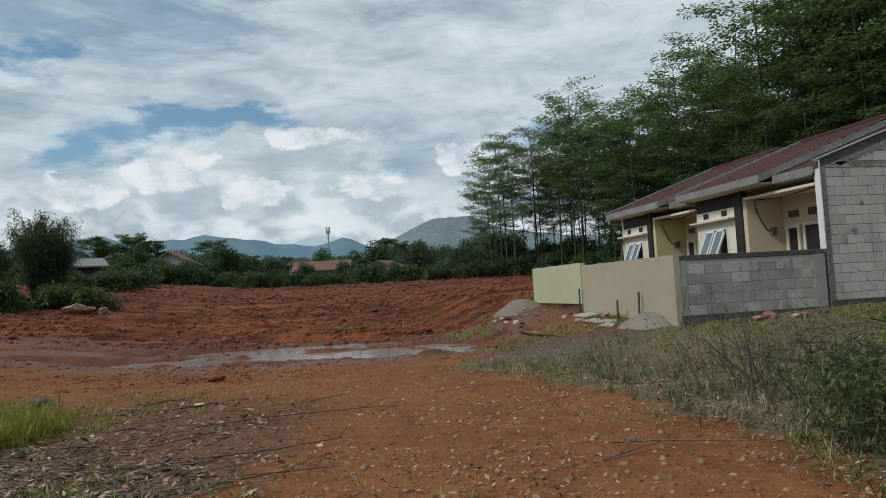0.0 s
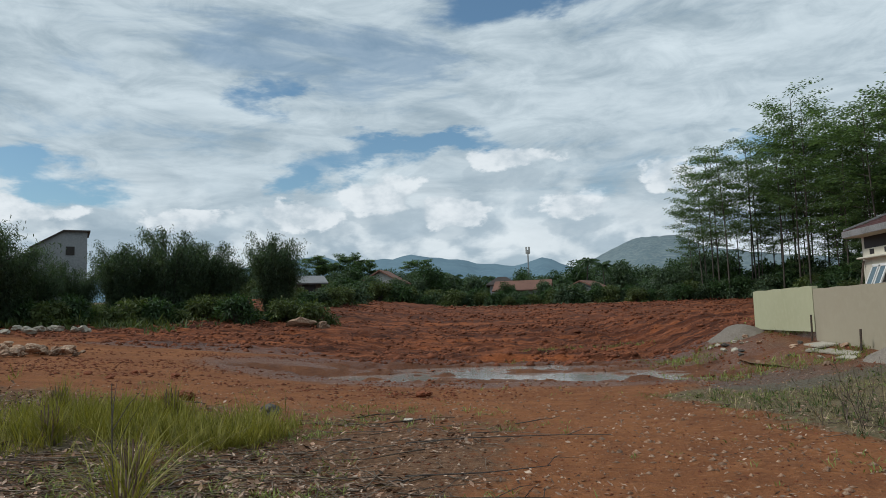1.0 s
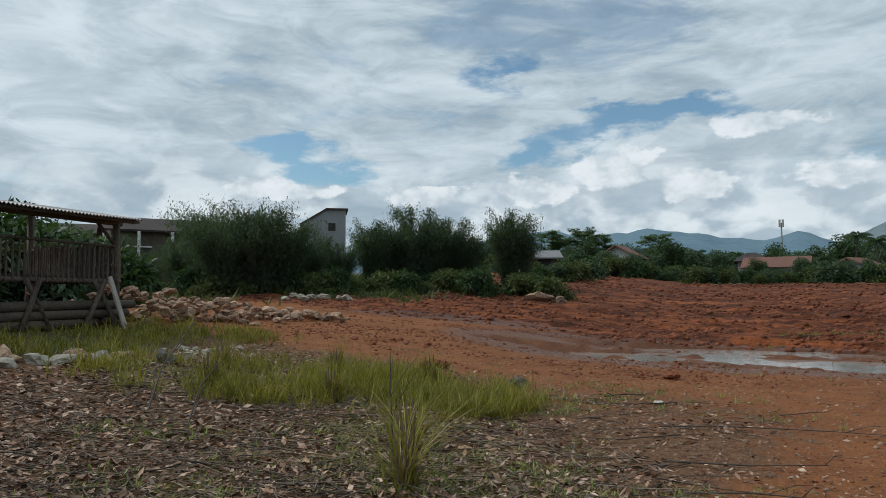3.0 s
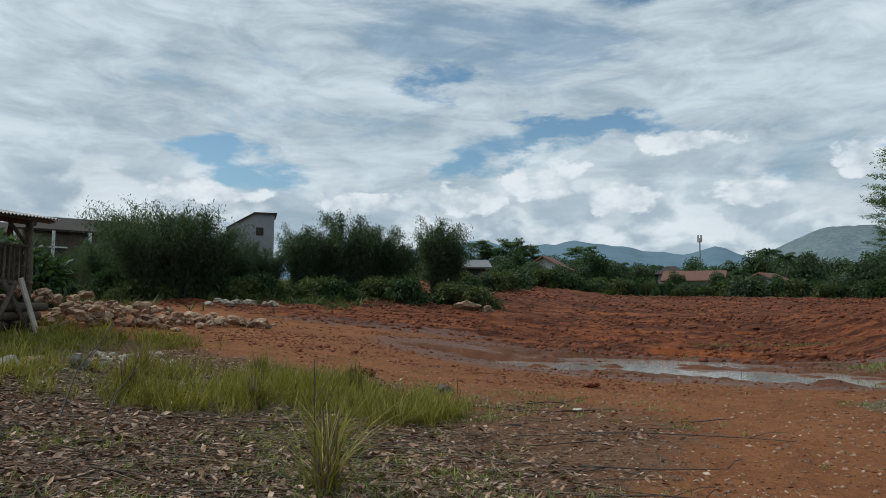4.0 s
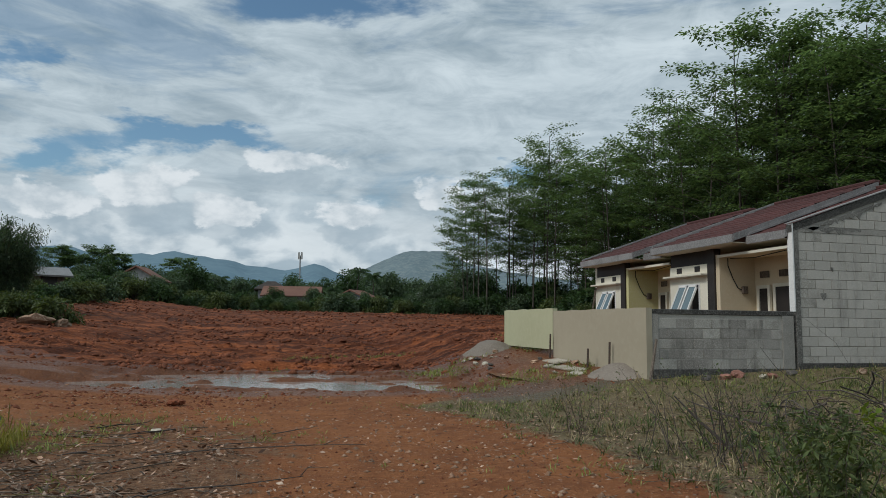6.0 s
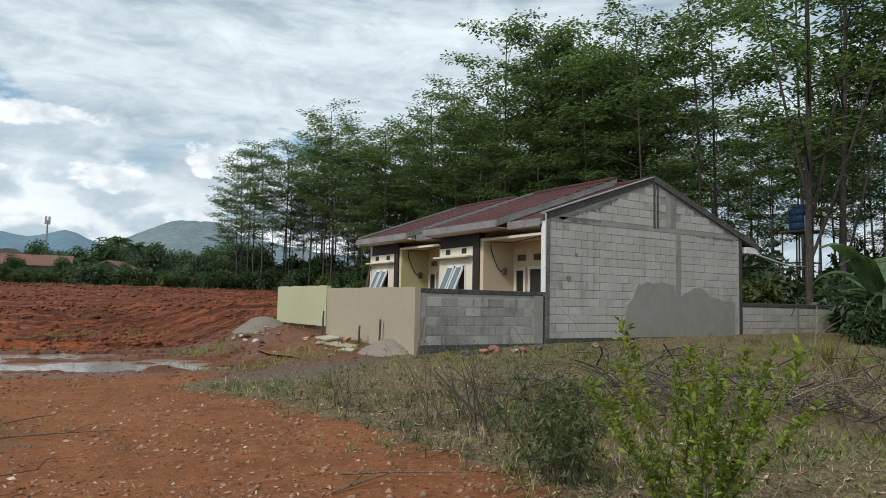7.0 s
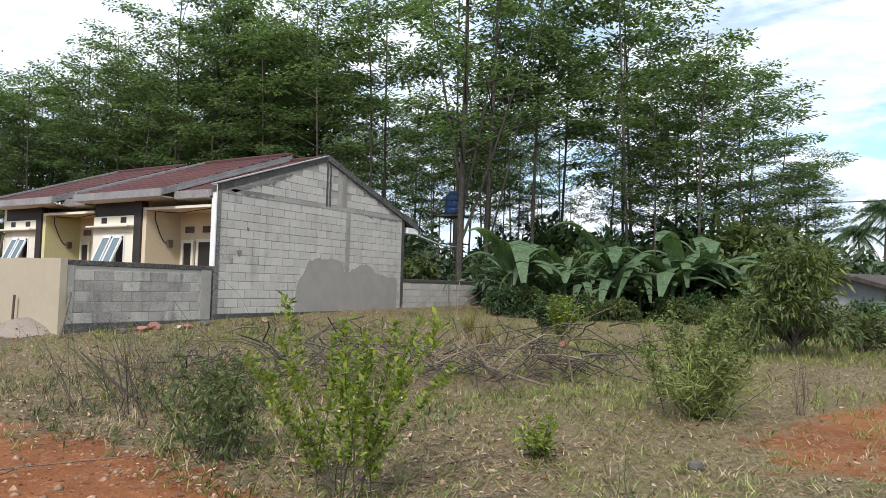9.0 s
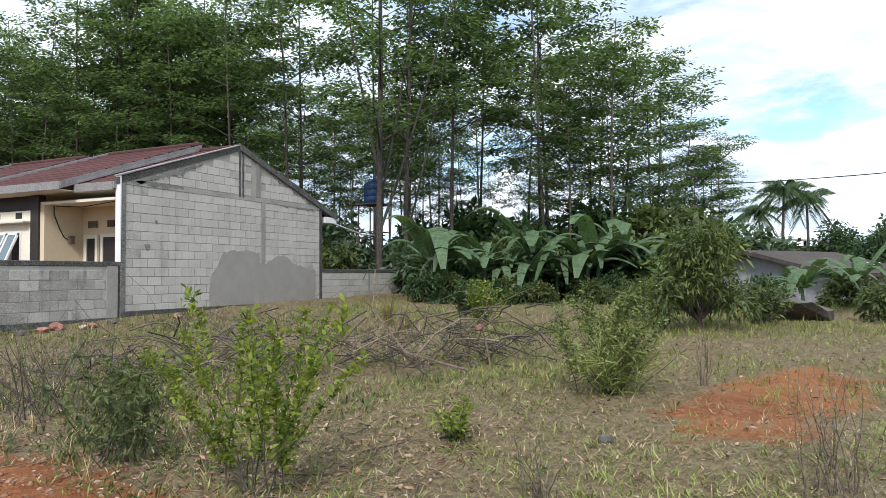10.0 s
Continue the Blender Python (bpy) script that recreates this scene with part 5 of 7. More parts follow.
for k in range(60):
    x, y = spot(20.5 - 40 * k / 59 + rt.uniform(-0.3, 0.3), 65.5 + rt.uniform(-1.0, 2.5))
    place(SHRUB[k % 3], used, x, y, rt.uniform(0, 360), rt.uniform(0.5, 1.1), 0.15)
# tree crown over the hut's roof
place(FAR[0], used, *spot(53.0, 38), 25, 0.72, 0.3)
# right: palms and trees beyond the mango tree
for az, r, s in ((-90.6, 48, 0.95), (-92.3, 50, 0.88), (-89.3, 52, 0.8)):
    x, y = spot(az, r)
    place(PALM[0], used, x, y, rt.uniform(0, 360), s)
for az, r, s in ((-94.0, 34, 0.5), (-96.5, 30, 0.42), (-99, 34, 0.6), (-103, 40, 0.7), (-108, 44, 0.8), (-88.5, 40, 0.45)):
    x, y = spot(az, r)
    place(FAR[rt.randrange(3)], used, x, y, rt.uniform(0, 360), s, 0.2)
for az, r, s in ((-92.5, 19, 0.6), (-96, 20, 0.7), (-94.4, 22, 0.6)):
    x, y = spot(az, r)
    place(BANANA[rt.randrange(3)], used, x, y, rt.uniform(0, 360), s)
for az, r, s in ((-85, 19, 0.6), (-90, 21, 0.5), (-95, 22, 0.55), (-98, 17, 0.5), (-101, 20, 0.6)):
    x, y = spot(az, r)
    place(SHRUB[rt.randrange(3)], used, x, y, rt.uniform(0, 360), s, 0.15)

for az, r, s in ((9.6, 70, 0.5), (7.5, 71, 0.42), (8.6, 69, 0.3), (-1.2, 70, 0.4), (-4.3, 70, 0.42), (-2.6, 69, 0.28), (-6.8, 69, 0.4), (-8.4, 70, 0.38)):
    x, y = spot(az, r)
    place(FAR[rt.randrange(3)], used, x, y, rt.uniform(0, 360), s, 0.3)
for az, r, s in ((15.6, 51, 0.75), (14.8, 50, 0.62), (14.0, 51, 0.75), (13.0, 52, 0.8), (12.0, 54, 0.8), (11.0, 57, 0.9)):
    x, y = spot(az, r)
    place(SHRUB[rt.randrange(3)], used, x, y, rt.uniform(0, 360), s, 0.15)

# weeds before the banana plants
for k in range(16):
    u = k / 15
    place(SHRUB[(1, 2, 2)[k % 3]], used, 18.6 + 4.4 * u + rt.uniform(-0.6, 0.6), 8.4 - 7.0 * u + rt.uniform(-0.6, 0.6), rt.uniform(0, 360), rt.uniform(0.3, 0.55), 0.1)

# ---- loose stones, rubble and heaps ----


def rock_mesh(seed, mat, flat=0.58, rough=0.42):
    g = np.random.default_rng(seed)
    bm = bmesh.new()
    bmesh.ops.create_icosphere(bm, subdivisions=2, radius=0.5)
    off = Vector(g.uniform(0, 50, 3))
    for v in bm.verts:
        v.co *= 1 + rough * noise.noise(v.co * 2.2 + off) * 2 + 0.06 * noise.noise(v.co * 7 + off)
        v.co.z *= flat
    me = bpy.data.meshes.new("rock")
    bm.normal_update()
    bm.to_mesh(me)
    bm.free()
    me.materials.append(M[mat])
    return me


ROCKS = {m: [rock_mesh(200 + k, m) for k in range(5)] for m in ("rock", "rock_white", "rock_dark", "clod", "brick_red")}
rr = random.Random(31)


def rock(x, y, size, mat="rock", label="", name="rock", group="", lift=0.0, squash=1.0, category="rock"):
    ob = new(name, ROCKS[mat][rr.randrange(5)])
    ob.matrix_basis = pose(x, y, on_ground(x, y) + size * 0.16 + lift, rr.uniform(-20, 20), rr.uniform(-20, 20), rr.uniform(0, 360))
    ob.scale = (size, size * rr.uniform(0.75, 1.0), size * rr.uniform(0.75, 1.0) * squash)
    return tagged(ob, label, category, group)


# rock pile beside the hut
for k in range(270):
    u = rr.random() ** 1.1
    x, y = -13.3 + 1.4 * u + rr.gauss(0, 0.75) * (1 - 0.5 * u), 10.5 + 6.8 * u + rr.gauss(0, 0.4)
    rock(x, y, 0.12 + 0.24 * rr.random() ** 1.5, "rock", "rounded brown quarry rock in a loose pile", group="rock pile", lift=max(0, 0.75 * (1 - u) * rr.random() - 0.02))
for k in range(14):
    rock(-16.4 + rr.gauss(0, 0.9), 23.8 + rr.gauss(0, 0.7), rr.uniform(0.22, 0.5), "rock_white", "pale broken concrete lump", "rubble", "pale rubble", category="rubble", lift=0.1 * rr.random())
# pale stones near the tall grass
for x, y, s, m in ((-9.3, 5.75, 0.34, "rock_white"), (-9.15, 6.05, 0.36, "rock_white"), (-9.3, 6.35, 0.38, "rock"), (-9.0, 6.5, 0.3, "rock_white"), (-9.0, 6.85, 0.3, "rock"), (-9.25, 5.3, 0.28, "rock_white"), (-9.1, 4.9, 0.3, "rock"), (-8.5, 7.2, 0.36, "rock_dark"), (-9.6, 5.5, 0.4, "rock")):
    rock(x, y, s, m, "weathered pale stone among grass", group="stones by the grass")
for k in range(34):
    rock(-8.75 + rr.gauss(0, 0.25), 8.2 + rr.gauss(0, 0.6), rr.uniform(0.06, 0.2), "rock_white", "small pale rubble chip", "rubble", "pale chips", category="rubble")
rock(-9.5, 31.9, 1.3, "rock", "large brown boulder half sunk in red earth", name="boulder", squash=0.75, category="boulder")
rock(-8.55, 32.3, 0.62, "rock", "rounded brown boulder beside a larger one", name="boulder", squash=1.1, category="boulder")
rock(-3.88, 9.57, 0.30, "rock_dark", "grey stone at the edge of the grass")
rock(-1.79, 9.07, 0.14, "rock_white", "small flat pale stone on bare earth", squash=0.7)
for k in range(5):
    rock(-2.0 + rr.gauss(0, 0.14), 12.2 + rr.gauss(0, 0.1), rr.uniform(0.1, 0.2), "clod", "small heap of red clods", "earth_clod", "clods by the puddle", category="clod", lift=0.03)
for k in range(9):
    rock(-5.13 + rr.gauss(0, 0.16), 9.43 + rr.gauss(0, 0.12), rr.uniform(0.14, 0.28), "clod", "dark earth clod heaped beside grass", "earth_clod", "clods by the grass", category="clod", lift=0.22 * rr.random())
for k in range(9):
    rock(-8.0 + rr.gauss(0, 0.5), 13.3 + rr.gauss(0, 0.6), rr.uniform(0.06, 0.2), "clod", "broken red earth clod", "earth_clod", "field clods", category="clod")
rock(16.3, -1.45, 1.3, "rock_dark", "dark mossy mound of earth and stone", name="mound", squash=0.6, category="mound")
rock(5.3, 0.17, 0.13, "rock_dark", "blackened coconut husk lying in short grass", name="coconut_husk", category="husk", squash=1.3)
# bits along the foot of the block wall
for x, y, s, m in ((8.0, 10.9, 0.26, "brick_red"), (8.35, 11.0, 0.3, "brick_red"), (9.0, 10.8, 0.22, "brick_red"), (8.7, 10.7, 0.18, "rock_white"), (10.9, 10.6, 0.2, "rock"), (7.6, 10.9, 0.2, "rock_dark"), (9.6, 11.0, 0.24, "rock_dark")):
    rock(x, y, s, m, "broken brick and stone by the wall", "rubble", "rubble by the wall", category="rubble")
for k in range(26):
    rock(rr.uniform(5.0, 6.7), rr.uniform(12.5, 19.0), rr.uniform(0.07, 0.2), rr.choice(("rock", "rock_white", "rock_dark")), "builder's rubble on muddy earth", "rubble", "rubble by the yard wall", category="rubble")


def heap(name, mat, cx, cy, rx, ry, h, label):
    g = np.linspace(-1, 1, 27)
    X, Y = np.meshgrid(g, g)
    R = np.sqrt(X**2 + Y**2) + 0.12 * fbm(X * 2 + cx, Y * 2 + cy, 3.0)
    Z = h * (1 - np.cos(np.pi * np.clip(1 - R, 0, 1))) * 0.5 + 0.02 * fbm(X * 9, Y * 9, 4.0)
    x, y = cx + X * rx, cy + Y * ry
    z = height(x, y) - 0.06 + Z
    i = np.arange(27 * 27).reshape(27, 27)
    f = np.stack([i[:-1, :-1], i[:-1, 1:], i[1:, 1:], i[1:, :-1]], -1).reshape(-1, 4)
    tagged(link(name, mesh_np(name, np.stack([x.ravel(), y.ravel(), z.ravel()], 1), f, mat, True)), label, "heap")


heap("sand_mound", "concrete", 6.2, 19.7, 1.0, 1.2, 0.34, "low heap of grey sand beside the yard wall")
heap("cement_mound", "concrete", 6.66, 12.5, 0.85, 1.2, 0.27, "spilled grey cement heap against the cream wall")
for x, y, sx, sy, tz in ((6.42, 14.2, 0.22, 0.6, 6), (6.5, 15.3, 0.2, 0.45, -4), (6.25, 13.5, 0.18, 0.2, 30), (6.3, 14.9, 0.14, 0.25, 50)):
    ob = part("concrete_slab", box(bmesh.new(), -sx, sx, -sy, sy, -0.03, 0.008, 0.004), "rock_white")
    ob.matrix_basis = pose(x, y, on_ground(x, y) + 0.015, 1, -7, tz)
    tagged(ob, "broken pale concrete slab lying on mud", "slab", "broken slabs")
for x, y, h in ((6.66, 16.06, 0.6), (6.66, 12.9, 0.62), (6.5, 13.6, 0.46)):
    z = on_ground(x, y)
    bm = bmesh.new()
    tube(bm, [(x, y, z - 0.1), (x + 0.01, y - 0.02, z + h)], 0.022, 6)
    tagged(part("stake", bm, "steel"), "thin dark steel stake beside the yard wall", "stake", "stakes")
bm = bmesh.new()
tube(bm, [(6.62, 11.2, 0.42), (6.95, 11.5, 1.2)], [0.03, 0.025], 5)
tagged(part("plank", bm, "wood"), "pale plank leaning on the block wall", "plank")
bm = bmesh.new()
tube(bm, [(10.05, 20.85, 0.8), (10.2, 20.5, 2.7)], [0.035, 0.03], 6)
tagged(part("pole", bm, "wood"), "thin wooden pole leaning on the bay", "pole")

# ---- scattered ground cover ----


def scatter(n, x0, x1, y0, y1, weight, seed):
    g = np.random.default_rng(seed)
    out = []
    got = 0
    for _ in range(60):
        x, y = g.uniform(x0, x1, n), g.uniform(y0, y1, n)
        keep = g.random(n) < weight(x, y)
        out.append(np.stack([x[keep], y[keep]], 1))
        got += keep.sum()
        if got >= n:
            break
    p = np.concatenate(out)[:n]
    return np.column_stack([p, height(p[:, 0], p[:, 1])]), g


def turf_only(x, y):
    f, l, t, w = soils(x, y)
    return t


def near(x, y, r):
    """Thins things out with distance from the walk."""
    return np.clip(r / (np.hypot(x + 0.5, y + 0.9) + 0.5), 0, 1) ** 1.3


def grass_stuff(name, mat, n, box4, weight, seed, ln, wd, lie_flat, label, per=6):
    p, g = scatter(n // per, *box4, weight, seed)
    b = np.repeat(p, per, 0) + np.column_stack([g.normal(0, 0.03, (len(p) * per, 2)), np.zeros(len(p) * per)])
    a = g.random(len(b)) * 2 * np.pi
    d = np.stack([np.cos(a), np.sin(a), g.uniform(*lie_flat, len(b))], 1)
    big = np.repeat(g.uniform(0.6, 1.3, len(p)), per)
    L = g.uniform(*ln, len(b)) * big
    v, f = blades_np(b - np.array([0, 0, 0.01]), d, L, wd * g.uniform(0.7, 1.4, len(b)), g.uniform(0.0, 0.35, len(b)))
    tagged(link(name, mesh_np(name, v, f, mat)), label, "grass", kind="stuff")


right_box = (1.0, 22.0, -4.5, 11.4)
patch = lambda x, y: np.clip(0.5 + 1.6 * fbm(x * 0.55, y * 0.55, 14.0), 0.03, 1)
dry_patch = lambda x, y: np.clip(0.75 - 0.9 * fbm(x * 0.55, y * 0.55, 14.0), 0.15, 1)
grass_stuff("dry_grass", "grass_dry", 64000, right_box, lambda x, y: turf_only(x, y) * near(x, y, 5) * dry_patch(x, y), 41, (0.04, 0.14), 0.0075, (0.05, 1.2), "short dry straw-coloured grass")
grass_stuff("green_grass", "grass_mixed", 52000, right_box, lambda x, y: turf_only(x, y) * near(x, y, 5) * patch(x, y), 42, (0.04, 0.17), 0.0085, (0.1, 1.7), "short patchy green grass")
grass_stuff("tall_weeds", "grass_mixed", 19000, (4.0, 22.0, -3.0, 11.3), lambda x, y: turf_only(x, y) * near(x, y, 9) * patch(x, y) ** 2 * ease(5.5, 8.5, x) * ease(10.4, 8.0, y), 43, (0.06, 0.26), 0.008, (0.4, 2.2), "low green weeds", 9)
grass_stuff("green_weeds", "leaf_shrub", 12000, (2.6, 16.0, 2.5, 11.3), lambda x, y: turf_only(x, y) * near(x, y, 8) * patch(y, x), 57, (0.05, 0.20), 0.013, (0.3, 2.2), "low dark green weeds", 8)
grass_stuff("straw_weeds", "grass_dry", 4000, (2.5, 16.0, 3.0, 11.3), lambda x, y: turf_only(x, y) * near(x, y, 8), 44, (0.12, 0.36), 0.006, (1.0, 3.5), "thin dry upright weed stalks", 5)
left_w = lambda x, y: soils(x, y)[1] * ease(1.5, -0.5, x) * near(x, y, 6)
grass_stuff("sparse_grass", "grass_mixed", 17000, (-12, 3, 2, 13), lambda x, y: np.clip(soils(x, y)[1] + 0.05, 0, 1) * near(x, y, 7) * np.clip(2.2 * fbm(x * 0.7, y * 0.7, 8.0), 0, 1), 45, (0.05, 0.15), 0.010, (0.2, 1.6), "sparse olive grass on bare soil")
tall_w = lambda x, y: ease(0.03, 0.35, np.maximum(inside(x, y, -6.0, 7.3, 3.6, 1.75, 30), inside(x, y, -4.2, 7.2, 1.5, 1.1, 40) * 0.8)) * np.clip(0.45 + 1.7 * fbm(x * 0.9, y * 0.9, 17.0), 0.03, 1)
grass_stuff("tall_grass", "grass", 15000, (-11, -2.5, 3.5, 11), tall_w, 46, (0.12, 0.46), 0.010, (0.6, 3.2), "tall bright green grass swathe", 10)
grass_stuff("tall_grass", "grass", 9000, (-16, -8, 3.0, 11.5), lambda x, y: ease(-8.6, -9.6, x) * np.clip(0.3 + 1.4 * fbm(x * 0.8, y * 0.8, 19.0), 0, 1), 47, (0.12, 0.38), 0.016, (0.6, 3.0), "green grass before the hut", 8)
grass_stuff("rank_grass", "leaf_shrub", 26000, (-34, -5, 15, 45), lambda x, y: soils(x, y)[2] * np.clip(0.55 + fbm(x * 0.3, y * 0.3, 23.0), 0, 1), 48, (0.2, 0.7), 0.05, (0.4, 2.2), "rank green growth at the field edge", 8)
grass_stuff("field_weeds", "grass_mixed", 5000, (-6, 9, 13, 24), lambda x, y: np.clip(2.5 * fbm(x * 0.5, y * 0.5, 27.0) - 0.3, 0, 1) * ease(-2, 3, x), 49, (0.06, 0.22), 0.012, (0.6, 2.5), "thin weeds in the mud", 6)


def litter_stuff(name, mat, n, box4, weight, seed, ln, aspect, label):
    p, g = scatter(n, *box4, weight, seed)
    p[:, 2] += g.uniform(0.0, 0.03, len(p))
    a = g.random(len(p)) * 2 * np.pi
    d = np.stack([np.cos(a), np.sin(a), g.normal(0.08, 0.28, len(p))], 1)
    up = unit(np.stack([g.normal(0, 0.45, len(p)), g.normal(0, 0.45, len(p)), np.ones(len(p))], 1))
    L = g.uniform(*ln, len(p))
    v, f = blades_np(p, d, L, L * aspect * g.uniform(0.7, 1.3, len(p)), g.uniform(-0.15, 0.35, len(p)), up)
    tagged(link(name, mesh_np(name, v, f, mat)), label, "leaf litter", kind="stuff")


heavy = lambda x, y: left_w(x, y) * np.clip(0.10 + ease(6.6, 3.2, y + 0.7 * (x + 2)) + 0.8 * fbm(x * 0.8, y * 0.8, 33.0), 0, 1)
litter_stuff("leaf_litter", "litter", 26000, (-9, 1.5, 1.0, 11), heavy, 51, (0.035, 0.12), 0.40, "dry grey-brown fallen leaves")
litter_stuff("leaf_litter", "litter", 3800, (1.5, 9, 1, 13.5), lambda x, y: np.clip(soils(x, y)[1], 0, 1) * near(x, y, 6), 52, (0.025, 0.075), 0.4, "dry fallen leaves along the track")
litter_stuff("leaf_litter", "litter", 3500, (-6, 4, 2, 13), lambda x, y: near(x, y, 6) * (1 - 0.8 * soils(x, y)[1]) * np.clip(0.3 + 1.5 * fbm(x * 0.9, y * 0.9, 61.0), 0, 1), 54, (0.02, 0.07), 0.35, "sparse straw and leaf bits on the track")
litter_stuff("leaf_litter", "litter", 5000, (3, 16, -4, 11), lambda x, y: turf_only(x, y) * near(x, y, 6), 53, (0.025, 0.07), 0.4, "scattered dry leaves in the grass")


def pebble_stuff(name, mat, n, box4, weight, seed, size, label):
    p, g = scatter(n, *box4, weight, seed)
    base = np.array([[1, 0, 0], [-1, 0, 0], [0, 1, 0], [0, -1, 0], [0, 0, 1], [0, 0, -1]], float)
    fac = np.array([[0, 2, 4], [2, 1, 4], [1, 3, 4], [3, 0, 4], [2, 0, 5], [1, 2, 5], [3, 1, 5], [0, 3, 5]])
    s = (size[0] + (size[1] - size[0]) * g.random(len(p)) ** 2.5)[:, None, None] * g.uniform(0.6, 1.3, (len(p), 1, 3)) * np.array([1, 1, 0.6])
    a = g.random(len(p)) * 2 * np.pi
    rot = np.zeros((len(p), 3, 3))
    rot[:, 0, 0], rot[:, 0, 1], rot[:, 1, 0], rot[:, 1, 1], rot[:, 2, 2] = np.cos(a), -np.sin(a), np.sin(a), np.cos(a), 1
    v = (base[None] * g.uniform(0.75, 1.2, (len(p), 6, 1)) * s) @ rot + p[:, None]
    f = fac[None] + 6 * np.arange(len(p))[:, None, None]
    tagged(link(name, mesh_np(name, v.reshape(-1, 3), f.reshape(-1, 3), mat)), label, "stones", kind="stuff")


pebble_stuff("crumbs", "clod", 11000, (-8, 6, 1, 14), lambda x, y: near(x, y, 6) * (1 - 0.7 * turf_only(x, y)), 64, (0.004, 0.024), "small dark crumbs of red soil")
pebble_stuff("pebbles", "pebble", 7000, (-8, 6, 1, 16), lambda x, y: near(x, y, 6) * (1 - 0.7 * turf_only(x, y)), 61, (0.005, 0.050), "small pale and rusty stones on bare earth")
pebble_stuff("clods", "clod", 24000, (-26, 22, 17, 64), lambda x, y: soils(x, y)[0] * np.clip(18 / (y + 1), 0.1, 1) * np.clip(0.4 + 1.5 * fbm(x * 0.4, y * 0.9, 37.0), 0.06, 1), 62, (0.025, 0.17), "broken red clods of the tilled field")
pebble_stuff("clods", "clod", 6500, (-14, 8, 11, 21), lambda x, y: np.clip(0.3 + 1.5 * fbm(x * 0.6, y * 0.9, 39.0), 0.0, 1) * (1 - 0.9 * basin(x, y)), 63, (0.01, 0.06), "small red clods at the field edge")


# sticks and dead branches
def stick_stuff(name, mat, n, box4, weight, seed, ln, rad, label, rise=0.02):
    p, g = scatter(n, *box4, weight, seed)
    a = g.normal(0.15, 0.9, len(p)) + np.where(g.random(len(p)) < 0.5, np.pi, 0)
    L = ln[0] + (ln[1] - ln[0]) * g.random(len(p)) ** 2
    s = np.linspace(0, 1, 5)
    d = np.stack([np.cos(a), np.sin(a)], 1)
    bow = g.normal(0, 0.12, len(p))
    q = np.zeros((len(p), 5, 3))
    q[:, :, :2] = p[:, None, :2] + d[:, None] * L[:, None, None] * s[None, :, None] + np.stack([-d[:, 1], d[:, 0]], 1)[:, None] * (bow * L)[:, None, None] * np.sin(s * np.pi)[None, :, None]
    q[:, :, :2] += g.normal(0, 0.025, (len(p), 5, 2)) * L[:, None, None]
    q[:, :, 2] = height(q[:, :, 0], q[:, :, 1]) + rise * (0.5 + g.random((len(p), 1)) * 1.5) + g.normal(0, 0.006, (len(p), 5))
    r = g.uniform(*rad, len(p))[:, None] * (1 - 0.6 * s[None])
    v, f = rods_np(q, r, 4)
    tagged(link(name, mesh_np(name, v, f, mat)), label, "twigs", kind="stuff")


stick_stuff("twigs", "twig", 1500, (-8, 1.2, 1.5, 10), heavy, 71, (0.2, 1.4), (0.003, 0.008), "dry twigs strewn over leaf litter")
stick_stuff("twigs", "twig_dark", 34, (-6, 1.2, 3, 10.5), lambda x, y: np.clip(0.15 + soils(x, y)[1], 0, 1), 72, (0.2, 1.1), (0.004, 0.011), "dark dead sticks on bare earth")
stick_stuff("twigs", "twig", 260, (2, 9, 1, 10), lambda x, y: np.clip(soils(x, y)[1] + 0.4 * turf_only(x, y), 0, 1) * near(x, y, 6), 73, (0.15, 0.8), (0.003, 0.008), "dry twigs in the grass")


def branch(name, pts, r, label, mat="twig_dark", forks=0, seed=1):
    """One dead branch with a few forks."""
    g = random.Random(seed)
    bm = bmesh.new()
    pts = [Vector(p) for p in pts]
    tube(bm, pts, [r * (1 - 0.6 * i / (len(pts) - 1)) for i in range(len(pts))], 5)
    for k in range(forks):
        i = g.randrange(1, len(pts))
        p = pts[i - 1].lerp(pts[i], g.random())
        d = (pts[i] - pts[i - 1]).normalized() + Vector((g.uniform(-1, 1), g.uniform(-1, 1), g.uniform(-0.1, 0.8)))
        L = g.uniform(0.15, 0.45)
        tube(bm, [p, p + d * L * 0.5 + Vector((0, 0, 0.03)), p + d * L], [r * 0.5, r * 0.35, r * 0.15], 4)
    tagged(part(name, bm, mat), label, "branch")


def gz(x, y, up=0.0):
    return (x, y, on_ground(x, y) + up)


branch("dead_branch", [gz(2.0, 4.55, 0.03), gz(2.35, 4.36, 0.05), gz(2.75, 4.15, 0.05), gz(3.1, 3.95, 0.06)], 0.009, "dry fallen branch across the red track", "twig", 2, 4)
branch("dead_branch", [gz(1.75, 4.15, 0.02), gz(2.1, 4.25, 0.04), gz(2.45, 4.34, 0.05)], 0.012, "thin dry branch on the red track", "twig", 1, 6)
branch("dead_branch", [gz(-1.4, 5.6, 0.03), gz(-0.7, 5.7, 0.04), gz(-0.1, 5.95, 0.04)], 0.009, "long dark stick on bare earth", "twig_dark", 1, 7)
branch("dead_branch", [gz(-1.6, 7.3, 0.03), gz(-0.9, 7.45, 0.04), gz(0.1, 7.6, 0.03), gz(0.7, 7.5, 0.03)], 0.009, "long dark stick on bare earth", "twig_dark", 2, 8)
branch("dead_branch", [gz(-1.15, 4.55, 0.03), gz(-0.7, 4.65, 0.05), gz(-0.2, 4.75, 0.04)], 0.008, "dark dry twigs in a small heap", "twig_dark", 4, 9)
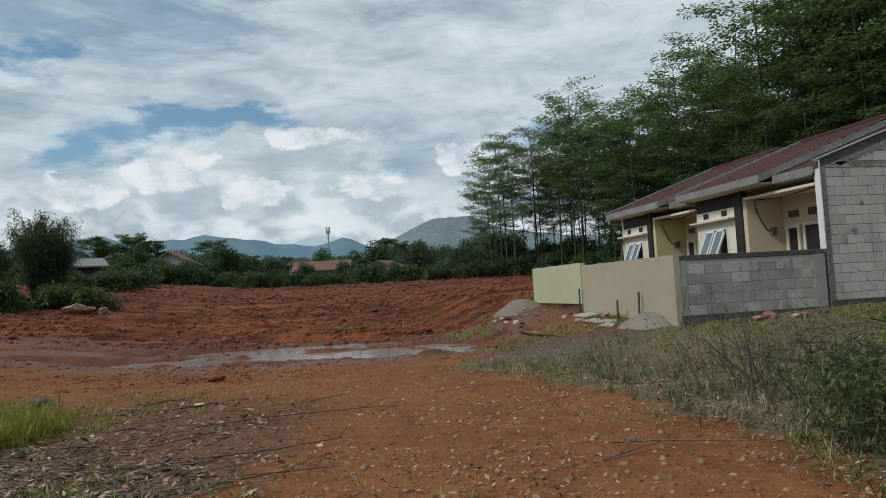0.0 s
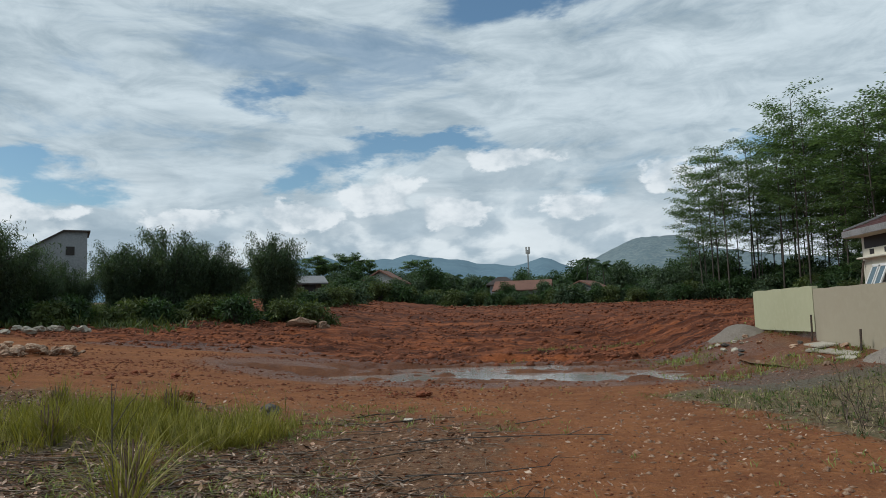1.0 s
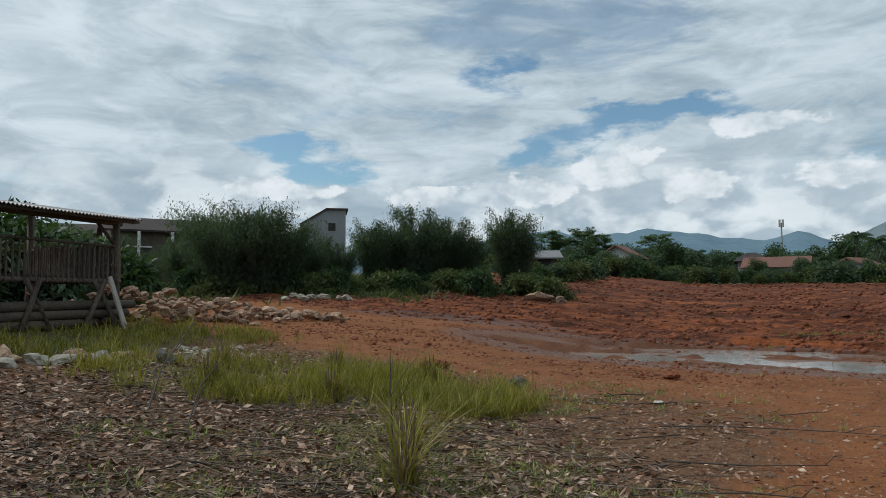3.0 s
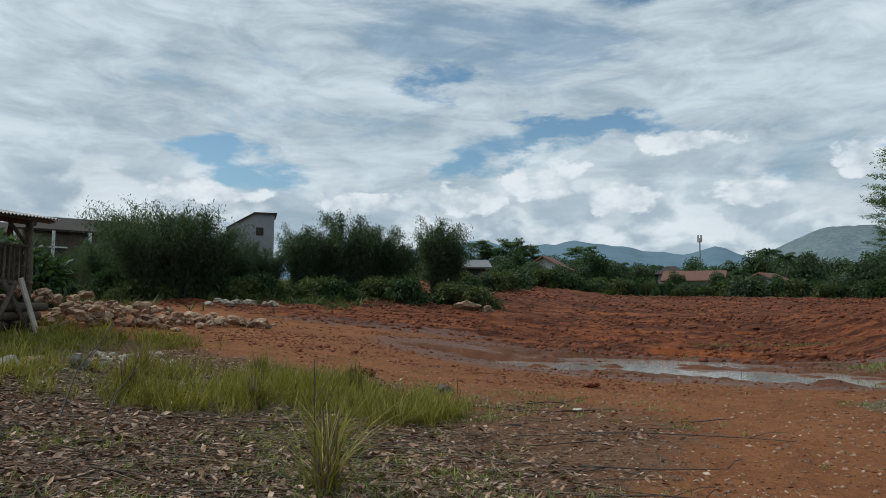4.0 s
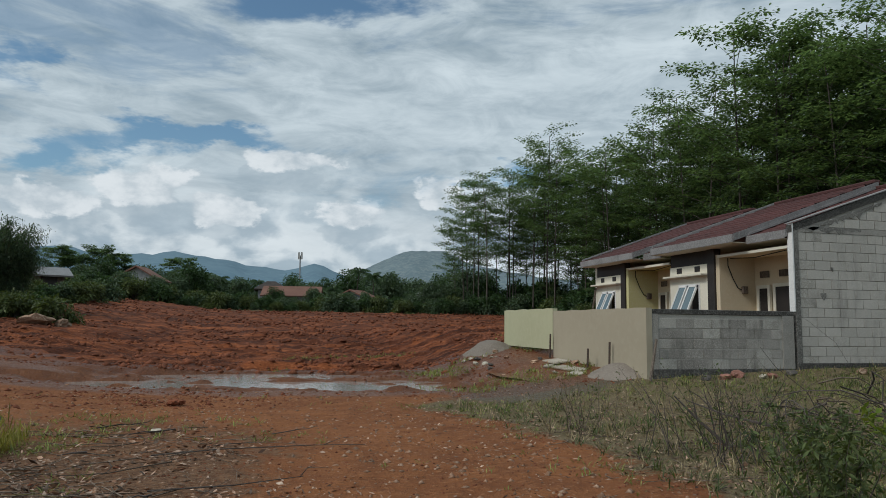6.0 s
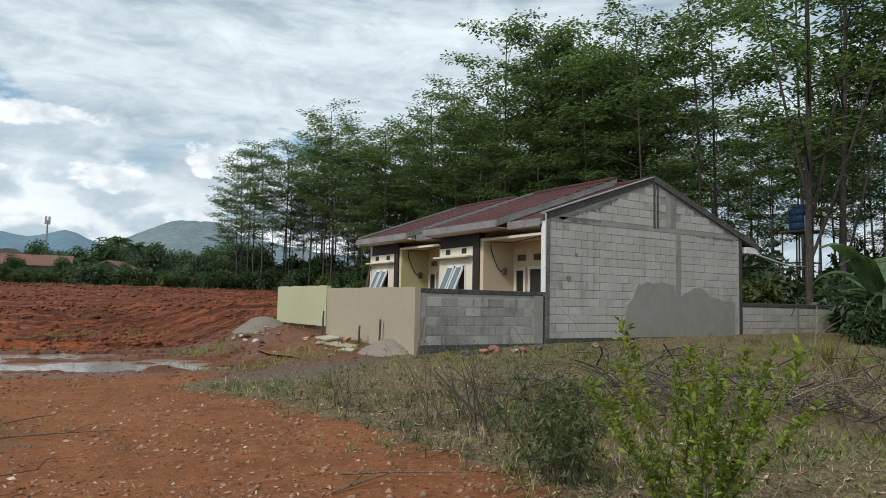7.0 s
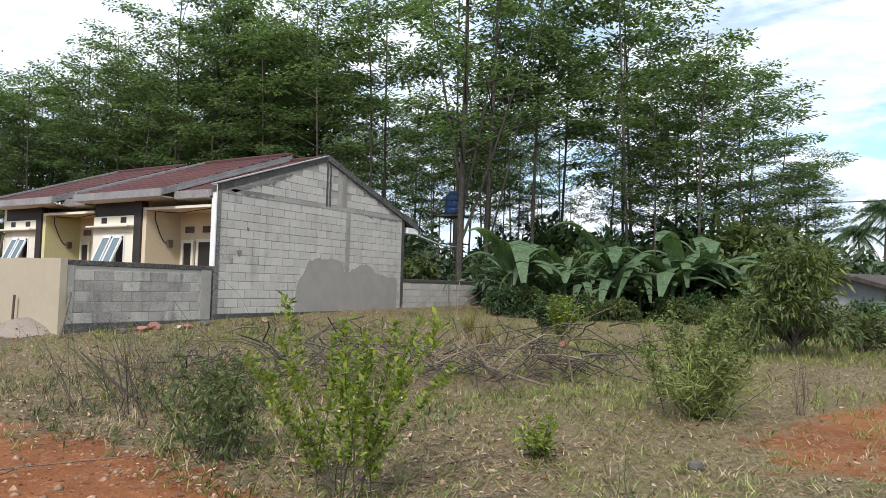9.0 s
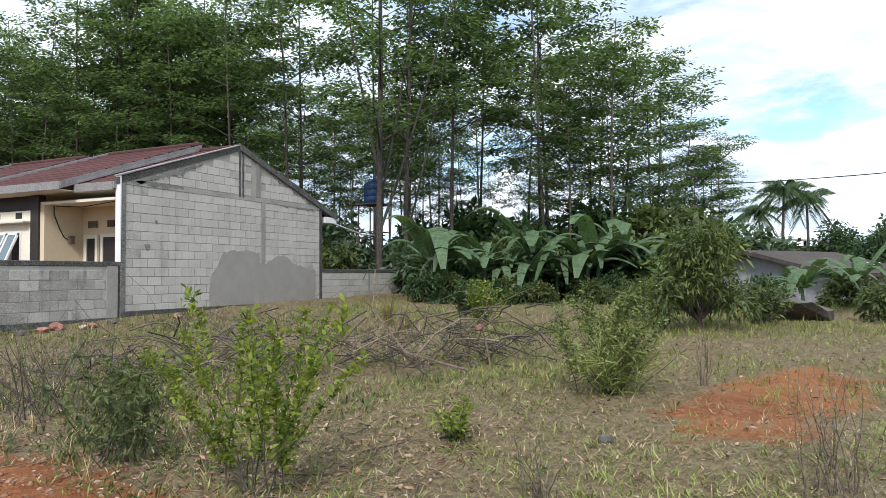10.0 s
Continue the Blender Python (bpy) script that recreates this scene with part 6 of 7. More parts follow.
branch("dead_branch", [gz(4.55, 6.1, 0.02), gz(4.3, 6.3, 0.32), gz(4.1, 6.45, 0.58)], 0.022, "dark broken branch stuck upright in weeds", "twig_dark", 3, 10)
branch("dead_branch", [gz(4.6, 5.4, 0.35), gz(4.35, 5.9, 0.42), gz(4.15, 6.3, 0.55)], 0.016, "dark broken branch leaning in weeds", "twig_dark", 2, 12)
branch("dead_branch", [gz(-6.3, 4.7, 0.02), gz(-6.6, 5.2, 0.4), gz(-6.7, 5.7, 0.75), gz(-6.75, 5.9, 0.85)], 0.012, "dark thin branch standing in the tall grass", "twig_dark", 2, 13)
branch("dead_branch", [gz(-5.6, 4.5, 0.02), gz(-5.9, 5.0, 0.3), gz(-6.0, 5.4, 0.5)], 0.010, "dark thin branch standing in the tall grass", "twig_dark", 2, 14)
branch("dead_branch", [gz(-3.35, 4.35, 0.02), gz(-3.4, 4.4, 0.5), gz(-3.42, 4.42, 0.95)], 0.008, "single dry upright weed stalk", "twig_dark", 4, 15)
# curved pale stalks rising from the brush pile
branch("dead_branch", [gz(7.5, 2.3, 0.1), gz(7.0, 2.9, 0.35), gz(6.9, 3.3, 0.85), gz(7.3, 3.5, 1.35)], 0.016, "curved pale branch rising from brushwood", "twig", 2, 16)
branch("dead_branch", [gz(8.2, 2.3, 0.02), gz(8.15, 2.35, 0.35), gz(8.1, 2.4, 0.62)], 0.018, "pale cut branch standing in weeds", "twig", 2, 17)
rock(8.1, 2.4, 0.13, "brick_red", "orange-brown cut wood end in the weeds", name="cut_stump", lift=0.5, category="stump")

# brushwood heap in the grass
g = np.random.default_rng(77)
n = 330
u = g.random(n)
cx, cy = 6.2 + 2.9 * u + g.normal(0, 0.55, n), 6.6 - 4.6 * u + g.normal(0, 0.45, n)
cz = height(cx, cy) + g.uniform(0.02, 0.28, n)
a = g.random(n) * 2 * np.pi
L = 0.35 + 1.7 * g.random(n) ** 1.6
s = np.linspace(-0.5, 0.5, 6)
q = np.zeros((n, 6, 3))
q[:, :, 0] = cx[:, None] + np.cos(a)[:, None] * L[:, None] * s + g.normal(0, 0.05, (n, 6))
q[:, :, 1] = cy[:, None] + np.sin(a)[:, None] * L[:, None] * s + g.normal(0, 0.05, (n, 6))
q[:, :, 2] = cz[:, None] + (g.normal(0.12, 0.5, n) * L)[:, None] * s + (g.uniform(0.02, 0.7, n) * L * 0.5)[:, None] * np.cos(s * 3)[None]
q[:, :, 2] = np.maximum(q[:, :, 2], height(q[:, :, 0], q[:, :, 1]) + 0.01)
thick = g.uniform(0.003, 0.014, n)[:, None] * (1.05 - np.linspace(0, 0.8, 6))[None]
for pick, mat, label in ((slice(0, 220), "twig_dark", "tangled heap of dark cut brushwood"), (slice(220, n), "twig", "pale dry sticks in the brushwood heap")):
    tagged(link("brushwood", mesh_np("brushwood", *rods_np(q[pick], thick[pick], 4), mat)), label, "brushwood", kind="stuff")

# ---- foreground shrubs ----


def leafy_shrub(seed, H, W, stems, leaves, ln, aspect, mat, label, name="shrub", up_leaf=0.6, bark="twig_dark", low=0.18, spread=0.045, foot=0.05):
    """Several stems from one foot, leaves set along them."""
    g = np.random.default_rng(seed)
    s = np.linspace(0, 1, 7)[None, :, None]
    a = g.random(stems) * 2 * np.pi
    out = np.stack([np.cos(a), np.sin(a), 0 * a], 1)[:, None]
    h = g.uniform(0.6, 1.05, stems)[:, None, None] * H
    reach = g.uniform(0.15, 1.0, stems)[:, None, None] * W * 0.5
    path = out * (0.02 + reach * s**1.05) + np.stack([g.normal(0, foot, stems), g.normal(0, foot, stems), 0 * a], 1)[:, None] * W + np.array([0, 0, 1.0]) * h * s + g.normal(0, 0.012, (stems, 7, 3)) * (s > 0)
    tv, tf = rods_np(path, 0.006 * (1 - 0.75 * s[..., 0]) * np.ones((stems, 1)), 5)
    per = leaves // stems
    u = low + (1 - low) * g.random((stems, per)) ** 0.8
    f = u * 6
    lo = np.minimum(f.astype(int), 5)
    w = (f - lo)[..., None]
    i = np.arange(stems)[:, None]
    p = (path[i, lo] * (1 - w) + path[i, lo + 1] * w).reshape(-1, 3)
    # side twigs
    tw = np.repeat(g.normal(0, 1, (len(p) // 7 + 1, 3)) * np.array([spread, spread, spread * 0.7]) * W, 7, 0)[: len(p)]
    p = p + tw * g.random((len(p), 1))
    d = unit(np.stack([g.normal(0, 1, len(p)), g.normal(0, 1, len(p)), g.normal(up_leaf, 0.6, len(p))], 1))
    up = unit(g.normal(0, 0.7, p.shape) + np.array([0, 0, 1.0]))
    L = g.uniform(0.6, 1.3, len(p)) * ln
    me = [mesh_np("branchwork", tv, tf, bark, True), mesh_np("foliage", *blades_np(p, d, L, L * aspect, g.uniform(0, 0.4, len(p)), up), mat)]
    return thing_of(name, me, label, "shrub")


def set_at(ob, x, y, turn=0.0, size=1.0):
    ob.matrix_basis = pose(x, y, on_ground(x, y) - 0.02, 0, 0, turn)
    ob.scale = (size, size, size)
    return ob


set_at(leafy_shrub(301, 1.34, 1.8, 15, 3300, 0.064, 0.40, "leaf_young", "bright yellow-green young shrub in short grass", up_leaf=1.0, low=0.22, spread=0.026), 3.3, 2.05)
set_at(leafy_shrub(302, 0.75, 1.15, 18, 1500, 0.07, 0.30, "leaf_shrub", "dull green drooping shrub at the track edge", up_leaf=-0.4, foot=0.12), 3.6, 3.55)
set_at(leafy_shrub(303, 0.65, 1.2, 20, 1300, 0.07, 0.32, "leaf_shrub", "low olive green shrub in dry grass", foot=0.15), 4.9, 4.9)
set_at(leafy_shrub(304, 0.95, 1.5, 46, 420, 0.05, 0.35, "leaf_shrub", "half-dead brown weed clump with bare stems", bark="twig_dark", foot=0.30), 4.35, 5.75)
set_at(leafy_shrub(305, 0.8, 0.9, 26, 260, 0.05, 0.3, "leaf_shrub", "dry spindly weed clump beside the mud", bark="twig", foot=0.25), 3.6, 7.9)
set_at(leafy_shrub(306, 0.7, 0.8, 26, 220, 0.05, 0.3, "leaf_shrub", "dry spindly weed clump in thin grass", bark="twig", foot=0.25), 5.6, 7.2)
set_at(leafy_shrub(307, 1.15, 1.5, 26, 5200, 0.055, 0.40, "leaf_mango", "round green shrub with small yellow flowers"), 7.35, 0.62)
set_at(leafy_shrub(308, 0.7, 1.5, 26, 1600, 0.20, 0.06, "grass_mixed", "arching coarse grass under a shrub", "grass_tuft", low=0.02), 7.15, 0.45)
set_at(leafy_shrub(309, 0.35, 0.5, 14, 320, 0.07, 0.4, "leaf_young", "small fresh green weed in dry grass", "weed"), 4.9, 1.3)
set_at(leafy_shrub(310, 0.45, 0.35, 16, 60, 0.05, 0.3, "leaf_shrub", "thin upright brown weed stalks", "weed", bark="twig", foot=0.20), 3.85, 0.25)
set_at(leafy_shrub(311, 0.8, 0.6, 24, 120, 0.05, 0.25, "leaf_shrub", "tall dry brown weed stalks", "weed", bark="twig", foot=0.20), 4.6, -1.45)
set_at(leafy_shrub(312, 0.75, 0.35, 9, 50, 0.05, 0.3, "leaf_shrub", "thin upright brown weed on red soil", "weed", bark="twig"), 7.9, -0.35)
set_at(leafy_shrub(313, 0.9, 0.9, 40, 1500, 0.11, 0.3, "leaf_mid", "leafy green weeds before the banana plants"), 15.0, 5.6)
set_at(leafy_shrub(314, 0.9, 1.2, 40, 1500, 0.11, 0.3, "leaf_young", "fresh green weeds beyond the brushwood"), 13.0, 4.4)
set_at(leafy_shrub(315, 0.8, 1.4, 40, 1500, 0.12, 0.3, "leaf_shrub", "green weeds beside the mango tree"), 14.8, -0.8)
set_at(leafy_shrub(316, 0.9, 1.6, 40, 1500, 0.12, 0.3, "leaf_shrub", "green weeds under the mango tree"), 15.4, 1.8)


def tuft(seed, x, y, n, ln, spread, label):
    g = np.random.default_rng(seed)
    b = np.column_stack([g.normal(0, 0.05, (n, 2)), np.zeros(n)])
    a = g.random(n) * 2 * np.pi
    lean = g.uniform(0.1, spread, n)
    s = np.linspace(0, 1, 6)
    L = g.uniform(0.5, 1.1, n) * ln
    d = np.stack([np.cos(a), np.sin(a)], 1)
    q = np.zeros((n, 6, 3))
    q[:, :, :2] = b[:, None, :2] + d[:, None] * (lean * L)[:, None, None] * (s**1.7)[None, :, None]
    q[:, :, 2] = (L * 0.92)[:, None] * (s - 0.30 * lean[:, None] * s**2.5)
    side = np.stack([-d[:, 1], d[:, 0], 0 * a], 1)[:, None] * (0.0075 * (1.05 - s))[None, :, None]
    v = np.stack([q - side, q + side], 2).reshape(-1, 3)
    k = (np.arange(n)[:, None] * 12 + np.arange(5)[None] * 2).ravel()
    f = np.stack([k, k + 1, k + 3, k + 2], 1)
    bm = bmesh.new()
    for j in range(12):
        aa = j * 2.4
        tube(bm, [(0.05 * math.cos(aa), 0.05 * math.sin(aa), -0.03), (0.09 * math.cos(aa), 0.09 * math.sin(aa), 0.26 + 0.02 * j)], [0.014, 0.006], 5)
    root = tagged(empty("grass_tuft"), label, "grass")
    part("stalk", bm, "bark_red", root, "reddish stalk bases")
    half = len(f) * 5 // 6 // 5 * 5
    link("blade_fan", mesh_np("blade_fan", v, f[:half], "grass"), root)
    link("blade_fan", mesh_np("blade_fan", v, f[half:], "grass_dry"), root, "withered straw-coloured blades")
    set_at(root, x, y)


tuft(401, -3.05, 3.95, 95, 1.08, 1.9, "large green grass tuft with reddish stalk bases")
for k, (x, y, l) in enumerate(((-3.6, 5.1, 0.6), (-4.9, 8.6, 0.7), (-6.8, 6.2, 0.7), (-6.2, 8.2, 0.7), (-7.6, 7.4, 0.65), (-5.3, 6.6, 0.6), (12.3, 6.2, 0.8), (11.2, 5.2, 0.6))):
    tuft(410 + k, x, y, 110, l, 0.8, "green grass tuft in the swathe")

# ---- the bamboo hut ----
hut = tagged(empty("hut"), "open bamboo hut on posts with rusty corrugated roof", "hut")


def rod(name, pts, r, mat, parent, label="", n=7):
    bm = bmesh.new()
    tube(bm, pts, r, n)
    return part(name, bm, mat, parent, label, True)


HX, HB = -12.4, -14.9
HY = (9.85, 7.3, 4.8)
for y in HY:
    for x, top in ((HX, 2.98), (HB, 3.36)):
        rod("post", [(x, y, on_ground(x, y) - 0.15), (x + 0.02, y + 0.02, 2.0), (x, y, top)], [0.085, 0.075, 0.07], "wood", hut)
for x, z in ((HX, 2.98), (HB, 3.36)):
    rod("beam", [(x, HY[0] + 0.12, z), (x, HY[1], z + 0.02), (x, HY[2] - 0.35, z)], 0.06, "wood", hut)
for y in HY:
    rod("rafter", [(HX + 0.5, y, 2.98), (HB - 0.4, y, 3.48)], 0.045, "wood", hut)
    rod("brace", [(HX, y, 2.5), (HX, y - 0.45 if y > 5 else y + 0.45, 2.95)], 0.035, "wood", hut)
FLOOR = 1.86
for y in HY:
    rod("floor_beam", [(HX + 0.1, y, FLOOR - 0.06), (HB - 0.1, y, FLOOR - 0.04)], 0.05, "wood", hut)
rod("floor_beam", [(HX + 0.02, HY[0] + 0.1, FLOOR - 0.06), (HX + 0.02, HY[2] - 0.1, FLOOR - 0.06)], 0.055, "wood", hut)
part("floor_deck", box(bmesh.new(), HB, HX, HY[2], HY[0], FLOOR, FLOOR + 0.03), "wood", hut, "split bamboo floor")
# railing slats on the front and the end
for y0, y1, x0, x1 in ((HY[2], HY[0] - 0.12, HX + 0.06, HX + 0.06), (HY[0] - 0.05, HY[0] - 0.05, HB, HX - 0.1)):
    n = 44 if x0 == x1 else 34
    for k in range(n + 1):
        u = k / n
        x, y = x0 + (x1 - x0) * u, y0 + (y1 - y0) * u
        hgt = 2.52 + 0.05 * math.sin(k * 2.7)
        bm = bmesh.new()
        tube(bm, [(x, y, FLOOR - 0.1), (x + 0.01 * math.sin(k), y + 0.015 * math.cos(k * 1.7), hgt)], 0.022, 5)
        part("slat", bm, "wood", hut)
rod("rail", [(HX + 0.09, HY[2], 2.5), (HX + 0.09, HY[1], 2.53), (HX + 0.09, HY[0] - 0.1, 2.5)], 0.028, "wood", hut)
rod("rail", [(HB, HY[0] - 0.02, 2.5), (HX, HY[0] - 0.02, 2.5)], 0.028, "wood", hut)
# corrugated roof
cols = np.arange(HY[2] - 0.7, HY[0] + 0.12, 0.019)
wave = 0.016 * np.sin(cols / 0.076 * 2 * np.pi)
top_pts, m = [], len(cols)
for u in np.linspace(0, 1, 5):
    top_pts.append(np.stack([np.full(m, HX + 0.62 + (HB - HX - 1.2) * u), cols, 3.03 + 0.56 * u + wave + 0.015 * np.sin(cols * 1.3)], 1))
tp = np.concatenate(top_pts)
i = np.arange(m - 1)
ff = np.concatenate([np.stack([k * m + i, k * m + i + 1, (k + 1) * m + i + 1, (k + 1) * m + i], 1) for k in range(4)])
link("roof_sheet", mesh_np("roof_sheet", np.concatenate([tp, tp - np.array([0, 0, 0.012])]), np.concatenate([ff, ff[:, ::-1] + len(tp), np.stack([i, i + 1, len(tp) + i + 1, len(tp) + i], 1)]), "zinc", True), hut, "rust-streaked corrugated sheet")
rod("batten", [(HX + 0.5, HY[2] - 0.6, 2.985), (HX + 0.5, HY[0] + 0.10, 2.985)], 0.03, "wood", hut)
# props under the floor
for y, x, dy, dx in ((9.7, HX + 0.35, -0.4, -0.5), (8.9, HX + 0.25, 0.55, -0.1), (8.3, HX + 0.2, -0.55, 0.0), (7.6, HX + 0.3, 0.4, -0.1), (6.6, HX + 0.2, 0.5, 0.0), (5.7, HX + 0.2, -0.5, 0.0)):
    rod("prop", [(x, y, on_ground(x, y) - 0.05), (x + dx * 0.6, y + dy, FLOOR - 0.05)], [0.055, 0.045], "wood", hut)
ob = part("board", box(bmesh.new(), -0.02, 0.02, -0.07, 0.07, 0, 1.12, 0.005), "wood_pale")
ob.matrix_basis = pose(-11.95, 9.75, on_ground(-11.95, 9.75) - 0.03, 14, -12, 20)
tagged(ob, "pale plank leaning on the hut", "plank")
rl = random.Random(9)
for k in range(9):
    y0, x0 = 6.0 + 0.25 * (k % 3), HX - 0.2 - 0.22 * (k % 4)
    z = on_ground(HX, 8) + 0.10 + 0.17 * (k // 4)
    bm = bmesh.new()
    tube(bm, [(x0 + 0.3, y0 - 1.2 + rl.uniform(-0.3, 0.3), z - 0.08), (x0 + 0.35, y0 + 1.5, z), (x0 + rl.uniform(0.2, 0.5), y0 + 3.6 + rl.uniform(-0.4, 0.4), z + 0.02)], [0.10, 0.095, 0.085], 8)
    tagged(part("log", bm, "log", None, "", True), "dark weathered log stacked under the hut", "log", "logs under the hut")

# ---- water tank on its stand ----
tower = tagged(empty("water_tank"), "dark blue plastic water tank on a steel stand", "water tank")
TX, TY, TZ = 26.75, 15.2, 4.68
prof = [(0.0, 0.0), (0.43, 0.0), (0.46, 0.05), (0.46, 0.28), (0.445, 0.30), (0.46, 0.32), (0.46, 0.58), (0.445, 0.60), (0.46, 0.62), (0.46, 0.82), (0.40, 0.92), (0.17, 0.97), (0.17, 1.03), (0.0, 1.04)]
seg = 28
v = np.array([(TX + r * math.cos(2 * math.pi * k / seg), TY + r * math.sin(2 * math.pi * k / seg), TZ + z) for r, z in prof for k in range(seg)])
f = np.array([(j * seg + k, j * seg + (k + 1) % seg, (j + 1) * seg + (k + 1) % seg, (j + 1) * seg + k) for j in range(len(prof) - 1) for k in range(seg)])
link("tank", mesh_np("tank", v, f, "tank_blue", True), tower)
part("platform", box(bmesh.new(), TX - 0.6, TX + 0.6, TY - 0.6, TY + 0.6, TZ - 0.08, TZ - 0.004, 0.01), "steel", tower)
for dx in (-0.52, 0.52):
    for dy in (-0.52, 0.52):
        bm = bmesh.new()
        tube(bm, [(TX + dx, TY + dy, on_ground(TX, TY) - 0.1), (TX + dx * 0.95, TY + dy * 0.95, TZ - 0.08)], 0.035, 6)
        part("leg", bm, "steel", tower)
for z in (2.0, 3.4):
    for a, b in (((-1, -1), (1, -1)), ((1, -1), (1, 1)), ((1, 1), (-1, 1)), ((-1, 1), (-1, -1))):
        bm = bmesh.new()
        tube(bm, [(TX + a[0] * 0.5, TY + a[1] * 0.5, z), (TX + b[0] * 0.5, TY + b[1] * 0.5, z)], 0.02, 5)
        part("brace", bm, "steel", tower)
pipe = tagged(empty("water_pipe"), "white plastic pipe from the tank to the house", "pipe")
rod("pipe", [(26.05, 14.6, 5.2), (26.0, 14.55, 3.6), (26.0, 14.55, 0.8)], 0.035, "pipe_white", pipe)
rod("pipe", [(26.0, 14.55, 3.2), (23.8, 13.9, 3.1), (21.8, 13.2, 3.15), (19.8, 12.6, 3.25), (18.2, 12.1, 3.5)], 0.03, "pipe_white", pipe)

# ---- village beyond the field ----


def small_house(az, r, wide, deep, eave, ridge, wall, roof, label, turn=0.0, hip=False, name="house", base=None):
    """A plain village house: walls with openings and a pitched roof, facing the field. Heights are above the datum."""
    x, y = spot(az, r)
    z0 = on_ground(x, y) - 0.3 if base is None else base
    root = tagged(empty(name), label, "house")
    root.matrix_basis = pose(x, y, 0, 0, 0, az + turn)
    w, d = wide / 2, deep / 2
    part("wall", box(bmesh.new(), -w, w, -d, d, z0, eave), wall, root)
    bm = bmesh.new()
    o = 0.45
    e = eave - 0.1
    if hip:
        top = [(-w * 0.35, 0, ridge), (w * 0.35, 0, ridge)]
        slab(bm, [(-w - o, -d - o, e), (w + o, -d - o, e), top[1], top[0]], 0.12)
        slab(bm, [(w + o, d + o, e), (-w - o, d + o, e), top[0], top[1]], 0.12)
        slab(bm, [(-w - o, d + o, e), (-w - o, -d - o, e), top[0]], 0.12)
        slab(bm, [(w + o, -d - o, e), (w + o, d + o, e), top[1]], 0.12)
    else:
        slab(bm, [(-w - o, -d - o, e), (w + o, -d - o, e), (w + o, 0, ridge), (-w - o, 0, ridge)], 0.12)
        slab(bm, [(w + o, d + o, e), (-w - o, d + o, e), (-w - o, 0, ridge), (w + o, 0, ridge)], 0.12)
        for sx in (-w, w):
            b2 = bmesh.new()
            vs = [b2.verts.new(p) for p in ((sx, -d, eave - 0.02), (sx, d, eave - 0.02), (sx, 0, ridge - 0.15))]
            b2.faces.new(vs)
            part("gable", b2, wall, root)
    part("roof", bm, roof, root)
    n = max(1, int(wide / 3))
    for k in range(n):
        xc = -w + wide * (k + 0.5) / n
        zc = z0 + (eave - z0) * 0.45
        win = part("window", box(bmesh.new(), xc - 0.5, xc + 0.5, -d - 0.03, -d + 0.02, zc, zc + 0.9), "dark_paint", root)
        part("frame", box(bmesh.new(), xc - 0.58, xc + 0.58, -d - 0.05, -d - 0.032, zc + 0.9, zc + 0.98), "white_trim", win)
    return root


def el(r, e):
    return 1.45 + r * math.tan(radians(e))


# grey two-storey block with a mono-pitch roof
x, y = spot(32.25, 62)
root = tagged(empty("house"), "plain grey two-storey house with sloping flat roof", "house")
root.matrix_basis = pose(x, y, 0, 0, 0, 32.25)
bm = bmesh.new()
prism_y(bm, [(-1.9, 1.5), (1.75, 1.5), (1.75, el(62, 6.83)), (0.1, el(62, 6.83)), (-1.9, el(62, 5.73))], -1.8, 1.8)
part("wall", bm, "far_wall", root)
bm = bmesh.new()
slab(bm, [(-2.1, -2.0, el(62, 5.68)), (0.1, -2.0, el(62, 6.90)), (0.1, 2.0, el(62, 6.90)), (-2.1, 2.0, el(62, 5.68))], 0.12)
slab(bm, [(0.1, -2.0, el(62, 6.92)), (1.95, -2.0, el(62, 6.92)), (1.95, 2.0, el(62, 6.92)), (0.1, 2.0, el(62, 6.92))], 0.12)
part("roof", bm, "roof_dark", root)
part("window", box(bmesh.new(), 0.3, 0.9, -1.83, -1.78, el(62, 5.18), el(62, 5.78)), "dark_paint", root)

# wall takes the dark wood colour to carry the shade under its eave
row = small_house(44.3, 47, 6.4, 5.0, el(47, 4.9), el(47, 5.95), "wood", "roof_dark", "long low house with dark tiled roof and pale veranda posts", 8)
for k in range(5):
    bm = bmesh.new()
    tube(bm, [(-3.6 + 1.8 * k, -3.1, 1.2), (-3.6 + 1.8 * k, -3.1, el(47, 4.65))], 0.09, 6)
    part("veranda_post", bm, "white_trim", row)
small_house(49.0, 55, 7.0, 5.0, el(55, 4.6), el(55, 5.4), "wood", "roof_dark", "low house with dark roof behind the hut", -6)
small_house(14.8, 56, 1.9, 2.4, el(56, 3.15), el(56, 3.7), "wood", "roof_grey", "small hut with pale grey roof among weeds", 10)
small_house(8.6, 74, 2.2, 4.0, el(74, 3.0), el(74, 4.0), "pale_wall", "roof_clay", "white house with brick-red gabled roof", 70)
small_house(-2.6, 74, 5.0, 4.5, el(74, 2.1), el(74, 2.85), "pale_wall", "roof_clay", "low house with red clay tile roof", -5)
small_house(-0.9, 78, 2.6, 3.5, el(78, 2.6), el(78, 3.2), "far_wall", "roof_dark", "small house with dark hipped roof", 0, True)
small_house(-7.6, 73, 2.0, 3.5, el(73, 2.0), el(73, 2.65), "far_wall", "roof_clay", "small house with brown tile roof", 60)
small_house(-13.3, 78, 1.4, 2.0, el(78, 2.2), el(78, 2.55), "far_wall", "roof_grey", "small white hut with pale roof", 0)
small_house(-5.6, 70, 1.8, 2.2, el(70, 1.7), el(70, 1.95), "far_wall", "roof_grey", "small shelter with flat pale roof", 0)
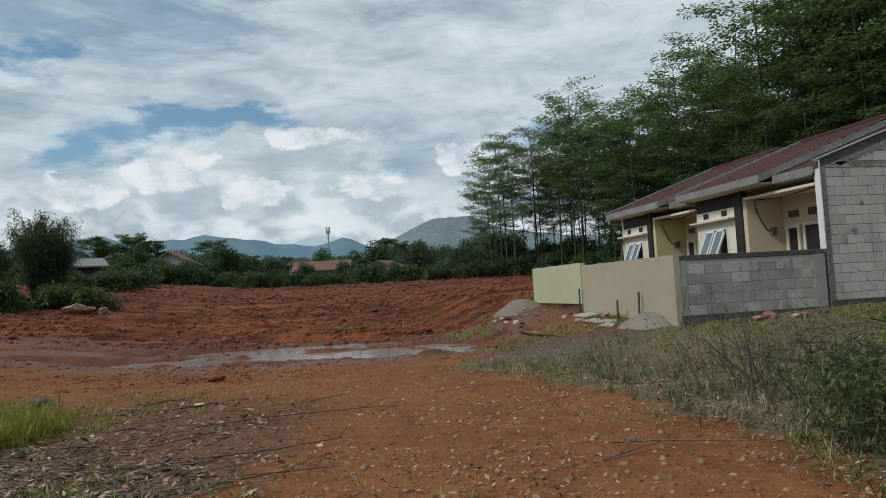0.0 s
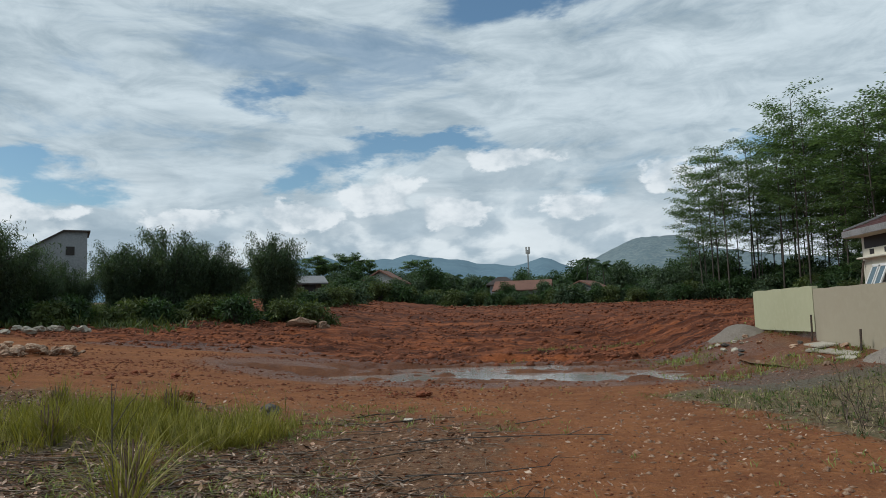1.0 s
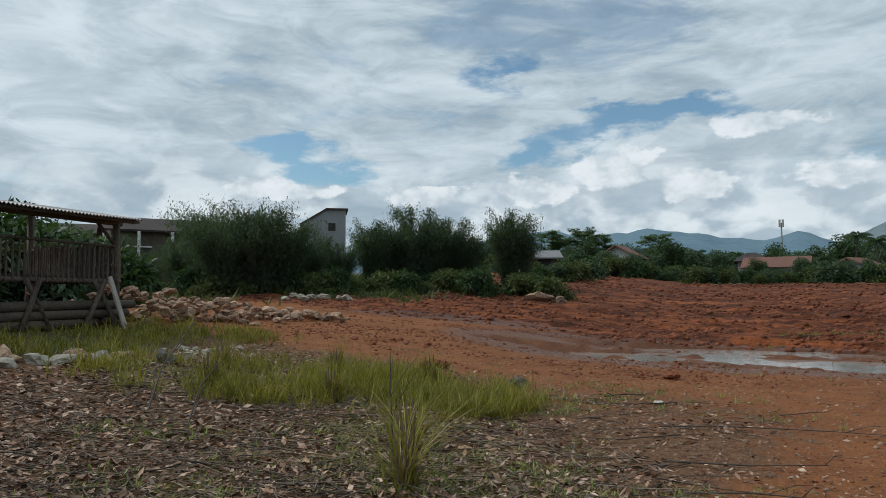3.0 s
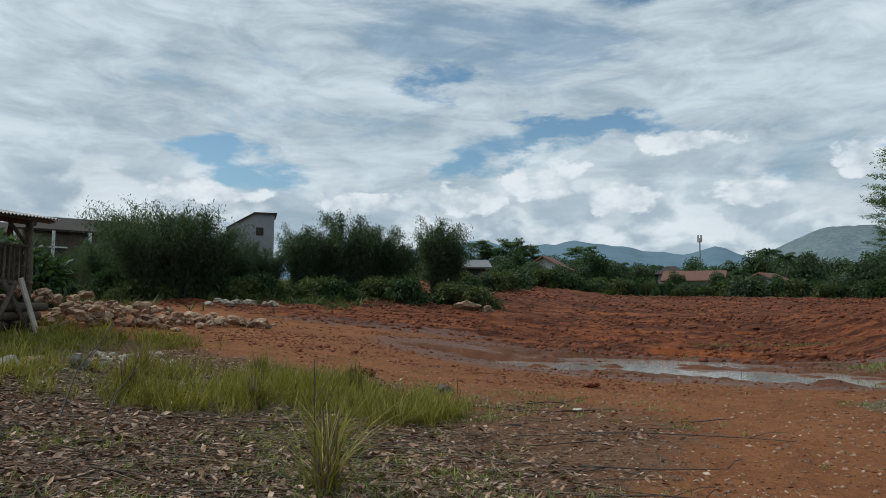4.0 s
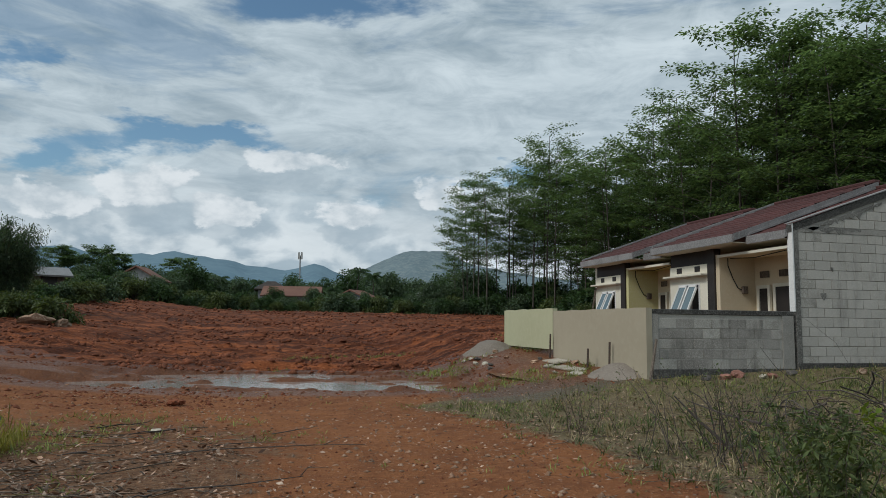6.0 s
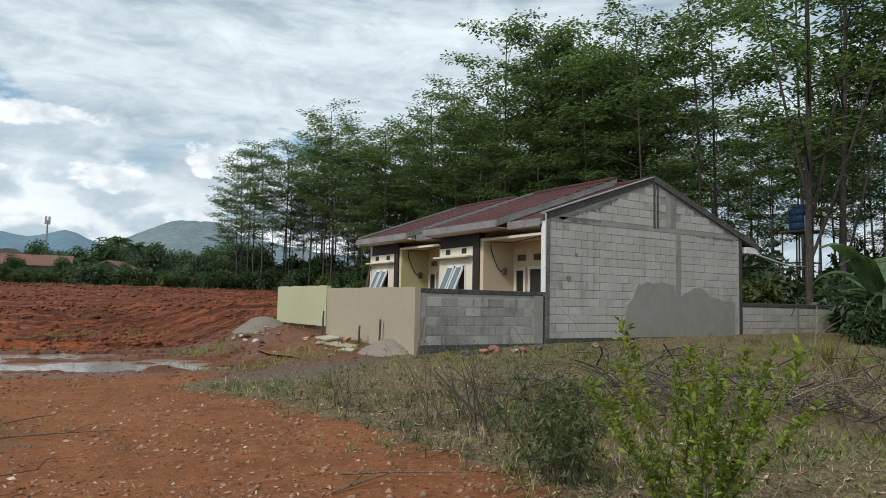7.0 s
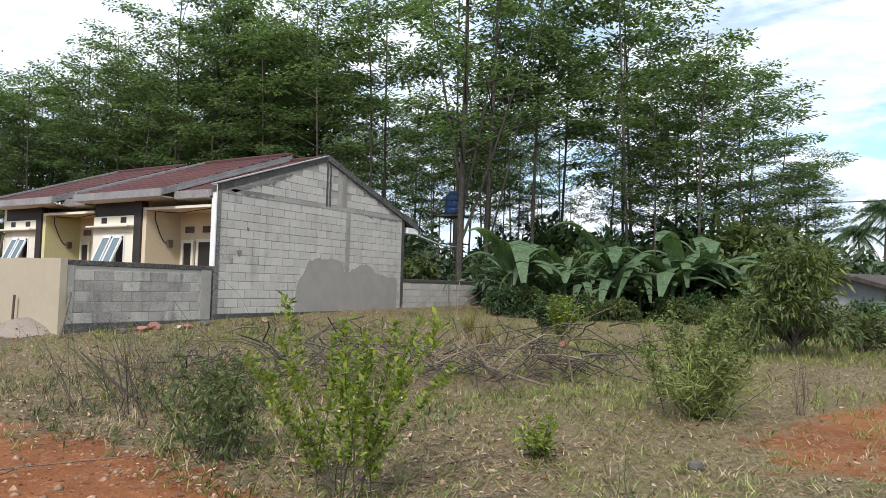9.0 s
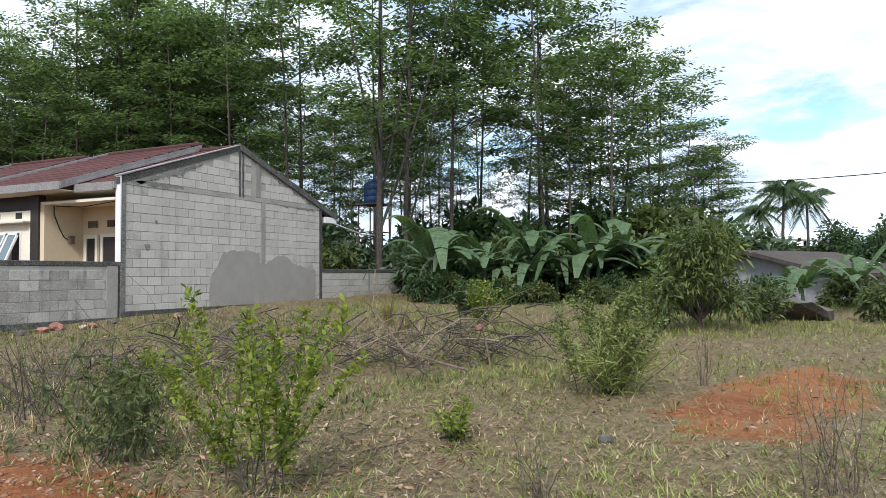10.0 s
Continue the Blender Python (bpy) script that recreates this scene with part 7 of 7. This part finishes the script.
# telecom mast
mx, my = spot(-3.05, 290)
mast = tagged(empty("telecom_mast"), "slim pale lattice telecom mast with antennas", "mast")
mast.matrix_basis = pose(mx, my, 0)
bm = bmesh.new()
tube(bm, [(0, 0, 2), (0, 0, el(290, 5.3))], [0.5, 0.28], 6)
part("pole", bm, "far_wall", mast)
for k in range(6):
    a = k * math.pi / 3
    part("antenna", box(bmesh.new(), 0.75 * math.cos(a) - 0.17, 0.75 * math.cos(a) + 0.17, 0.75 * math.sin(a) - 0.17, 0.75 * math.sin(a) + 0.17, el(290, 5.0), el(290, 5.55)), "pale_wall", mast)

# ---- right: long canopy, shed and cable ----
bx0, by0 = spot(-86.5, 62)
bx1, by1 = spot(-99.0, 96)
canopy = tagged(empty("platform_canopy"), "long pale canopy roof on dark posts, far off", "canopy")
zt, zb = 4.75, 3.85
ax = (Vector((bx1, by1, 0)) - Vector((bx0, by0, 0)))
nrm = Vector((-ax.y, ax.x, 0)).normalized() * 3
P0, P1 = Vector((bx0, by0, 0)), Vector((bx1, by1, 0))
bm = bmesh.new()
slab(bm, [P0 + nrm + Vector((0, 0, zt)), P1 + nrm + Vector((0, 0, zt)), P1 - nrm + Vector((0, 0, zt - 0.5)), P0 - nrm + Vector((0, 0, zt - 0.5))], 0.15)
part("roof", bm, "roof_grey", canopy)
bm = bmesh.new()
slab(bm, [P0 + nrm * 0.3 + Vector((0, 0, zb)), P1 + nrm * 0.3 + Vector((0, 0, zb)), P1 - nrm * 0.3 + Vector((0, 0, zb)), P0 - nrm * 0.3 + Vector((0, 0, zb))], 0.35)
part("girder", bm, "steel", canopy)
for k in range(13):
    p = P0.lerp(P1, k / 12)
    bm = bmesh.new()
    tube(bm, [(p.x, p.y, 0.2), (p.x, p.y, zt - 0.3)], 0.14, 6)
    part("post", bm, "steel", canopy)
small_house(-91.5, 27, 4.6, 5.0, el(27, 0.2), el(27, 1.6), "far_wall", "roof_dark", "low shed with weathered dark roof behind the weeds", 60, base=0.2)
bm = bmesh.new()
ca, cb = spot(-80, 36), spot(-110, 34)
pts = []
for k in range(25):
    u = k / 24
    pts.append((ca[0] + (cb[0] - ca[0]) * u, ca[1] + (cb[1] - ca[1]) * u, 5.75 - 1.2 * 4 * u * (1 - u) * 0.25))
tube(bm, pts, 0.022, 5)
tagged(part("overhead_cable", bm, "cable"), "black overhead cable strung between unseen poles", "cable")
for ex, ey in (ca, cb):
    z = on_ground(ex, ey)
    bm = bmesh.new()
    tube(bm, [(ex, ey, z - 0.2), (ex, ey, 5.85)], [0.11, 0.08], 8)
    tagged(part("utility_pole", bm, "concrete"), "slim concrete utility pole holding a cable", "pole")

# drop patterns that were never set out
for src in SOURCES:
    if src.location.length < 0.01:
        for ob in (*src.children_recursive, src):
            bpy.data.objects.remove(ob)
